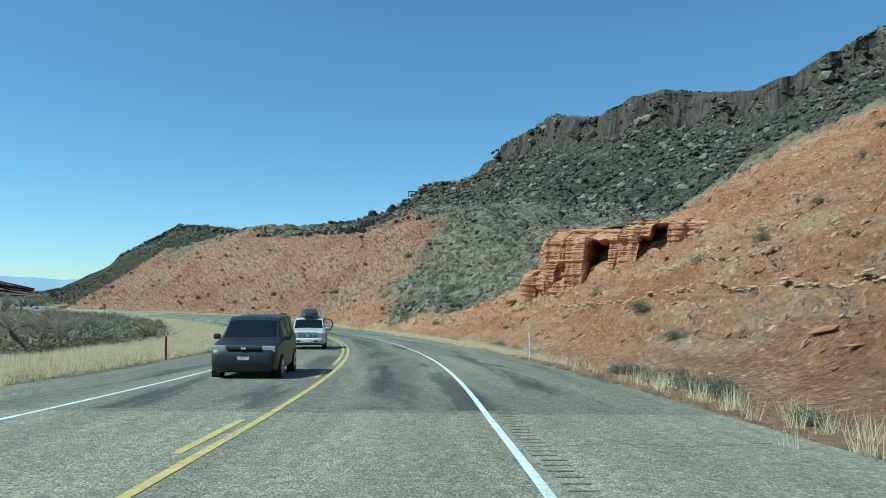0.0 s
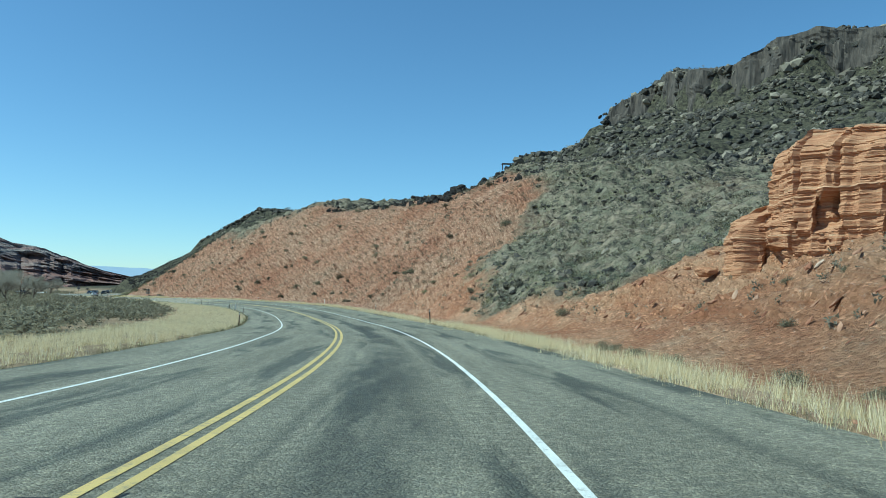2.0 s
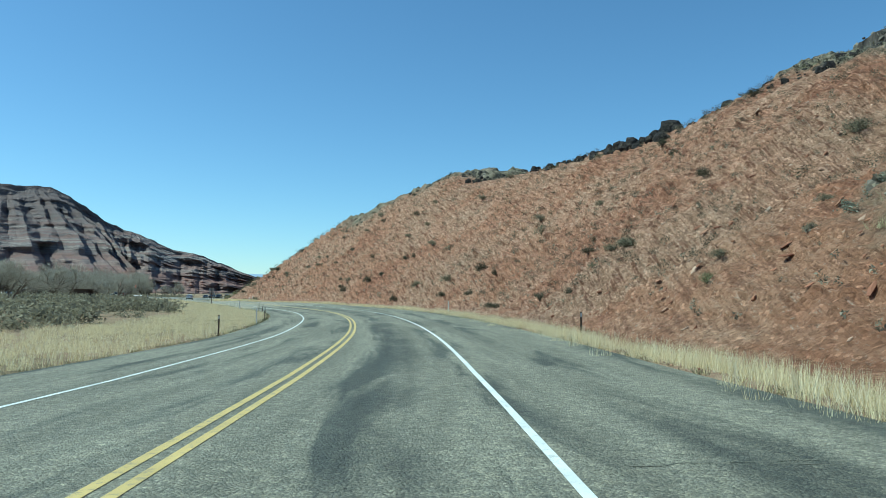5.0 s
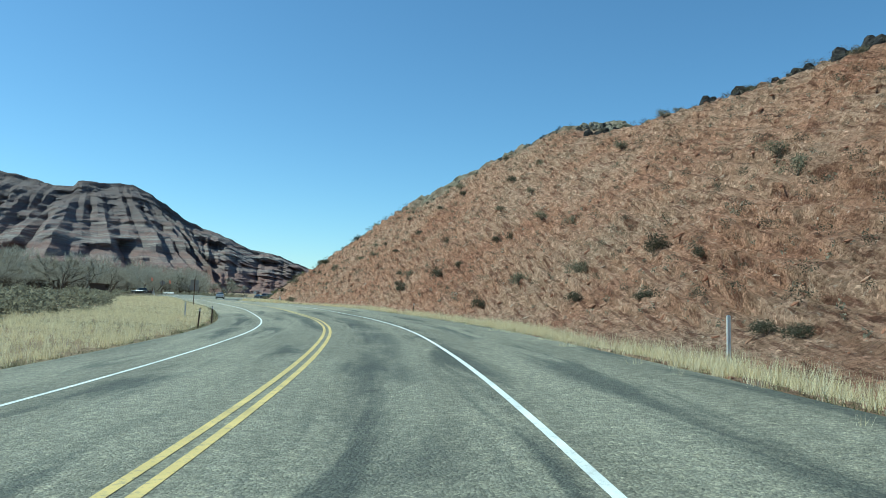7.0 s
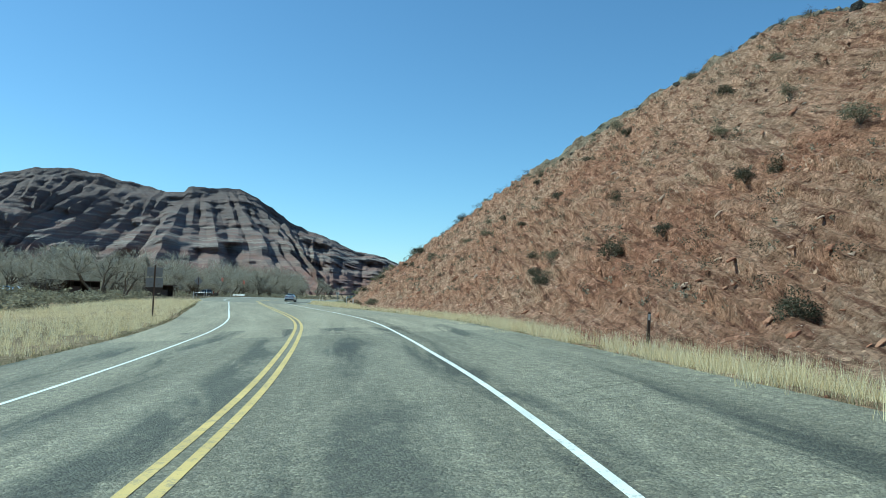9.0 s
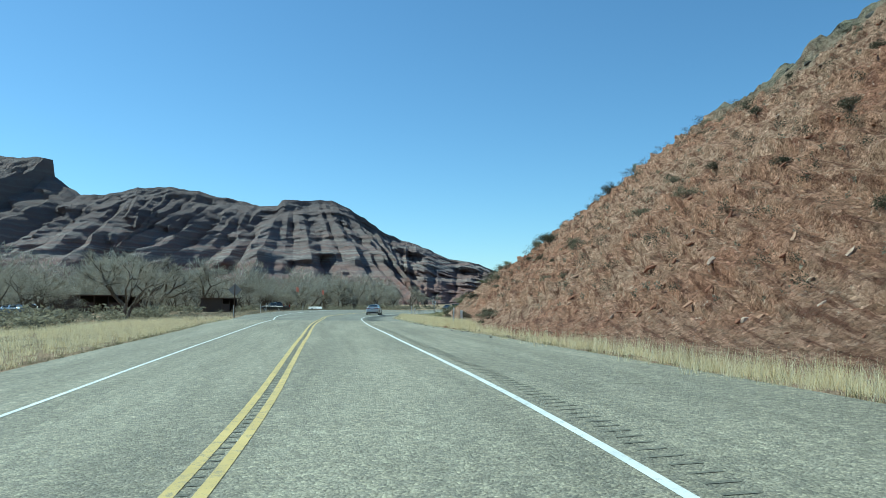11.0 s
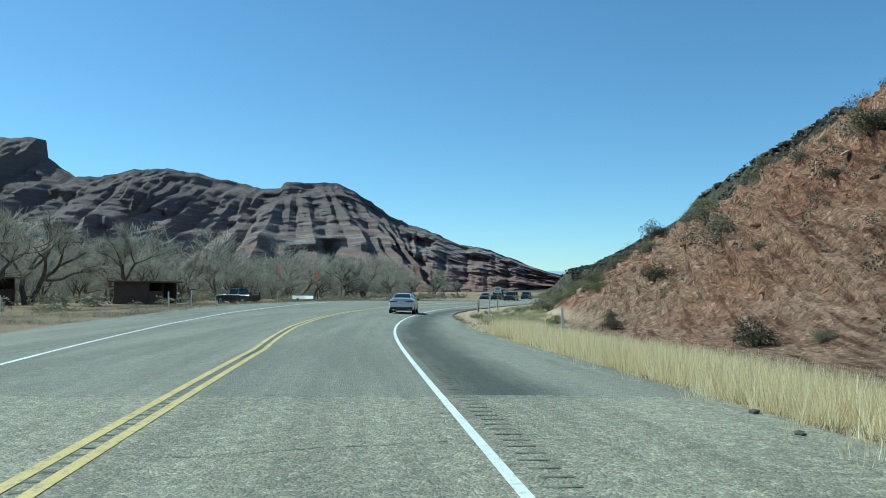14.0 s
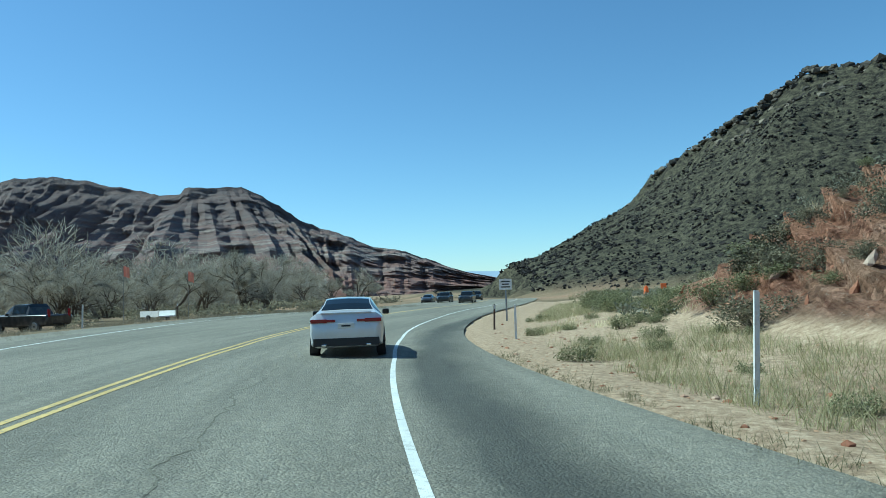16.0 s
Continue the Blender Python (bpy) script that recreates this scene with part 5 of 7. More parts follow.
def bare_tree(seed, height, spread, twigs):
    """A leafless cottonwood: forked trunk, limbs, and a crown of fine twigs."""
    r = np.random.default_rng(seed)
    thing = empty("cottonwood_tree", pose(0, 0, -80), "bare grey cottonwood tree on the valley floor", "tree", "bare trees in the valley")
    wood, fine, ends = [], [], []

    def limb(p, d, length, rad, depth):
        steps = 3
        for k in range(steps):
            q = p + d * length / steps
            r2 = rad * (1 - 0.22 * (k + 1) / steps * 1.3)
            wood.append(needle(p, q, rad * (1 - 0.28 * k / steps), max(r2, 0.008), 6 if depth < 2 else 3))
            p = q
            d = d + r.normal(0, 0.16, 3) + [0, 0, 0.05]
            d /= np.linalg.norm(d)
            if depth >= 2:
                ends.append((p, d))
        if depth < 4:
            for k in range(2 if depth else 3):
                e = d + r.normal(0, spread, 3) * [1, 1, 0.55]
                e[2] = max(e[2], -0.1)
                limb(p, e / np.linalg.norm(e), length * r.uniform(0.62, 0.85), rad * r.uniform(0.52, 0.7), depth + 1)

    for k in range(int(r.integers(1, 4))):
        d = np.array([r.normal(0, 0.25), r.normal(0, 0.25), 1.0])
        limb(np.array([r.normal(0, 0.2), r.normal(0, 0.2), -0.3]), d / np.linalg.norm(d), height * 0.27, height * 0.026, 0)
    part("trunk", raw_mesh("trunk", *gather(wood), bark_mat), None, thing)
    for _ in range(twigs):
        p, d = ends[r.integers(0, len(ends))]
        p = p + r.normal(0, 0.12, 3)
        e = d + r.normal(0, 0.75, 3)
        e /= np.linalg.norm(e)
        q = p + e * height * r.uniform(0.05, 0.15)
        v = needle(p, q, 0.014, 0.004, 3)[0]
        fine.append((v, np.array([(0, 1, 4), (1, 2, 5), (2, 0, 3)])))
    part("crown", raw_mesh("crown", *gather(fine), twig_mat), None, thing)
    return thing


TREES = [bare_tree(300 + k, h, 0.62, 1500) for k, h in enumerate((8.5, 10.0, 7.0, 9.0, 6.0))]


def plant_tree(x, y, size, k=None):
    z = float(terrain(np.array([x]), np.array([y]))[0][0])
    ob = copy_thing(TREES[r.randrange(5) if k is None else k], pose(x, y, z, 0, 0, r.uniform(0, 360)))
    ob.scale = (size * 1.1, size * 1.1, size)


for x, y, size in ((-206, 286, 1.3), (-211, 297, 1.3), (-319, 446, 1.0), (-313, 426, 0.9), (-302, 418, 1.0), (-322, 484, 1.0), (-190, 274, 1.2), (-216, 303, 1.3), (-197, 262, 1.3),
                   (-263, 383, 0.8), (-263, 394, 0.8), (-256, 372, 0.7), (-290, 440, 0.8), (-150, 252, 0.75), (-162, 240, 0.8), (-340, 515, 0.9)):
    plant_tree(x, y, size)
FAR_LEFT = ((-22, 48), (-25.5, 56), (-31, 70), (-18.5, 41), (-37, 63), (-27, 64))
done = 0
while done < 100:
    s, v = r.uniform(190, 520), -30 - 190 * r.random() ** 1.3
    if v > -48 and s < 330:
        continue
    x, y = road_xy(s, v)
    plant_tree(float(x), float(y), r.uniform(0.65, 1.05))
    done += 1
for _ in range(46):
    s, v = r.uniform(285, 440), r.uniform(-62, -29)
    if abs(s - 368) > 9 or v < -40:
        x, y = road_xy(s, v)
        plant_tree(float(x), float(y), r.uniform(0.7, 1.1))
for x, y in ((-100, 178), (-106, 170), (-112, 190), (-95, 165), (-120, 182)):
    plant_tree(x, y, 0.8)
for x, y in FAR_LEFT:
    plant_tree(x, y, r.uniform(0.34, 0.45))
for t in TREES:
    for o in (*t.children_recursive, t):
        bpy.data.objects.remove(o)

# the grove deeper in the valley
GROVE = []
for k in range(4):
    g = np.random.default_rng(400 + k)
    sticks = [needle((0, 0, -0.3), (g.normal(0, 0.6), g.normal(0, 0.6), 4.0), 0.22, 0.1, 4)]
    for _ in range(330):
        a, h = g.uniform(0, 6.3), g.uniform(1.2, 7.5)
        w = 3.0 * math.sin(min(h / 7.8, 1) * 2.6) * g.random() ** 0.5
        p = np.array([w * math.cos(a), w * math.sin(a), h])
        e = p * [0.35, 0.35, 0] + g.normal(0, 0.7, 3) + [0, 0, 0.9]
        v = needle(p, p + e / np.linalg.norm(e) * g.uniform(0.5, 1.4), 0.045, 0.012, 3)[0]
        sticks.append((v, np.array([(0, 1, 4), (1, 2, 5), (2, 0, 3)])))
    GROVE.append(gather(sticks))
s, v = rng.uniform(170, 700, 760), -52 - 200 * rng.random(760) ** 1.5
x, y = road_xy(np.minimum(s, 520), v)
over = np.maximum(s - 520, 0)
x, y = x - 0.65 * over, y + 0.76 * over
stuff("far_woods", merge(GROVE, rng.integers(0, 4, 760), np.c_[x, y, np.full(760, -2.0)], rng.uniform(1.0, 1.75, 760), rng.uniform(0, 6.3, 760)), twig_mat, "grey leafless woods across the valley", "woods")


# ---- roadside posts and signs ----
white_plastic = material("white_plastic", (0.72, 0.72, 0.70), 0.55)
dark_plastic = material("dark_plastic", (0.035, 0.033, 0.03), 0.6)
red_paint_mat = material("red_post_paint", (0.30, 0.045, 0.03), 0.6)
reflector_mat = material("reflector", (0.75, 0.75, 0.72), 0.25)
steel_mat = material("galvanised_steel", (0.30, 0.30, 0.30), 0.5, 0.8)
wood_dark = material("dark_weathered_wood", (0.07, 0.055, 0.045), 0.9)
rust_mat = material("brown_steel", (0.10, 0.065, 0.045), 0.75)
orange_mat = material("safety_orange", (0.80, 0.16, 0.03), 0.6)
for m, scale, dirt in ((white_plastic, 7.0, (0.42, 0.37, 0.30)), (wood_dark, 5.0, (0.14, 0.115, 0.09)), (rust_mat, 9.0, (0.05, 0.04, 0.035)), (steel_mat, 6.0, (0.2, 0.19, 0.18)), (orange_mat, 5.0, (0.6, 0.2, 0.08))):
    n = Nodes(m)
    base = tuple(n.p.inputs["Base Color"].default_value)[:3]
    n.colour(n.mix(n.ramp(n.noise(n.coords(), scale, 5, 0.7), [(0.5, (0, 0, 0)), (0.72, (0.7, 0.7, 0.7))]), base, dirt))


def box(bm, x0, x1, y0, y1, z0, z1, bevel=0.0):
    """A box between the given limits, its edges rounded."""
    m = Matrix.Translation(((x0 + x1) / 2, (y0 + y1) / 2, (z0 + z1) / 2)) @ Matrix.Diagonal((x1 - x0, y1 - y0, z1 - z0, 1))
    made = bmesh.ops.create_cube(bm, size=1, matrix=m)["verts"]
    if bevel:
        bmesh.ops.bevel(bm, geom=list({e for v in made for e in v.link_edges}), offset=bevel, segments=2, affect='EDGES', profile=0.6)
    return bm


def boxed(*limits, bevel=0.0):
    return box(bmesh.new(), *limits, bevel=bevel)


def rod(p, q, r0, r1=None, sides=10):
    bm = bmesh.new()
    p, q = Vector(p), Vector(q)
    turn = (q - p).to_track_quat('Z', 'Y').to_matrix().to_4x4()
    bmesh.ops.create_cone(bm, cap_ends=True, segments=sides, radius1=r0, radius2=r0 if r1 is None else r1, depth=(q - p).length, matrix=Matrix.Translation((p + q) / 2) @ turn)
    return bm


def ground_at(s, v):
    x, y = road_xy(s, v)
    return float(x), float(y), float(terrain(np.array([float(x)]), np.array([float(y)]))[0][0])


def heading(s):
    tx, ty = np.interp(s, ROAD_S, ROAD_T[:, 0]), np.interp(s, ROAD_S, ROAD_T[:, 1])
    return math.degrees(math.atan2(-tx, ty))


def delineator(kind):
    tall, words = {"W": (1.2, "slim white plastic delineator post with reflector"), "D": (1.1, "slim dark steel delineator post"),
                   "T": (1.15, "slim dark delineator post with white top"), "R": (1.15, "slim red-brown delineator post"), "L": (1.6, "tall white plastic delineator post with reflector")}[kind]
    thing = empty("delineator_post", pose(0, 0, -60), words + ", standing in roadside grass", "road post", "posts along the road")
    mat = {"W": white_plastic, "D": rust_mat, "T": dark_plastic, "R": red_paint_mat, "L": white_plastic}[kind]
    bm = boxed(-0.035, 0.035, -0.010, 0.010, -0.3, tall, bevel=0.005)
    for x in (-0.035, 0.035):
        box(bm, x - 0.006, x + 0.006, -0.022, 0.012, -0.3, tall - 0.02, 0.004)
    part("post", bm, mat, thing)
    part("reflector", boxed(-0.028, 0.028, -0.018, -0.0105, tall - 0.2, tall - 0.04, bevel=0.003), reflector_mat if kind != "T" else white_plastic, thing, "pale reflector plate")
    return thing


POSTS = {k: delineator(k) for k in "WDTRL"}
for s, v, kind in ((32.3, 7.9, "W"), (103, 8.1, "T"), (139.7, 9.3, "D"), (176.4, 9.1, "W"), (222.4, 9, "D"), (284.7, 8.4, "W"), (297.2, 10.9, "W"), (296.3, 10.8, "W"), (317, 8.9, "W"),
                   (339.6, 8.6, "L"), (364, 6.6, "D"), (357, 7.4, "W"), (30.8, -6.8, "R"), (104, -6.8, "D"), (150, -6.8, "D"), (167.6, -6.8, "W"), (178, -6.8, "D"), (204.7, -6.8, "D"),
                   (212, -6.6, "D"), (217, -8.6, "W"), (319, -9.4, "W"), (340, -11, "W"), (346, -12, "W"), (367, -14.5, "W"), (378, -15.5, "D")):
    x, y, z = ground_at(s, v)
    copy_thing(POSTS[kind], pose(x, y, z, r.uniform(-2, 2), r.uniform(-3, 3), heading(s) + r.uniform(-8, 8)))
for t in POSTS.values():
    for o in (*t.children_recursive, t):
        bpy.data.objects.remove(o)


def road_sign(s, v, turn, panels, tall, label, face, back, bars=(), pole=rust_mat):
    x, y, z = ground_at(s, v)
    thing = empty("road_sign", pose(x, y, z, 0, 0, heading(s) + turn), label, "road sign", "signs along the road")
    part("pole", boxed(-0.045, 0.045, -0.045, 0.045, -0.4, tall, bevel=0.01), pole, thing)
    for wide, low, high in panels:
        panel = part("panel", boxed(-wide / 2, wide / 2, -0.075, -0.055, low, high, bevel=0.005), face, thing)
        part("backing", boxed(-wide / 2 + 0.01, wide / 2 - 0.01, -0.055, -0.047, low + 0.01, high - 0.01), back, panel, "dull metal back")
        for h in (0.25, 0.75):
            part("bolt", rod((0, -0.09, low + (high - low) * h), (0, -0.07, low + (high - low) * h), 0.012), steel_mat, panel)
        for bx0, bx1, bz0, bz1 in bars:
            part("lettering", boxed(bx0, bx1, -0.080, -0.0752, low + bz0, low + bz1), dark_plastic, panel, "dark bar of lettering")
    return thing


road_sign(251.5, -7.8, 186, [(0.95, 1.8, 2.35), (0.85, 2.42, 2.95)], 3.1, "two stacked grey sign panels seen from behind on a dark post", steel_mat, steel_mat)
road_sign(374, 6.6, -4, [(0.72, 1.75, 2.35)], 2.4, "small white road sign with dark lettering on a post", white_plastic, steel_mat,
          ((-0.26, 0.26, 0.42, 0.49), (-0.20, 0.20, 0.27, 0.34), (-0.26, 0.26, 0.12, 0.19)), steel_mat)
x, y = -146.3, 260.7
z = float(terrain(np.array([x]), np.array([y]))[0][0])
thing = empty("road_sign", pose(x, y, z, 0, 0, 47), "grey back of a diamond warning sign on a steel post", "road sign", "signs along the road")
part("pole", boxed(-0.035, 0.035, -0.035, 0.035, -0.4, 3.1, bevel=0.008), rust_mat, thing)
bm = boxed(-0.42, 0.42, 0.045, 0.055, -0.42, 0.42, bevel=0.004)
bmesh.ops.transform(bm, matrix=pose(0, 0, 2.62, 0, 45, 0), verts=bm.verts)
panel = part("panel", bm, steel_mat, thing)
for h in (2.3, 2.95):
    part("bolt", rod((0, -0.045, h), (0, 0.045, h), 0.012), steel_mat, panel)
x, y, z = ground_at(414, 16.5)
thing = empty("traffic_barrel", pose(x, y, z), "orange traffic barrel with white bands on dry ground", "traffic barrel")
part("body", rod((0, 0, 0.05), (0, 0, 1.0), 0.28, 0.22, 20), orange_mat, thing)
for h in (0.35, 0.7):
    part("band", rod((0, 0, h), (0, 0, h + 0.12), 0.273 - h * 0.06, 0.266 - h * 0.06, 20), white_plastic, thing, "white reflective band")
part("base", rod((0, 0, 0), (0, 0, 0.06), 0.34, 0.32, 20), dark_plastic, thing)
part("handle", boxed(-0.1, 0.1, -0.02, 0.02, 1.0, 1.08, bevel=0.01), orange_mat, thing)
x, y, z = ground_at(417, 18.5)
thing = empty("work_sign", pose(x, y, z, 0, 0, heading(407)), "small orange work sign on a steel stand", "work sign")
part("panel", boxed(-0.3, 0.3, -0.015, 0.015, 0.7, 1.3, bevel=0.01), orange_mat, thing)
for a in (-0.3, 0.3):
    part("leg", rod((a, 0, 0), (0, 0, 0.9), 0.02), steel_mat, thing)

flag_mat = material("orange_flag", (0.85, 0.33, 0.22), 0.8)
for x, y, tall in ((-212.4, 321.0, 5.1), (-211.9, 327.5, 4.6)):
    z = float(terrain(np.array([x]), np.array([y]))[0][0])
    thing = empty("flag", pose(x, y, z, 0, 0, 40), "faded orange flag on a thin tall pole", "flag", "flags beside the yard")
    part("pole", rod((0, 0, -0.3), (0, 0, tall), 0.03, 0.02), steel_mat, thing)
    bm = bmesh.new()
    cols = [[bm.verts.new((0.03 + 0.055 * i, 0.06 * math.sin(i * 0.9) + off, tall - 1.0 + 0.135 * j - 0.02 * i)) for j in range(8)] for off in (0, 0.012) for i in range(10)]
    for base in (0, 10):
        for i in range(9):
            for j in range(7):
                bm.faces.new((cols[base + i][j], cols[base + i + 1][j], cols[base + i + 1][j + 1], cols[base + i][j + 1]))
    part("cloth", bm, flag_mat, thing)

# ---- vehicles ----
def car_paint(name, base, metal=0.35, rough=0.32, dusty=0.22):
    m = material(name, base, rough, metal)
    m.node_tree.nodes["Principled BSDF"].inputs["Coat Weight"].default_value = 0.6 if dusty > 0.1 else 0.1
    m.node_tree.nodes["Principled BSDF"].inputs["Coat Roughness"].default_value = 0.06
    n = Nodes(m)
    dust = n.ramp(n.noise(n.coords(), 2.2, 6, 0.7), [(0.45, (0, 0, 0)), (0.75, (dusty, dusty, dusty))])
    n.colour(n.mix(dust, base, (0.36, 0.31, 0.25)))
    return m


silver = car_paint("silver_paint", (0.66, 0.665, 0.67), 0.3)
charcoal = car_paint("charcoal_paint", (0.013, 0.014, 0.015), 0.0, 0.42, 0.05)
white_paint_mat = car_paint("white_car_paint", (0.60, 0.595, 0.57), 0.0)
black_car = car_paint("black_paint", (0.018, 0.018, 0.02), 0.2)
blue_car = car_paint("blue_paint", (0.10, 0.16, 0.26), 0.3)
glass_mat = material("tinted_glass", (0.008, 0.011, 0.014), 0.04, 0.0, 0.45)
rubber_mat = material("tyre_rubber", (0.018, 0.018, 0.018), 0.85)
alloy_mat = material("alloy_rim", (0.45, 0.45, 0.46), 0.3, 0.9)
lamp_red = material("red_lamp", (0.20, 0.010, 0.014), 0.15)
lamp_clear = material("clear_lamp", (0.40, 0.42, 0.44), 0.1)
chrome_mat = material("chrome", (0.75, 0.75, 0.76), 0.12, 1.0)
plate_mat = material("plate", (0.68, 0.66, 0.60), 0.5)
amber_mat = material("amber_lamp", (0.55, 0.20, 0.04), 0.2)
box_mat = material("matt_black_plastic", (0.028, 0.028, 0.029), 0.38)
trim_mat = material("black_trim", (0.02, 0.02, 0.021), 0.6)

# stations from the tail to the nose: y, half width, underside, beltline, roof, half width of the roof
SEDAN = ((0.00, .72, .46, .66, .68, .62), (.05, .84, .30, .86, .93, .70), (.12, .88, .24, .98, 1.07, .72), (.42, .905, .20, .985, 1.10, .70), (.72, .915, .19, .98, 1.125, .68), (1.05, .92, .18, .97, 1.28, .60),
         (1.40, .92, .18, .965, 1.40, .57), (1.95, .92, .18, .955, 1.445, .58), (2.55, .92, .18, .94, 1.43, .59), (2.95, .92, .18, .93, 1.34, .60), (3.35, .915, .18, .92, 1.15, .65), (3.62, .91, .18, .91, 1.0, .72),
         (4.15, .895, .20, .83, .91, .72), (4.60, .85, .22, .72, .79, .68), (4.80, .76, .27, .60, .66, .6), (4.88, .64, .36, .52, .55, .5))
BOXY = ((0.00, .74, .42, .95, 1.50, .56), (.06, .82, .30, 1.00, 1.62, .60), (.30, .86, .22, 1.02, 1.655, .64), (.90, .88, .19, 1.02, 1.66, .66), (1.50, .88, .18, 1.02, 1.66, .66), (2.10, .88, .18, 1.02, 1.655, .66),
        (2.60, .88, .18, 1.02, 1.62, .65), (2.78, .88, .18, 1.02, 1.54, .66), (3.05, .88, .18, 1.02, 1.28, .70), (3.26, .875, .18, 1.01, 1.08, .74), (3.70, .865, .19, .95, 1.01, .73), (4.05, .84, .21, .86, .91, .70),
        (4.18, .79, .25, .72, .76, .66), (4.24, .70, .34, .60, .63, .58))
SUV = ((0.00, .82, .48, 1.03, 1.50, .66), (.07, .92, .36, 1.09, 1.67, .70), (.35, .97, .28, 1.11, 1.74, .74), (1.20, .98, .26, 1.11, 1.76, .76), (2.10, .98, .26, 1.10, 1.76, .76), (2.80, .98, .26, 1.10, 1.74, .75),
       (3.10, .98, .26, 1.10, 1.66, .76), (3.45, .98, .26, 1.10, 1.37, .80), (3.66, .98, .26, 1.09, 1.17, .84), (4.20, .97, .27, 1.05, 1.13, .84), (4.80, .95, .29, 1.01, 1.08, .82), (5.06, .93, .33, .98, 1.04, .80),
       (5.12, .88, .38, .95, .99, .78), (5.14, .82, .44, .91, .93, .74))
PICKUP = ((0.00, .86, .55, 1.00, 1.02, .80), (.08, .95, .45, 1.08, 1.10, .88), (.60, .98, .38, 1.10, 1.12, .90), (1.70, .98, .36, 1.10, 1.12, .90), (1.80, .98, .36, 1.10, 1.60, .70), (2.00, .98, .36, 1.10, 1.80, .70),
          (3.20, .98, .36, 1.10, 1.80, .70), (3.55, .98, .36, 1.10, 1.60, .72), (3.95, .98, .36, 1.10, 1.18, .82), (4.60, .97, .38, 1.06, 1.14, .82), (5.30, .93, .42, .98, 1.04, .80), (5.45, .84, .5, .82, .86, .74))


def section(st):
    y, w, low, belt, top, wt = st
    side = [(0, low), (w * 0.80, low), (w * 0.97, low + 0.07), (w, low + (belt - low) * 0.45), (w * 0.992, belt - 0.04), (w * 0.955, belt)]
    up = max(top - belt, 0.02)
    side += [(w * 0.955 + (wt - w * 0.955) * 0.12, belt + up * 0.10), (wt + (w * 0.955 - wt) * 0.16, belt + up * 0.80), (wt, belt + up * 0.94), (wt * 0.70, top - 0.006), (0, top + 0.008)]
    half = [Vector((x, y, z)) for x, z in side]
    return half + [Vector((-p.x, p.y, p.z)) for p in reversed(half[1:-1])]


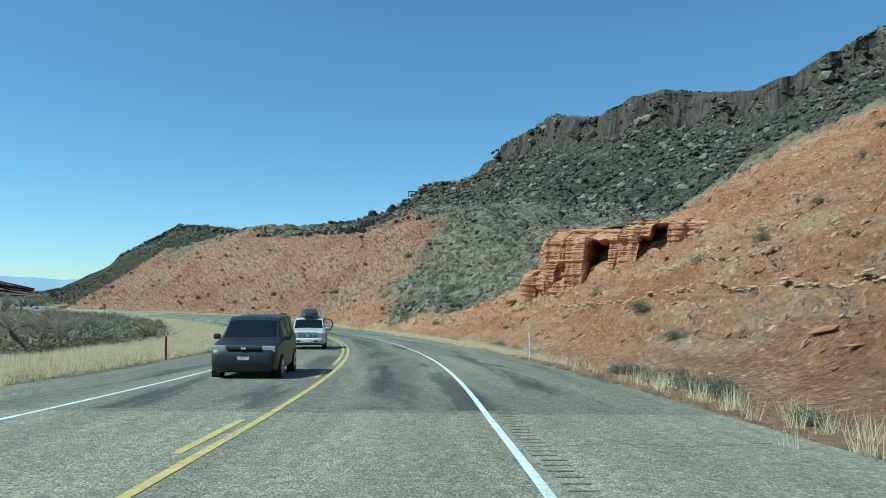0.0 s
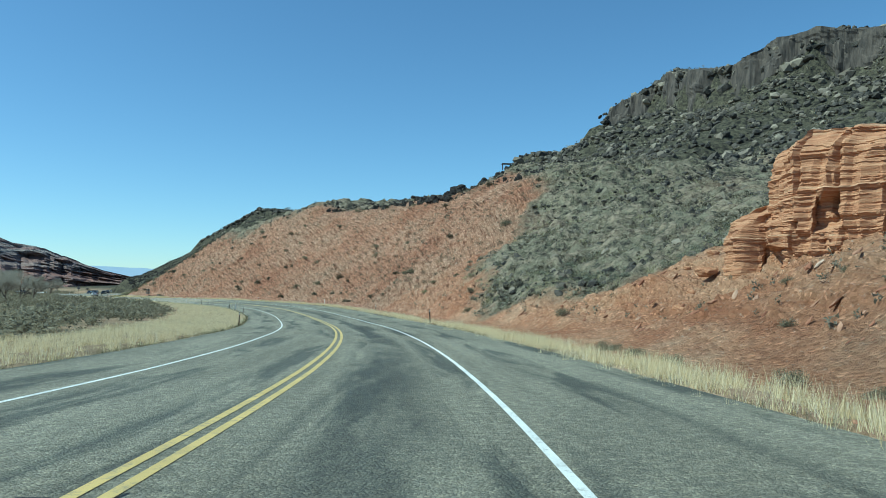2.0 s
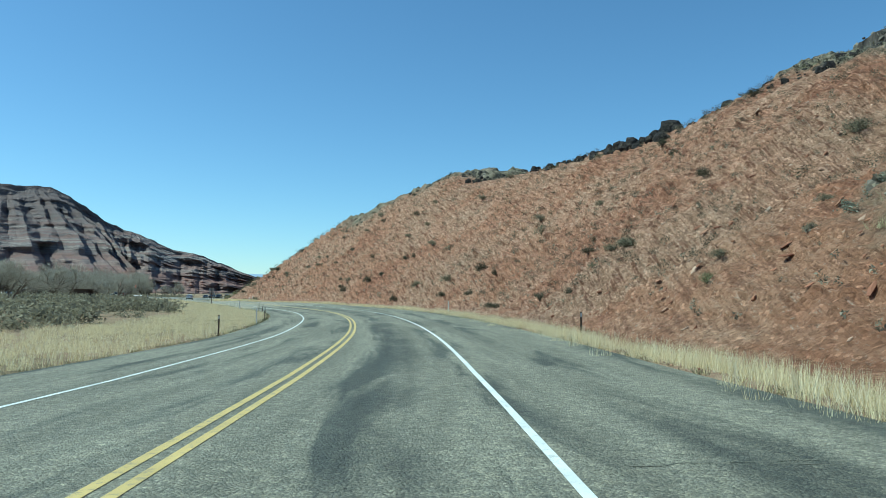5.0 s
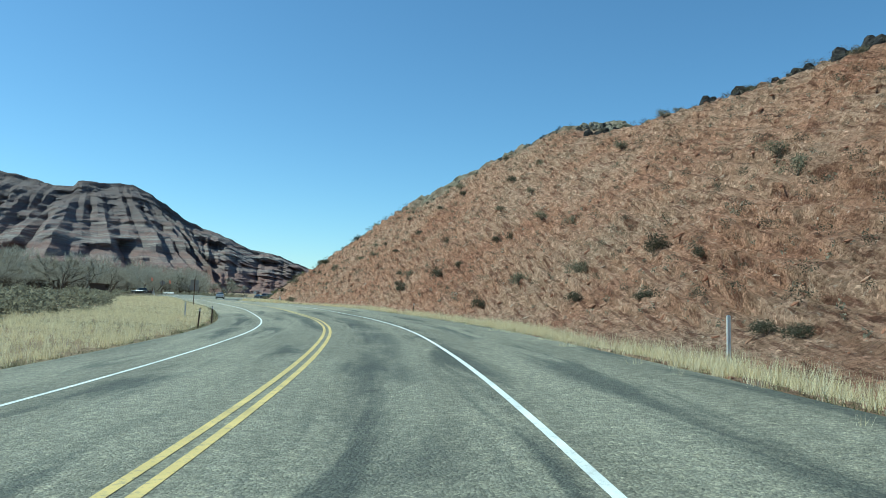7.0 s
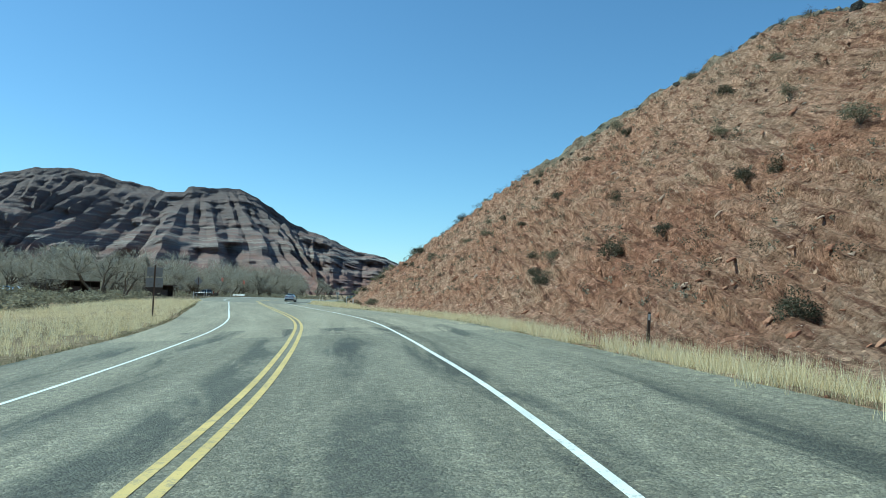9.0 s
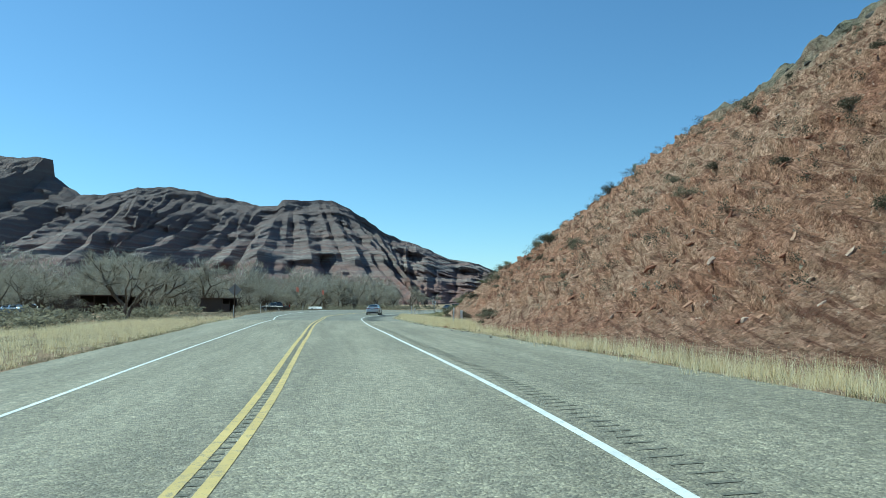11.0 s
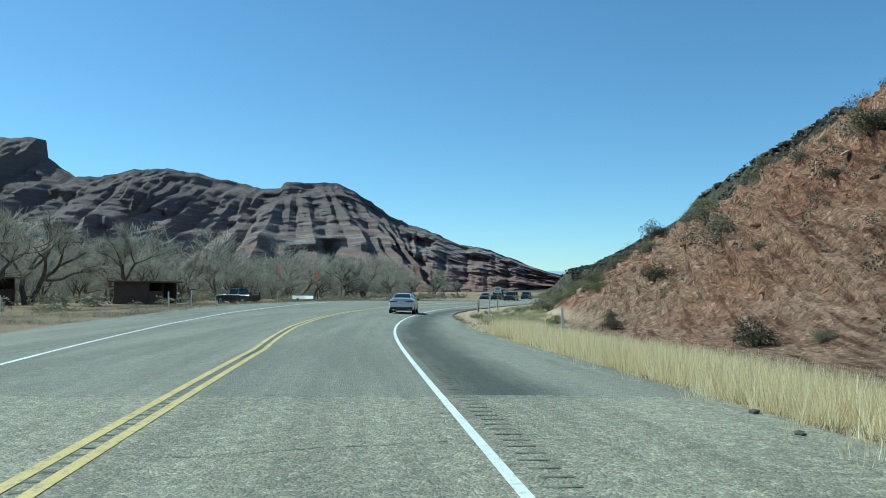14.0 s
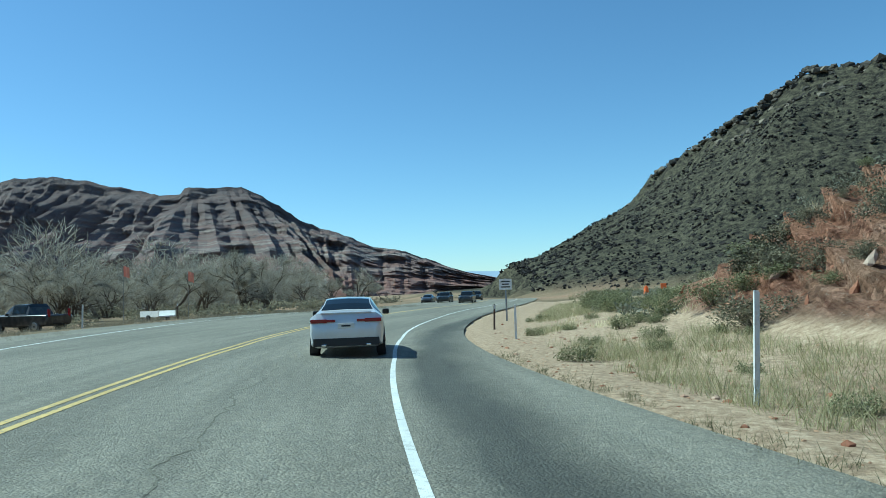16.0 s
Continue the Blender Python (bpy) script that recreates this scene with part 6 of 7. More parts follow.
def car(name, stations, at, turn, mat, label, front_glass, rear_glass, side_glass, axles, radius, nose, tail, mirror_paint=None):
    """A car from cross sections; y runs to its nose and the origin lies under its middle."""
    length = stations[-1][0]
    thing = empty(name, pose(*at, 0, 0, turn), label, "car", "vehicles on and beside the road")
    rings = []
    for a, b in zip(stations[:-1], stations[1:]):
        for k in range(2):
            rings.append([pa.lerp(pb, k / 2) - Vector((0, length / 2, 0)) for pa, pb in zip(section(a), section(b))])
    rings.append([p - Vector((0, length / 2, 0)) for p in section(stations[-1])])
    bm = bmesh.new()
    grid = [[bm.verts.new(p) for p in ring] for ring in rings]
    count = len(grid[0])
    for a, b in zip(grid[:-1], grid[1:]):
        for i in range(count):
            j = (i + 1) % count
            bm.faces.new((a[i], a[j], b[j], b[i]))
    bm.faces.new(grid[0])
    bm.faces.new(list(reversed(grid[-1])))
    bmesh.ops.recalc_face_normals(bm, faces=bm.faces)
    for f in bm.faces:
        f.smooth = True
    for e in bm.edges:
        if len(e.link_faces) == 2 and e.calc_face_angle() > 0.5:
            e.smooth = False
    body = part("body", bm, mat, thing)

    def patch(title, ring0, ring1, cols, material_, label="", lift=0.008, inset=0.0):
        """A pane that lies on the body between two stations."""
        bm = bmesh.new()
        outer = []
        for i in range(ring0, ring1 + 1):
            row = []
            for c in cols:
                p = rings[i][c % count]
                side = rings[min(i + 1, len(rings) - 1)][c % count] - rings[max(i - 1, 0)][c % count]
                across = rings[i][(c + 1) % count] - rings[i][(c - 1) % count]
                nrm = across.cross(side).normalized()
                if nrm.dot(Vector((p.x, 0, p.z - 0.9))) < 0:
                    nrm = -nrm
                row.append((p + nrm * lift, p - nrm * 0.01))
            outer.append(row)
        mid = sum((q[0] for row in outer for q in row), Vector()) / (len(outer) * len(cols))
        tops = [[bm.verts.new(q[0].lerp(mid, inset)) for q in row] for row in outer]
        lows = [[bm.verts.new(q[1].lerp(mid, inset)) for q in row] for row in outer]
        for i in range(len(tops) - 1):
            for j in range(len(cols) - 1):
                bm.faces.new((tops[i][j], tops[i][j + 1], tops[i + 1][j + 1], tops[i + 1][j]))
        loop = [(0, j) for j in range(len(cols))] + [(i, len(cols) - 1) for i in range(1, len(tops))] + [(len(tops) - 1, j) for j in range(len(cols) - 2, -1, -1)] + [(i, 0) for i in range(len(tops) - 2, 0, -1)]
        for (a, b), (c, d) in zip(loop, loop[1:] + loop[:1]):
            bm.faces.new((tops[a][b], tops[c][d], lows[c][d], lows[a][b]))
        bmesh.ops.recalc_face_normals(bm, faces=bm.faces)
        return part(title, bm, material_, thing, label)

    patch("windscreen", *front_glass, range(8, 13), glass_mat, "dark windscreen", inset=0.05)
    if rear_glass:
        patch("rear_window", *rear_glass, range(8, 13), glass_mat, "dark rear window", inset=0.05)
    for a, b in side_glass:
        patch("side_window", a, b, range(6, 9), glass_mat, inset=0.04)
        patch("side_window", a, b, range(12, 15), glass_mat, inset=0.04)
    wide = max(st[1] for st in stations)
    for y in axles:
        for sx in (-1, 1):
            x0 = sx * (wide - 0.20)
            x1 = sx * (wide + 0.015)
            part("wheel_arch", rod((x0, y, radius), (sx * (wide + 0.004), y, radius + 0.02), radius * 1.17, radius * 1.17, 28), trim_mat, thing, "dark wheel arch")
            tyre = part("wheel", rod((x0, y, radius), (x1, y, radius), radius, radius, 28), rubber_mat, thing)
            part("rim", rod((x1, y, radius), (x1 + sx * 0.012, y, radius), radius * 0.66, radius * 0.6, 20), alloy_mat, tyre, "alloy rim")
            part("hub", rod((x1, y, radius), (x1 + sx * 0.022, y, radius), radius * 0.2, radius * 0.16, 12), trim_mat, tyre)
    # nose
    yn, yt = length / 2, -length / 2
    for x0, x1, y0, z0, z1, title, mm, text in nose:
        for sx in ((-1, 1) if x0 > 0 else (1,)):
            a, b = sorted((sx * x0, sx * x1)) if x0 > 0 else (x0, x1)
            part(title, boxed(a, b, yn - y0 - 0.10, yn - y0, z0, z1, bevel=0.02), mm, thing, text)
    for x0, x1, y0, z0, z1, title, mm, text in tail:
        for sx in ((-1, 1) if x0 > 0 else (1,)):
            a, b = sorted((sx * x0, sx * x1)) if x0 > 0 else (x0, x1)
            p = part(title, boxed(a, b, yt + y0, yt + y0 + 0.10, z0, z1, bevel=0.015), mm, thing, text)
            if title == "number_plate":
                part("lettering", boxed(-0.11, 0.11, yt + y0 - 0.004, yt + y0 + 0.002, z0 + 0.045, z1 - 0.045), trim_mat, p, "dark bar of lettering")
    # mirrors
    mirror_y = rings[front_glass[1]][0].y - 0.05 if front_glass[1] < len(rings) else 0.6
    belt = stations[len(stations) // 2][3]
    for sx in (-1, 1):
        a, b = sorted((sx * (wide - 0.03), sx * (wide + 0.17)))
        mirror = part("mirror", boxed(a, b, mirror_y - 0.30, mirror_y - 0.18, belt - 0.01, belt + 0.14, bevel=0.05), mirror_paint or trim_mat, thing, "door mirror")
        part("mirror_glass", boxed(a + 0.025, b - 0.025, mirror_y - 0.304, mirror_y - 0.298, belt + 0.02, belt + 0.115), glass_mat, mirror)
    return thing


SEDAN_NOSE = ((0.42, 0.80, 0.16, 0.62, 0.72, "headlight", lamp_clear, "clear headlight"), (-0.5, 0.5, 0.05, 0.30, 0.46, "grille", trim_mat, "black grille"))
SEDAN_TAIL = ((0.46, 0.86, -0.012, 0.835, 0.925, "tail_light", lamp_red, "red wrap-round tail light"), (0.26, 0.47, -0.012, 0.85, 0.91, "tail_light", lamp_red, "red tail light on the boot lid"),
              (-0.20, 0.20, -0.012, 0.69, 0.82, "number_plate", plate_mat, "pale number plate"), (-0.80, 0.80, -0.015, 0.27, 0.46, "bumper", trim_mat, "black lower bumper"),
              (-0.62, 0.62, 0.075, 1.055, 1.085, "spoiler", silver, "boot lid lip"), (0.48, 0.60, -0.03, 0.27, 0.32, "exhaust", chrome_mat, "chrome exhaust tip"))
x, y = -164.36, 296.61
car("sedan_car", SEDAN, (x, y, float(road_z(347.0, 1.95))), 39.0, silver, "silver saloon car with black lower bumper on the road", (17, 22), (8, 13), ((9, 14), (15, 19)), (-1.45, 1.37), 0.335, SEDAN_NOSE, SEDAN_TAIL)

BOX_NOSE = ((0.46, 0.80, 0.10, 0.70, 0.90, "headlight", lamp_clear, "large clear headlight"), (-0.44, 0.44, 0.03, 0.80, 0.88, "grille", trim_mat, "slim black grille"), (-0.07, 0.07, 0.015, 0.80, 0.88, "badge", chrome_mat, "round chrome badge"),
            (-0.17, 0.17, 0.0, 0.52, 0.65, "number_plate", plate_mat, "pale number plate"), (-0.72, 0.72, 0.02, 0.26, 0.36, "lip", trim_mat, "dark lower lip"), (0.45, 0.56, 0.01, 0.36, 0.42, "fog_lamp", lamp_clear, "small fog lamp"))
BOX_TAIL = ((0.62, 0.82, 0.05, 0.70, 1.0, "tail_light", lamp_red, "red tail light"), (-0.22, 0.22, 0.02, 0.62, 0.75, "number_plate", plate_mat, "pale number plate"))
s = 22.1
x, y = (float(q) for q in road_xy(s, -1.95))
car("van_car", BOXY, (x, y, float(road_z(s, -1.95))), heading(s) + 180, charcoal, "dark grey boxy car facing on in its lane", (14, 18), (0, 2), ((2, 6), (7, 9), (10, 14)), (-1.30, 1.25), 0.325, BOX_NOSE, BOX_TAIL)

SUV_NOSE = ((0.60, 0.86, 0.0, 0.70, 0.98, "headlight", lamp_clear, "tall clear headlight"), (0.845, 0.905, 0.03, 0.72, 0.95, "turn_signal", amber_mat, "amber turn signal"), (0.565, 0.60, -0.004, 0.70, 0.98, "trim_strip", trim_mat, "dark gap beside the headlight"),
            (-0.55, 0.55, -0.03, 0.68, 1.0, "grille", chrome_mat, "bright chrome grille"), (-0.51, 0.51, -0.036, 0.705, 0.945, "mesh", trim_mat, "dark grille mesh"),
            (-0.51, 0.51, -0.044, 0.745, 0.76, "grille_bar", chrome_mat, ""), (-0.51, 0.51, -0.044, 0.805, 0.82, "grille_bar", chrome_mat, ""), (-0.51, 0.51, -0.044, 0.865, 0.88, "grille_bar", chrome_mat, ""), (-0.51, 0.51, -0.044, 0.915, 0.925, "grille_bar", chrome_mat, ""),
            (0.25, 0.28, -0.046, 0.705, 0.945, "grille_post", chrome_mat, ""), (-0.085, 0.085, -0.055, 0.755, 0.915, "badge", chrome_mat, "round chrome badge"))
SUV_TAIL = ((0.66, 0.80, -0.01, 0.95, 1.45, "tail_light", lamp_red, "tall red tail light"), (-0.24, 0.24, 0.02, 0.85, 0.98, "number_plate", plate_mat, "pale number plate"))
s = 45.0
x, y = (float(q) for q in road_xy(s, -2.1))
suv = car("suv_car", SUV, (x, y, float(road_z(s, -1.95))), heading(s) + 180, white_paint_mat, "large white off-road car with a black roof box", (12, 16), (0, 2), ((2, 5), (6, 9), (10, 13)), (-1.55, 1.45), 0.40, SUV_NOSE, SUV_TAIL, white_paint_mat)


def bumper(title, half, front, depth, z0, z1, mat, label, parent):
    """A bar across the nose whose ends bend back round the wings."""
    bm = bmesh.new()
    rows = []
    for k in range(25):
        x = half * (k / 12 - 1)
        y = front - 0.05 * (x / half) ** 2 - 0.42 * abs(x / half) ** 9
        lo, hi = z0 + 0.02 * abs(x / half) ** 4, z1
        rows.append([bm.verts.new((x, y - d * depth, lo + (hi - lo) * h)) for d, h in ((1, 0), (0.25, 0), (0.06, 0.08), (0, 0.3), (0, 0.75), (0.08, 0.93), (0.3, 1), (1, 1))])
    for a, b in zip(rows[:-1], rows[1:]):
        for k in range(8):
            f = bm.faces.new((a[k], a[(k + 1) % 8], b[(k + 1) % 8], b[k]))
            f.smooth = k < 6
    bm.faces.new(rows[0])
    bm.faces.new(rows[-1])
    bmesh.ops.recalc_face_normals(bm, faces=bm.faces)
    return part(title, bm, mat, parent, label)


nose_y = SUV[-1][0] / 2
front = bumper("front_bumper", 0.985, nose_y + 0.13, 0.5, 0.40, 0.69, white_paint_mat, "deep white front bumper", suv)
bumper("valance", 0.95, nose_y + 0.09, 0.4, 0.30, 0.405, trim_mat, "black lower valance", suv)
bumper("chrome_lip", 0.95, nose_y + 0.138, 0.3, 0.425, 0.445, chrome_mat, "thin chrome lip", suv)
for x0, x1, mm, title in ((0.36, 0.56, trim_mat, "air_intake"), (0.62, 0.86, lamp_clear, "fog_lamp"), (-0.19, 0.19, plate_mat, "number_plate")):
    for sx in ((-1, 1) if x0 > 0 else (1,)):
        a, b = sorted((sx * x0, sx * x1))
        back = 0.05 * max(abs(a), abs(b)) ** 2 + 0.42 * max(abs(a), abs(b)) ** 9
        part(title, boxed(a, b, nose_y - 0.1, nose_y + 0.136 - 0.7 * back, 0.475, 0.575, bevel=0.01), mm, front)
for sx in (-1, 1):
    for y0, y1 in ((-0.55, -0.40), (0.45, 0.60)):
        a, b = sorted((sx * 0.97, sx * 0.995))
        part("door_handle", boxed(a, b, y0, y1, 0.98, 1.01, bevel=0.008), white_paint_mat, suv)
    a, b = sorted((sx * 0.965, sx * 0.988))
    part("side_strip", boxed(a, b, -1.0, 0.95, 0.60, 0.66, bevel=0.01), white_paint_mat, suv, "moulded white side strip")
    a, b = sorted((sx * 0.90, sx * 1.0))
    part("running_board", boxed(a, b, -0.98, 0.90, 0.30, 0.36, bevel=0.015), trim_mat, suv, "dark running board")
bm = bmesh.new()
loops = []
for q in range(13):
    u = q / 12
    tall, half = 0.10 + 0.30 * min(1, u / 0.55) ** 0.7 * (1 - 0.25 * max(0, (u - 0.85) / 0.15)), 0.30 + 0.16 * min(1, u / 0.3) ** 0.6 - 0.05 * max(0, (u - 0.85) / 0.15)
    loops.append([bm.verts.new((half * c, 0.62 - 2.15 * u, 1.835 + tall * h)) for c, h in ((-0.96, 0), (-1, 0.2), (-1.0, 0.42), (-0.93, 0.72), (-0.78, 0.92), (-0.5, 1), (0, 1.03), (0.5, 1), (0.78, 0.92), (0.93, 0.72), (1.0, 0.42), (1, 0.2), (0.96, 0))])
for a, b in zip(loops[:-1], loops[1:]):
    for k in range(13):
        bm.faces.new((a[k], a[(k + 1) % 13], b[(k + 1) % 13], b[k]))
bm.faces.new(loops[0])
bm.faces.new(loops[-1])
bmesh.ops.recalc_face_normals(bm, faces=bm.faces)
for f in bm.faces:
    f.smooth = len(f.verts) == 4
roof_box = part("roof_box", bm, box_mat, suv, "black roof box")
part("seam", boxed(-0.468, 0.468, -1.5, 0.25, 1.90, 1.91), steel_mat, roof_box, "grey seam of the lid")
for yy in (-1.2, 0.0):
    part("roof_bar", boxed(-0.58, 0.58, yy - 0.03, yy + 0.03, 1.75, 1.84, bevel=0.01), steel_mat, suv)
for sx in (-0.60, 0.60):
    part("roof_rail", boxed(sx - 0.02, sx + 0.02, -2.1, 0.4, 1.745, 1.80, bevel=0.015), alloy_mat, suv, "pale roof rail")
part("bicycle_rack", boxed(-0.05, 0.05, -2.86, -2.5, 0.50, 0.58, bevel=0.01), trim_mat, suv, "black rack arm")
part("rack_mast", boxed(-0.04, 0.04, -2.86, -2.79, 0.55, 1.42, bevel=0.01), trim_mat, suv, "black rack mast")
part("wheel_tray", boxed(-1.22, 0.55, -2.86, -2.74, 0.90, 0.945, bevel=0.01), trim_mat, suv, "black wheel tray of the rack")
bicycle = empty("bicycle", suv.matrix_basis.copy(), "dark bicycle carried on a rack behind a white car", "bicycle", "")


def tubes(points, radius):
    bm = bmesh.new()
    for p, q in zip(points[:-1], points[1:]):
        tv, tf = needle(p, q, radius, radius, 6)
        vs = [bm.verts.new(c) for c in tv]
        for f in tf:
            bm.faces.new([vs[i] for i in f])
    return bm


for cx in (-1.00, 0.06):
    ring = [(cx + 0.335 * math.cos(2 * math.pi * k / 28), -2.80, 1.285 + 0.335 * math.sin(2 * math.pi * k / 28)) for k in range(29)]
    wheel = part("wheel", tubes(ring, 0.034), rubber_mat, bicycle, "black bicycle tyre")
    part("spokes", tubes([p for k in range(0, 28, 2) for p in (ring[k], ring[(k + 13) % 28])], 0.003), steel_mat, wheel)
part("bicycle_frame", tubes([(0.06, -2.80, 1.285), (-0.36, -2.80, 1.25), (-0.81, -2.80, 1.62), (-0.24, -2.80, 1.66), (-0.36, -2.80, 1.25), (-0.24, -2.80, 1.66), (0.06, -2.80, 1.285)], 0.02), charcoal, bicycle, "dark bicycle frame")
part("fork", tubes([(-1.00, -2.80, 1.285), (-0.81, -2.80, 1.62), (-0.78, -2.80, 1.72)], 0.018), trim_mat, bicycle)
part("handlebar", tubes([(-0.84, -3.02, 1.72), (-0.78, -2.80, 1.75), (-0.84, -2.58, 1.72)], 0.015), trim_mat, bicycle)
part("saddle", boxed(-0.32, -0.08, -2.86, -2.74, 1.72, 1.78, bevel=0.025), trim_mat, bicycle)
part("seat_post", rod((-0.24, -2.80, 1.62), (-0.22, -2.80, 1.74), 0.014), steel_mat, bicycle)

x, y, z = ground_at(375, -24)
car("pickup_truck", PICKUP, (x, y, z), heading(375) + 75, black_car, "black pickup truck parked beside the yard", (11, 15), (8, 10), ((9, 12),), (-1.7, 1.75), 0.39, SUV_NOSE[:1], SUV_TAIL[:1])
for s, v, turn, spec, mat, label, fg, sg, ax in ((468, -7.5, 180, SUV, black_car, "dark far-off car on the road", (12, 16), ((2, 5), (6, 9)), (-1.55, 1.45)),
                                            (455, -14.5, 180, SEDAN, black_car, "dark far-off saloon beside the road", (17, 22), ((9, 14), (15, 19)), (-1.45, 1.37)),
                                            (476, -7.8, 180, SEDAN, white_paint_mat, "pale far-off saloon on the road", (17, 22), ((9, 14), (15, 19)), (-1.45, 1.37)),
                                            (470, -14, 180, BOXY, black_car, "dark far-off car beside the road", (14, 18), ((2, 6), (7, 9)), (-1.30, 1.25)),
                                            (450, -11, 180, SUV, black_car, "dark far-off car on the verge", (12, 16), ((2, 5), (6, 9)), (-1.55, 1.45)),
                                            (330, -44, 60, SEDAN, white_paint_mat, "white saloon parked among bare trees", (17, 22), ((9, 14), (15, 19)), (-1.45, 1.37)),
                                            (339, -43, 75, SEDAN, blue_car, "blue saloon parked among bare trees", (17, 22), ((9, 14), (15, 19)), (-1.45, 1.37)),
                                            (347, -46, 70, SEDAN, silver, "grey saloon parked among bare trees", (17, 22), ((9, 14), (15, 19)), (-1.45, 1.37)),
                                            (438, -6.0, 180, SUV, black_car, "dark car coming along the road", (12, 16), ((2, 5), (6, 9)), (-1.55, 1.45))):
    x, y, z = ground_at(s, v)
    if -6 < v < 6:
        z = float(road_z(s, v))
    car("parked_car" if v < -6 else "oncoming_car", spec, (x, y, z), heading(s) + turn, mat, label, fg, None, sg, ax, 0.335 if spec is not SUV else 0.4, SUV_NOSE[:1] if spec is SUV else SEDAN_NOSE[:1], ())

# ---- the yard beside the road ----
def shed(s, v, turn, long, deep, tall, label):
    x, y, z = ground_at(s, v)
    thing = empty("shed", pose(x, y, z, 0, 0, heading(s) + turn), label, "shed", "sheds in the yard")
    bm = boxed(-long / 2, long / 2, deep / 2 - 0.12, deep / 2, 0, tall)
    part("wall", bm, wood_dark, thing)
    for sx in (-1, 1):
        part("wall", boxed(*sorted((sx * long / 2, sx * (long / 2 - 0.12))), -deep / 2, deep / 2 - 0.12, 0, tall), wood_dark, thing)
    part("roof", boxed(-long / 2 - 0.4, long / 2 + 0.4, -deep / 2 - 0.7, deep / 2 + 0.4, tall + 0.002, tall + 0.16, bevel=0.02), rust_mat, thing, "dark flat metal roof")
    k = int(long // 3)
    for i in range(k + 1):
        px = -long / 2 + 0.15 + i * (long - 0.3) / k
        part("post", boxed(px - 0.09, px + 0.09, -deep / 2 - 0.09, -deep / 2 + 0.09, -0.3, tall, bevel=0.01), wood_dark, thing)
    for i in range(k):
        if i % 2 == 0:
            px = -long / 2 + 0.25 + i * (long - 0.3) / k
            part("panel", boxed(px, px + (long - 0.3) / k - 0.2, -deep / 2 - 0.03, -deep / 2 + 0.03, 0, tall * 0.62), rust_mat, thing, "dark cladding panel")


shed(357, -44, 80, 15, 6, 2.7, "long low dark timber shed below bare trees")
shed(371, -33, 95, 6, 4, 2.4, "small open dark timber shed by the road")
x, y, z = ground_at(383, -20)
thing = empty("trailer", pose(x, y, z, 0, 0, heading(383) + 60), "small white trailer tipped on its drawbar", "trailer")
part("deck", boxed(-0.7, 0.7, -1.3, 1.3, 0.35, 0.45, bevel=0.02), white_plastic, thing)
part("drawbar", rod((0, 1.3, 0.4), (0, 2.3, 0.1), 0.04), steel_mat, thing)
for sx in (-0.75, 0.75):
    part("wheel", rod((sx - 0.06, 0, 0.25), (sx + 0.06, 0, 0.25), 0.25, 0.25, 18), rubber_mat, thing)
    part("side_rail", boxed(sx * 0.9 - 0.02, sx * 0.9 + 0.02, -1.3, 1.3, 0.45, 0.8), white_plastic, thing)

# shelter on the ridge
x, y = -21.1, 352.1
z = float(terrain(np.array([x]), np.array([y]))[0][0])
thing = empty("shelter", pose(x, y, z - 0.2, 0, 0, 10), "small open shelter with a flat roof on the ridge", "shelter")
part("roof", boxed(-2.0, 2.0, -1.4, 1.4, 2.3, 2.5, bevel=0.03), rust_mat, thing)
for sx in (-1.6, 1.6):
    for sy in (-1.0, 1.0):
        part("post", boxed(sx - 0.1, sx + 0.1, sy - 0.1, sy + 0.1, 0, 2.3), wood_dark, thing)

# ---- wear on the road ----
groove_mat = material("milled_asphalt", (0.075, 0.075, 0.066), 0.95, spec=0.2)
n = Nodes(groove_mat)
n.colour(n.ramp(n.noise(n.coords(), 18, 5, 0.8), [(0.35, (0.075, 0.071, 0.057)), (0.6, (0.20, 0.19, 0.15))]))


def bars(name, spans, v0, v1, gap, wide, label, line=((0, 1), (0, 0)), lift=0.005):
    """Short milled bars across the shoulder."""
    vs, fs = [], []
    for a, b in spans:
        for s in np.arange(a, b, gap):
            j = rng.uniform(-0.03, 0.03)
            j = j + float(np.interp(s, *line))
            q = [(s, v0 + j), (s + wide, v0 + j), (s + wide, v1 + j), (s, v1 + j)]
            base = len(vs)
            for ss, vv in q:
                x, y = road_xy(ss, vv)
                vs.append((float(x), float(y), float(road_z(ss, vv)) + lift))
            fs += [(base, base + 2, base + 1), (base, base + 3, base + 2)]
    return stuff(name, (vs, fs), groove_mat, label, "rumble strip")


bars("rumble_strip_right", ((-12, 13), (226, 322)), 3.76, 4.04, 0.31, 0.06, "milled rumble strip beside the white line")
bars("rumble_strip_centre", ((236, 330),), -0.065, 0.065, 0.31, 0.07, "milled rumble strip between the yellow lines", YELLOW, 0.005)


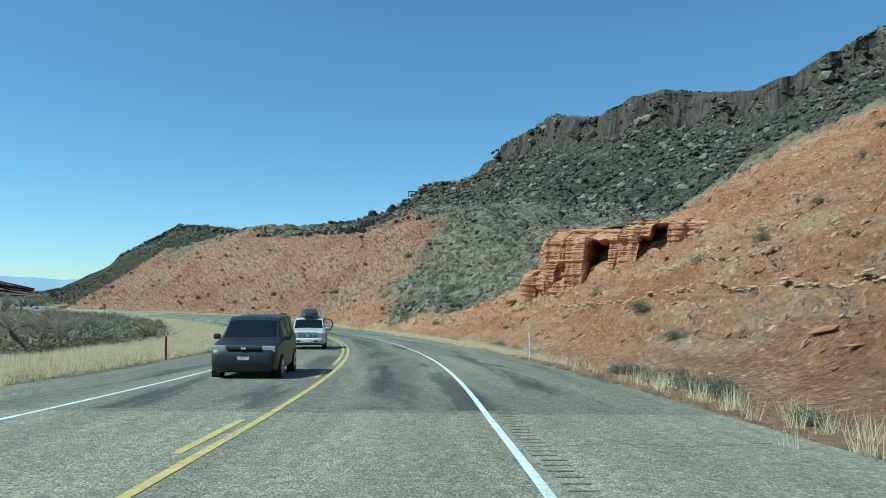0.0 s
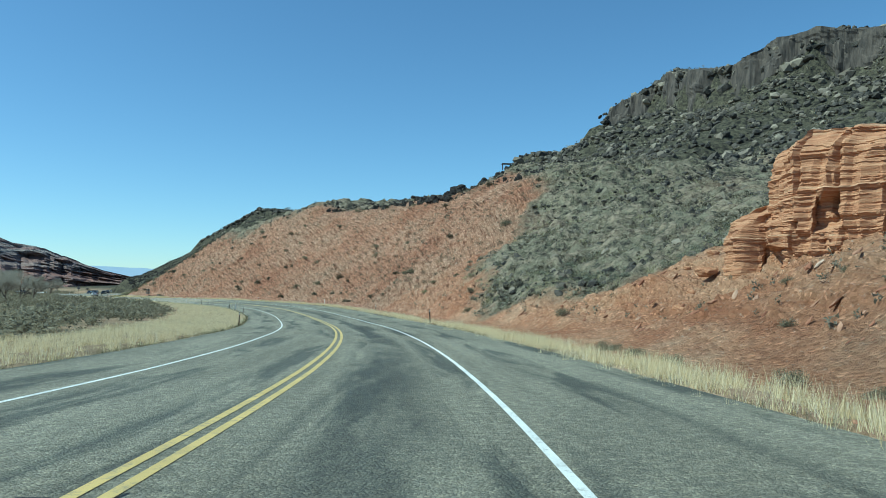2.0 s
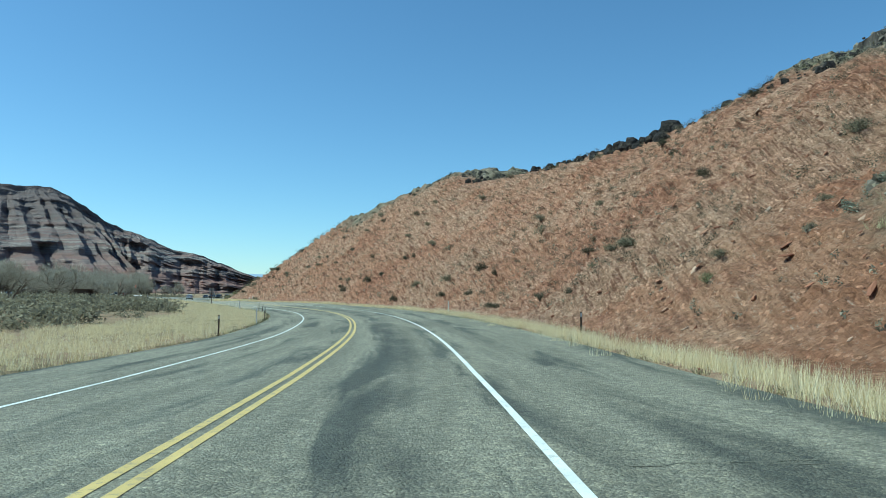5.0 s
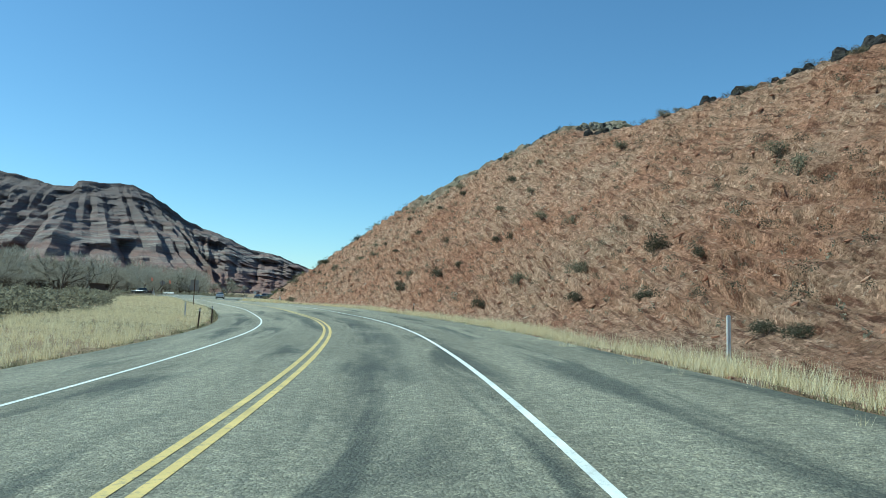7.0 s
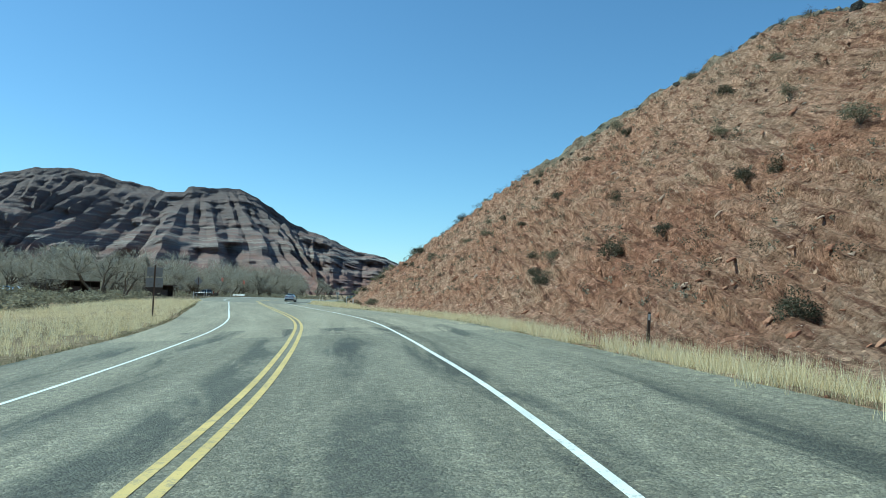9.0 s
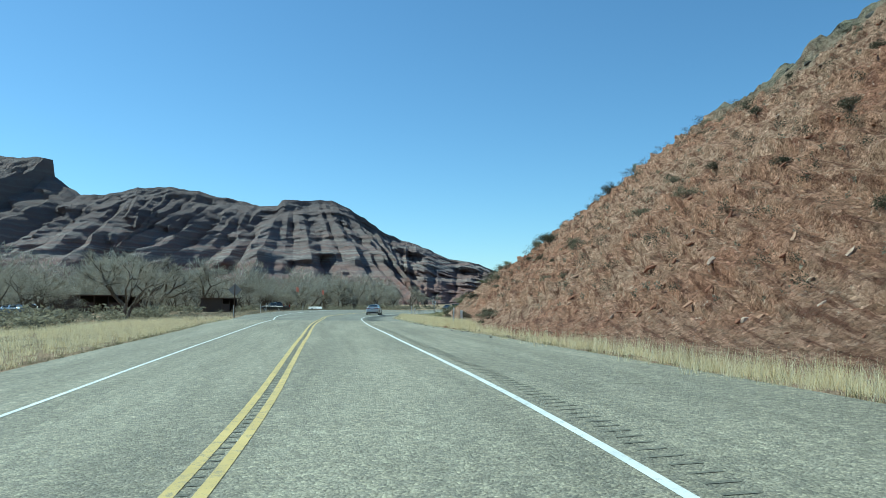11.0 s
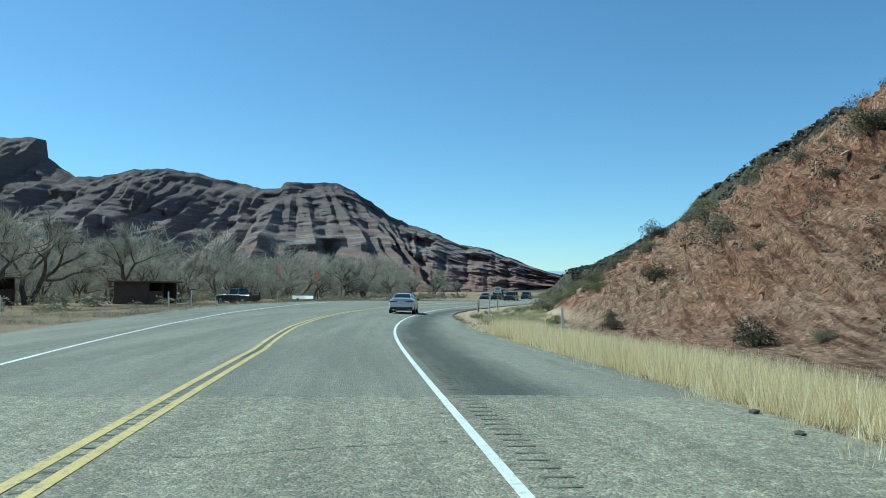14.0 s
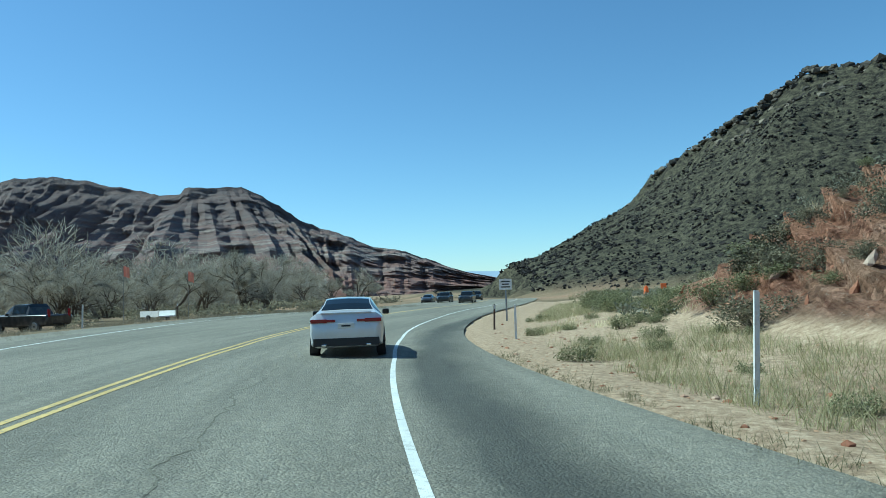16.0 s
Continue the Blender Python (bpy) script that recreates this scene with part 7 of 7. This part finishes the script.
def crack(a, b, seed, wide):
    """Corners of a thin wandering crack from (s, v) a to b."""
    g = np.random.default_rng(seed)
    k = max(int(math.hypot(b[0] - a[0], b[1] - a[1]) / 0.15), 4)
    t = np.linspace(0, 1, k)
    wob = np.cumsum(g.normal(0, 0.045, (k, 2)), 0)
    wob -= t[:, None] * wob[-1]
    s, v = a[0] + (b[0] - a[0]) * t + wob[:, 0], a[1] + (b[1] - a[1]) * t + wob[:, 1]
    ds, dv = np.gradient(s), np.gradient(v)
    m = np.hypot(ds, dv) + 1e-6
    w = wide * g.uniform(0.3, 1.2, k) / 2
    pts = []
    for sgn in (1, -1):
        ss, vv = s - sgn * dv / m * w, v + sgn * ds / m * w
        x, y = road_xy(ss, vv)
        pts.append(np.c_[x, y, road_z(ss, vv) + 0.004])
    i = np.arange(k - 1)
    f = np.vstack([np.c_[i, i + 1, i + k + 1], np.c_[i, i + k + 1, i + k]])
    return np.vstack(pts), f


lines = [((9.2, 4.3), (9.6, 7.4)), ((334, 1.55), (346, 1.3)), ((287, 5.2), (289, 5.0)), ((266, 5.1), (276, 4.7)), ((275, 4.7), (284, 5.0)), ((214, 4.2), (216, 7.0)), ((213.5, 4.4), (214.2, 5.6)), ((12.9, -6.2), (12.9, 7.4))]
g = np.random.default_rng(9)
for _ in range(46):
    s, v = g.uniform(2, 305), g.uniform(3.8, 6.2)
    lines.append(((s, v), (s + g.normal(0, 0.8), v + g.uniform(0.5, 2.0))))
for _ in range(22):
    s, v = g.uniform(4, 305), g.uniform(-6.0, 2.0)
    lines.append(((s, v), (s + g.normal(0, 0.8), v + g.uniform(0.8, 2.8))))
stuff("road_cracks", gather([crack(a, b, 500 + k, 0.028) for k, (a, b) in enumerate(lines)]), groove_mat, "dark thin cracks in the worn asphalt", "cracks")

# stones and crumbs of asphalt along the verge
s, v, p, dark = scatter(328, 392, 6.9, 13.0, 5200)
p = p[rng.random(len(s)) < np.exp(-np.maximum(v - np.interp(s, *EDGE_R), 0) / 1.8) * (v > np.interp(s, *EDGE_R))]
size = 0.015 + 0.07 * rng.random(len(p)) ** 3
stuff("gravel", merge(ROCKS, rng.integers(0, 5, len(p)), p, size, rng.uniform(0, 6.3, len(p)), None, rng.uniform([0.8, 0.8, 0.5], [1.5, 1.2, 0.9], (len(p), 3))), pale_rock, "loose tan gravel beside the pavement", "gravel")
s, v, p, dark = scatter(-10, 372, 6.6, 11.5, 3200)
size = 0.03 + 0.16 * rng.random(len(p)) ** 4
stuff("verge_stones", merge(ROCKS, rng.integers(0, 5, len(p)), p, size, rng.uniform(0, 6.3, len(p)), None, rng.uniform([0.8, 0.8, 0.5], [1.5, 1.2, 0.9], (len(p), 3))), red_rock, "small stones along the road's verge", "stones")
s, v, p, dark = scatter(264, 304, 6.8, 8.2, 60)
size = 0.05 + 0.14 * rng.random(len(p)) ** 2
p[:, 2] = np.maximum(p[:, 2], road_z(s, v)) + 0.02
stuff("asphalt_crumbs", merge(ROCKS, rng.integers(0, 5, len(p)), p, size, rng.uniform(0, 6.3, len(p)), None, rng.uniform([0.8, 0.8, 0.4], [1.5, 1.2, 0.7], (len(p), 3))), lava_rock, "dark broken asphalt crumbs on the shoulder", "rubble")
for s, v, size in ((334.9, 7.9, 0.2), (336.5, 8.6, 0.28), (279.5, 7.6, 0.2), (283, 7.7, 0.24), (288, 7.5, 0.2), (291, 7.4, 0.18), (332, 9.4, 0.25), (342, 9.4, 0.22)):
    x, y, z = ground_at(s, v)
    tv, tf = ROCKS_BIG[r.randrange(4)]
    ob = new("stone", raw_mesh("stone", tv * [size * 1.3, size, size * 0.7], tf, red_rock))
    ob.matrix_basis = pose(x, y, z + size * 0.18, 0, 0, r.uniform(0, 360))
    tagged(ob, "weathered tan stone on the gravel verge", "stone", "loose stones on the verge")

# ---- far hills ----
# aerial haze is painted into the hills' base colour as pale blue
hill_mat = material("haze_tinted_hills", (0.34, 0.42, 0.52), 1.0, spec=0.0)
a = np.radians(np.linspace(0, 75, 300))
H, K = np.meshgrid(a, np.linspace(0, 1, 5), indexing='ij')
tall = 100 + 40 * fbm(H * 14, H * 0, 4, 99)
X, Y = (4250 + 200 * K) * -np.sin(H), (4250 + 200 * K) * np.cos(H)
tagged(grid_mesh("backdrop_hills", X, Y, K * tall - 8, hill_mat), "far hills on the horizon with pale blue haze painted into their colour", "hills", kind="structure")
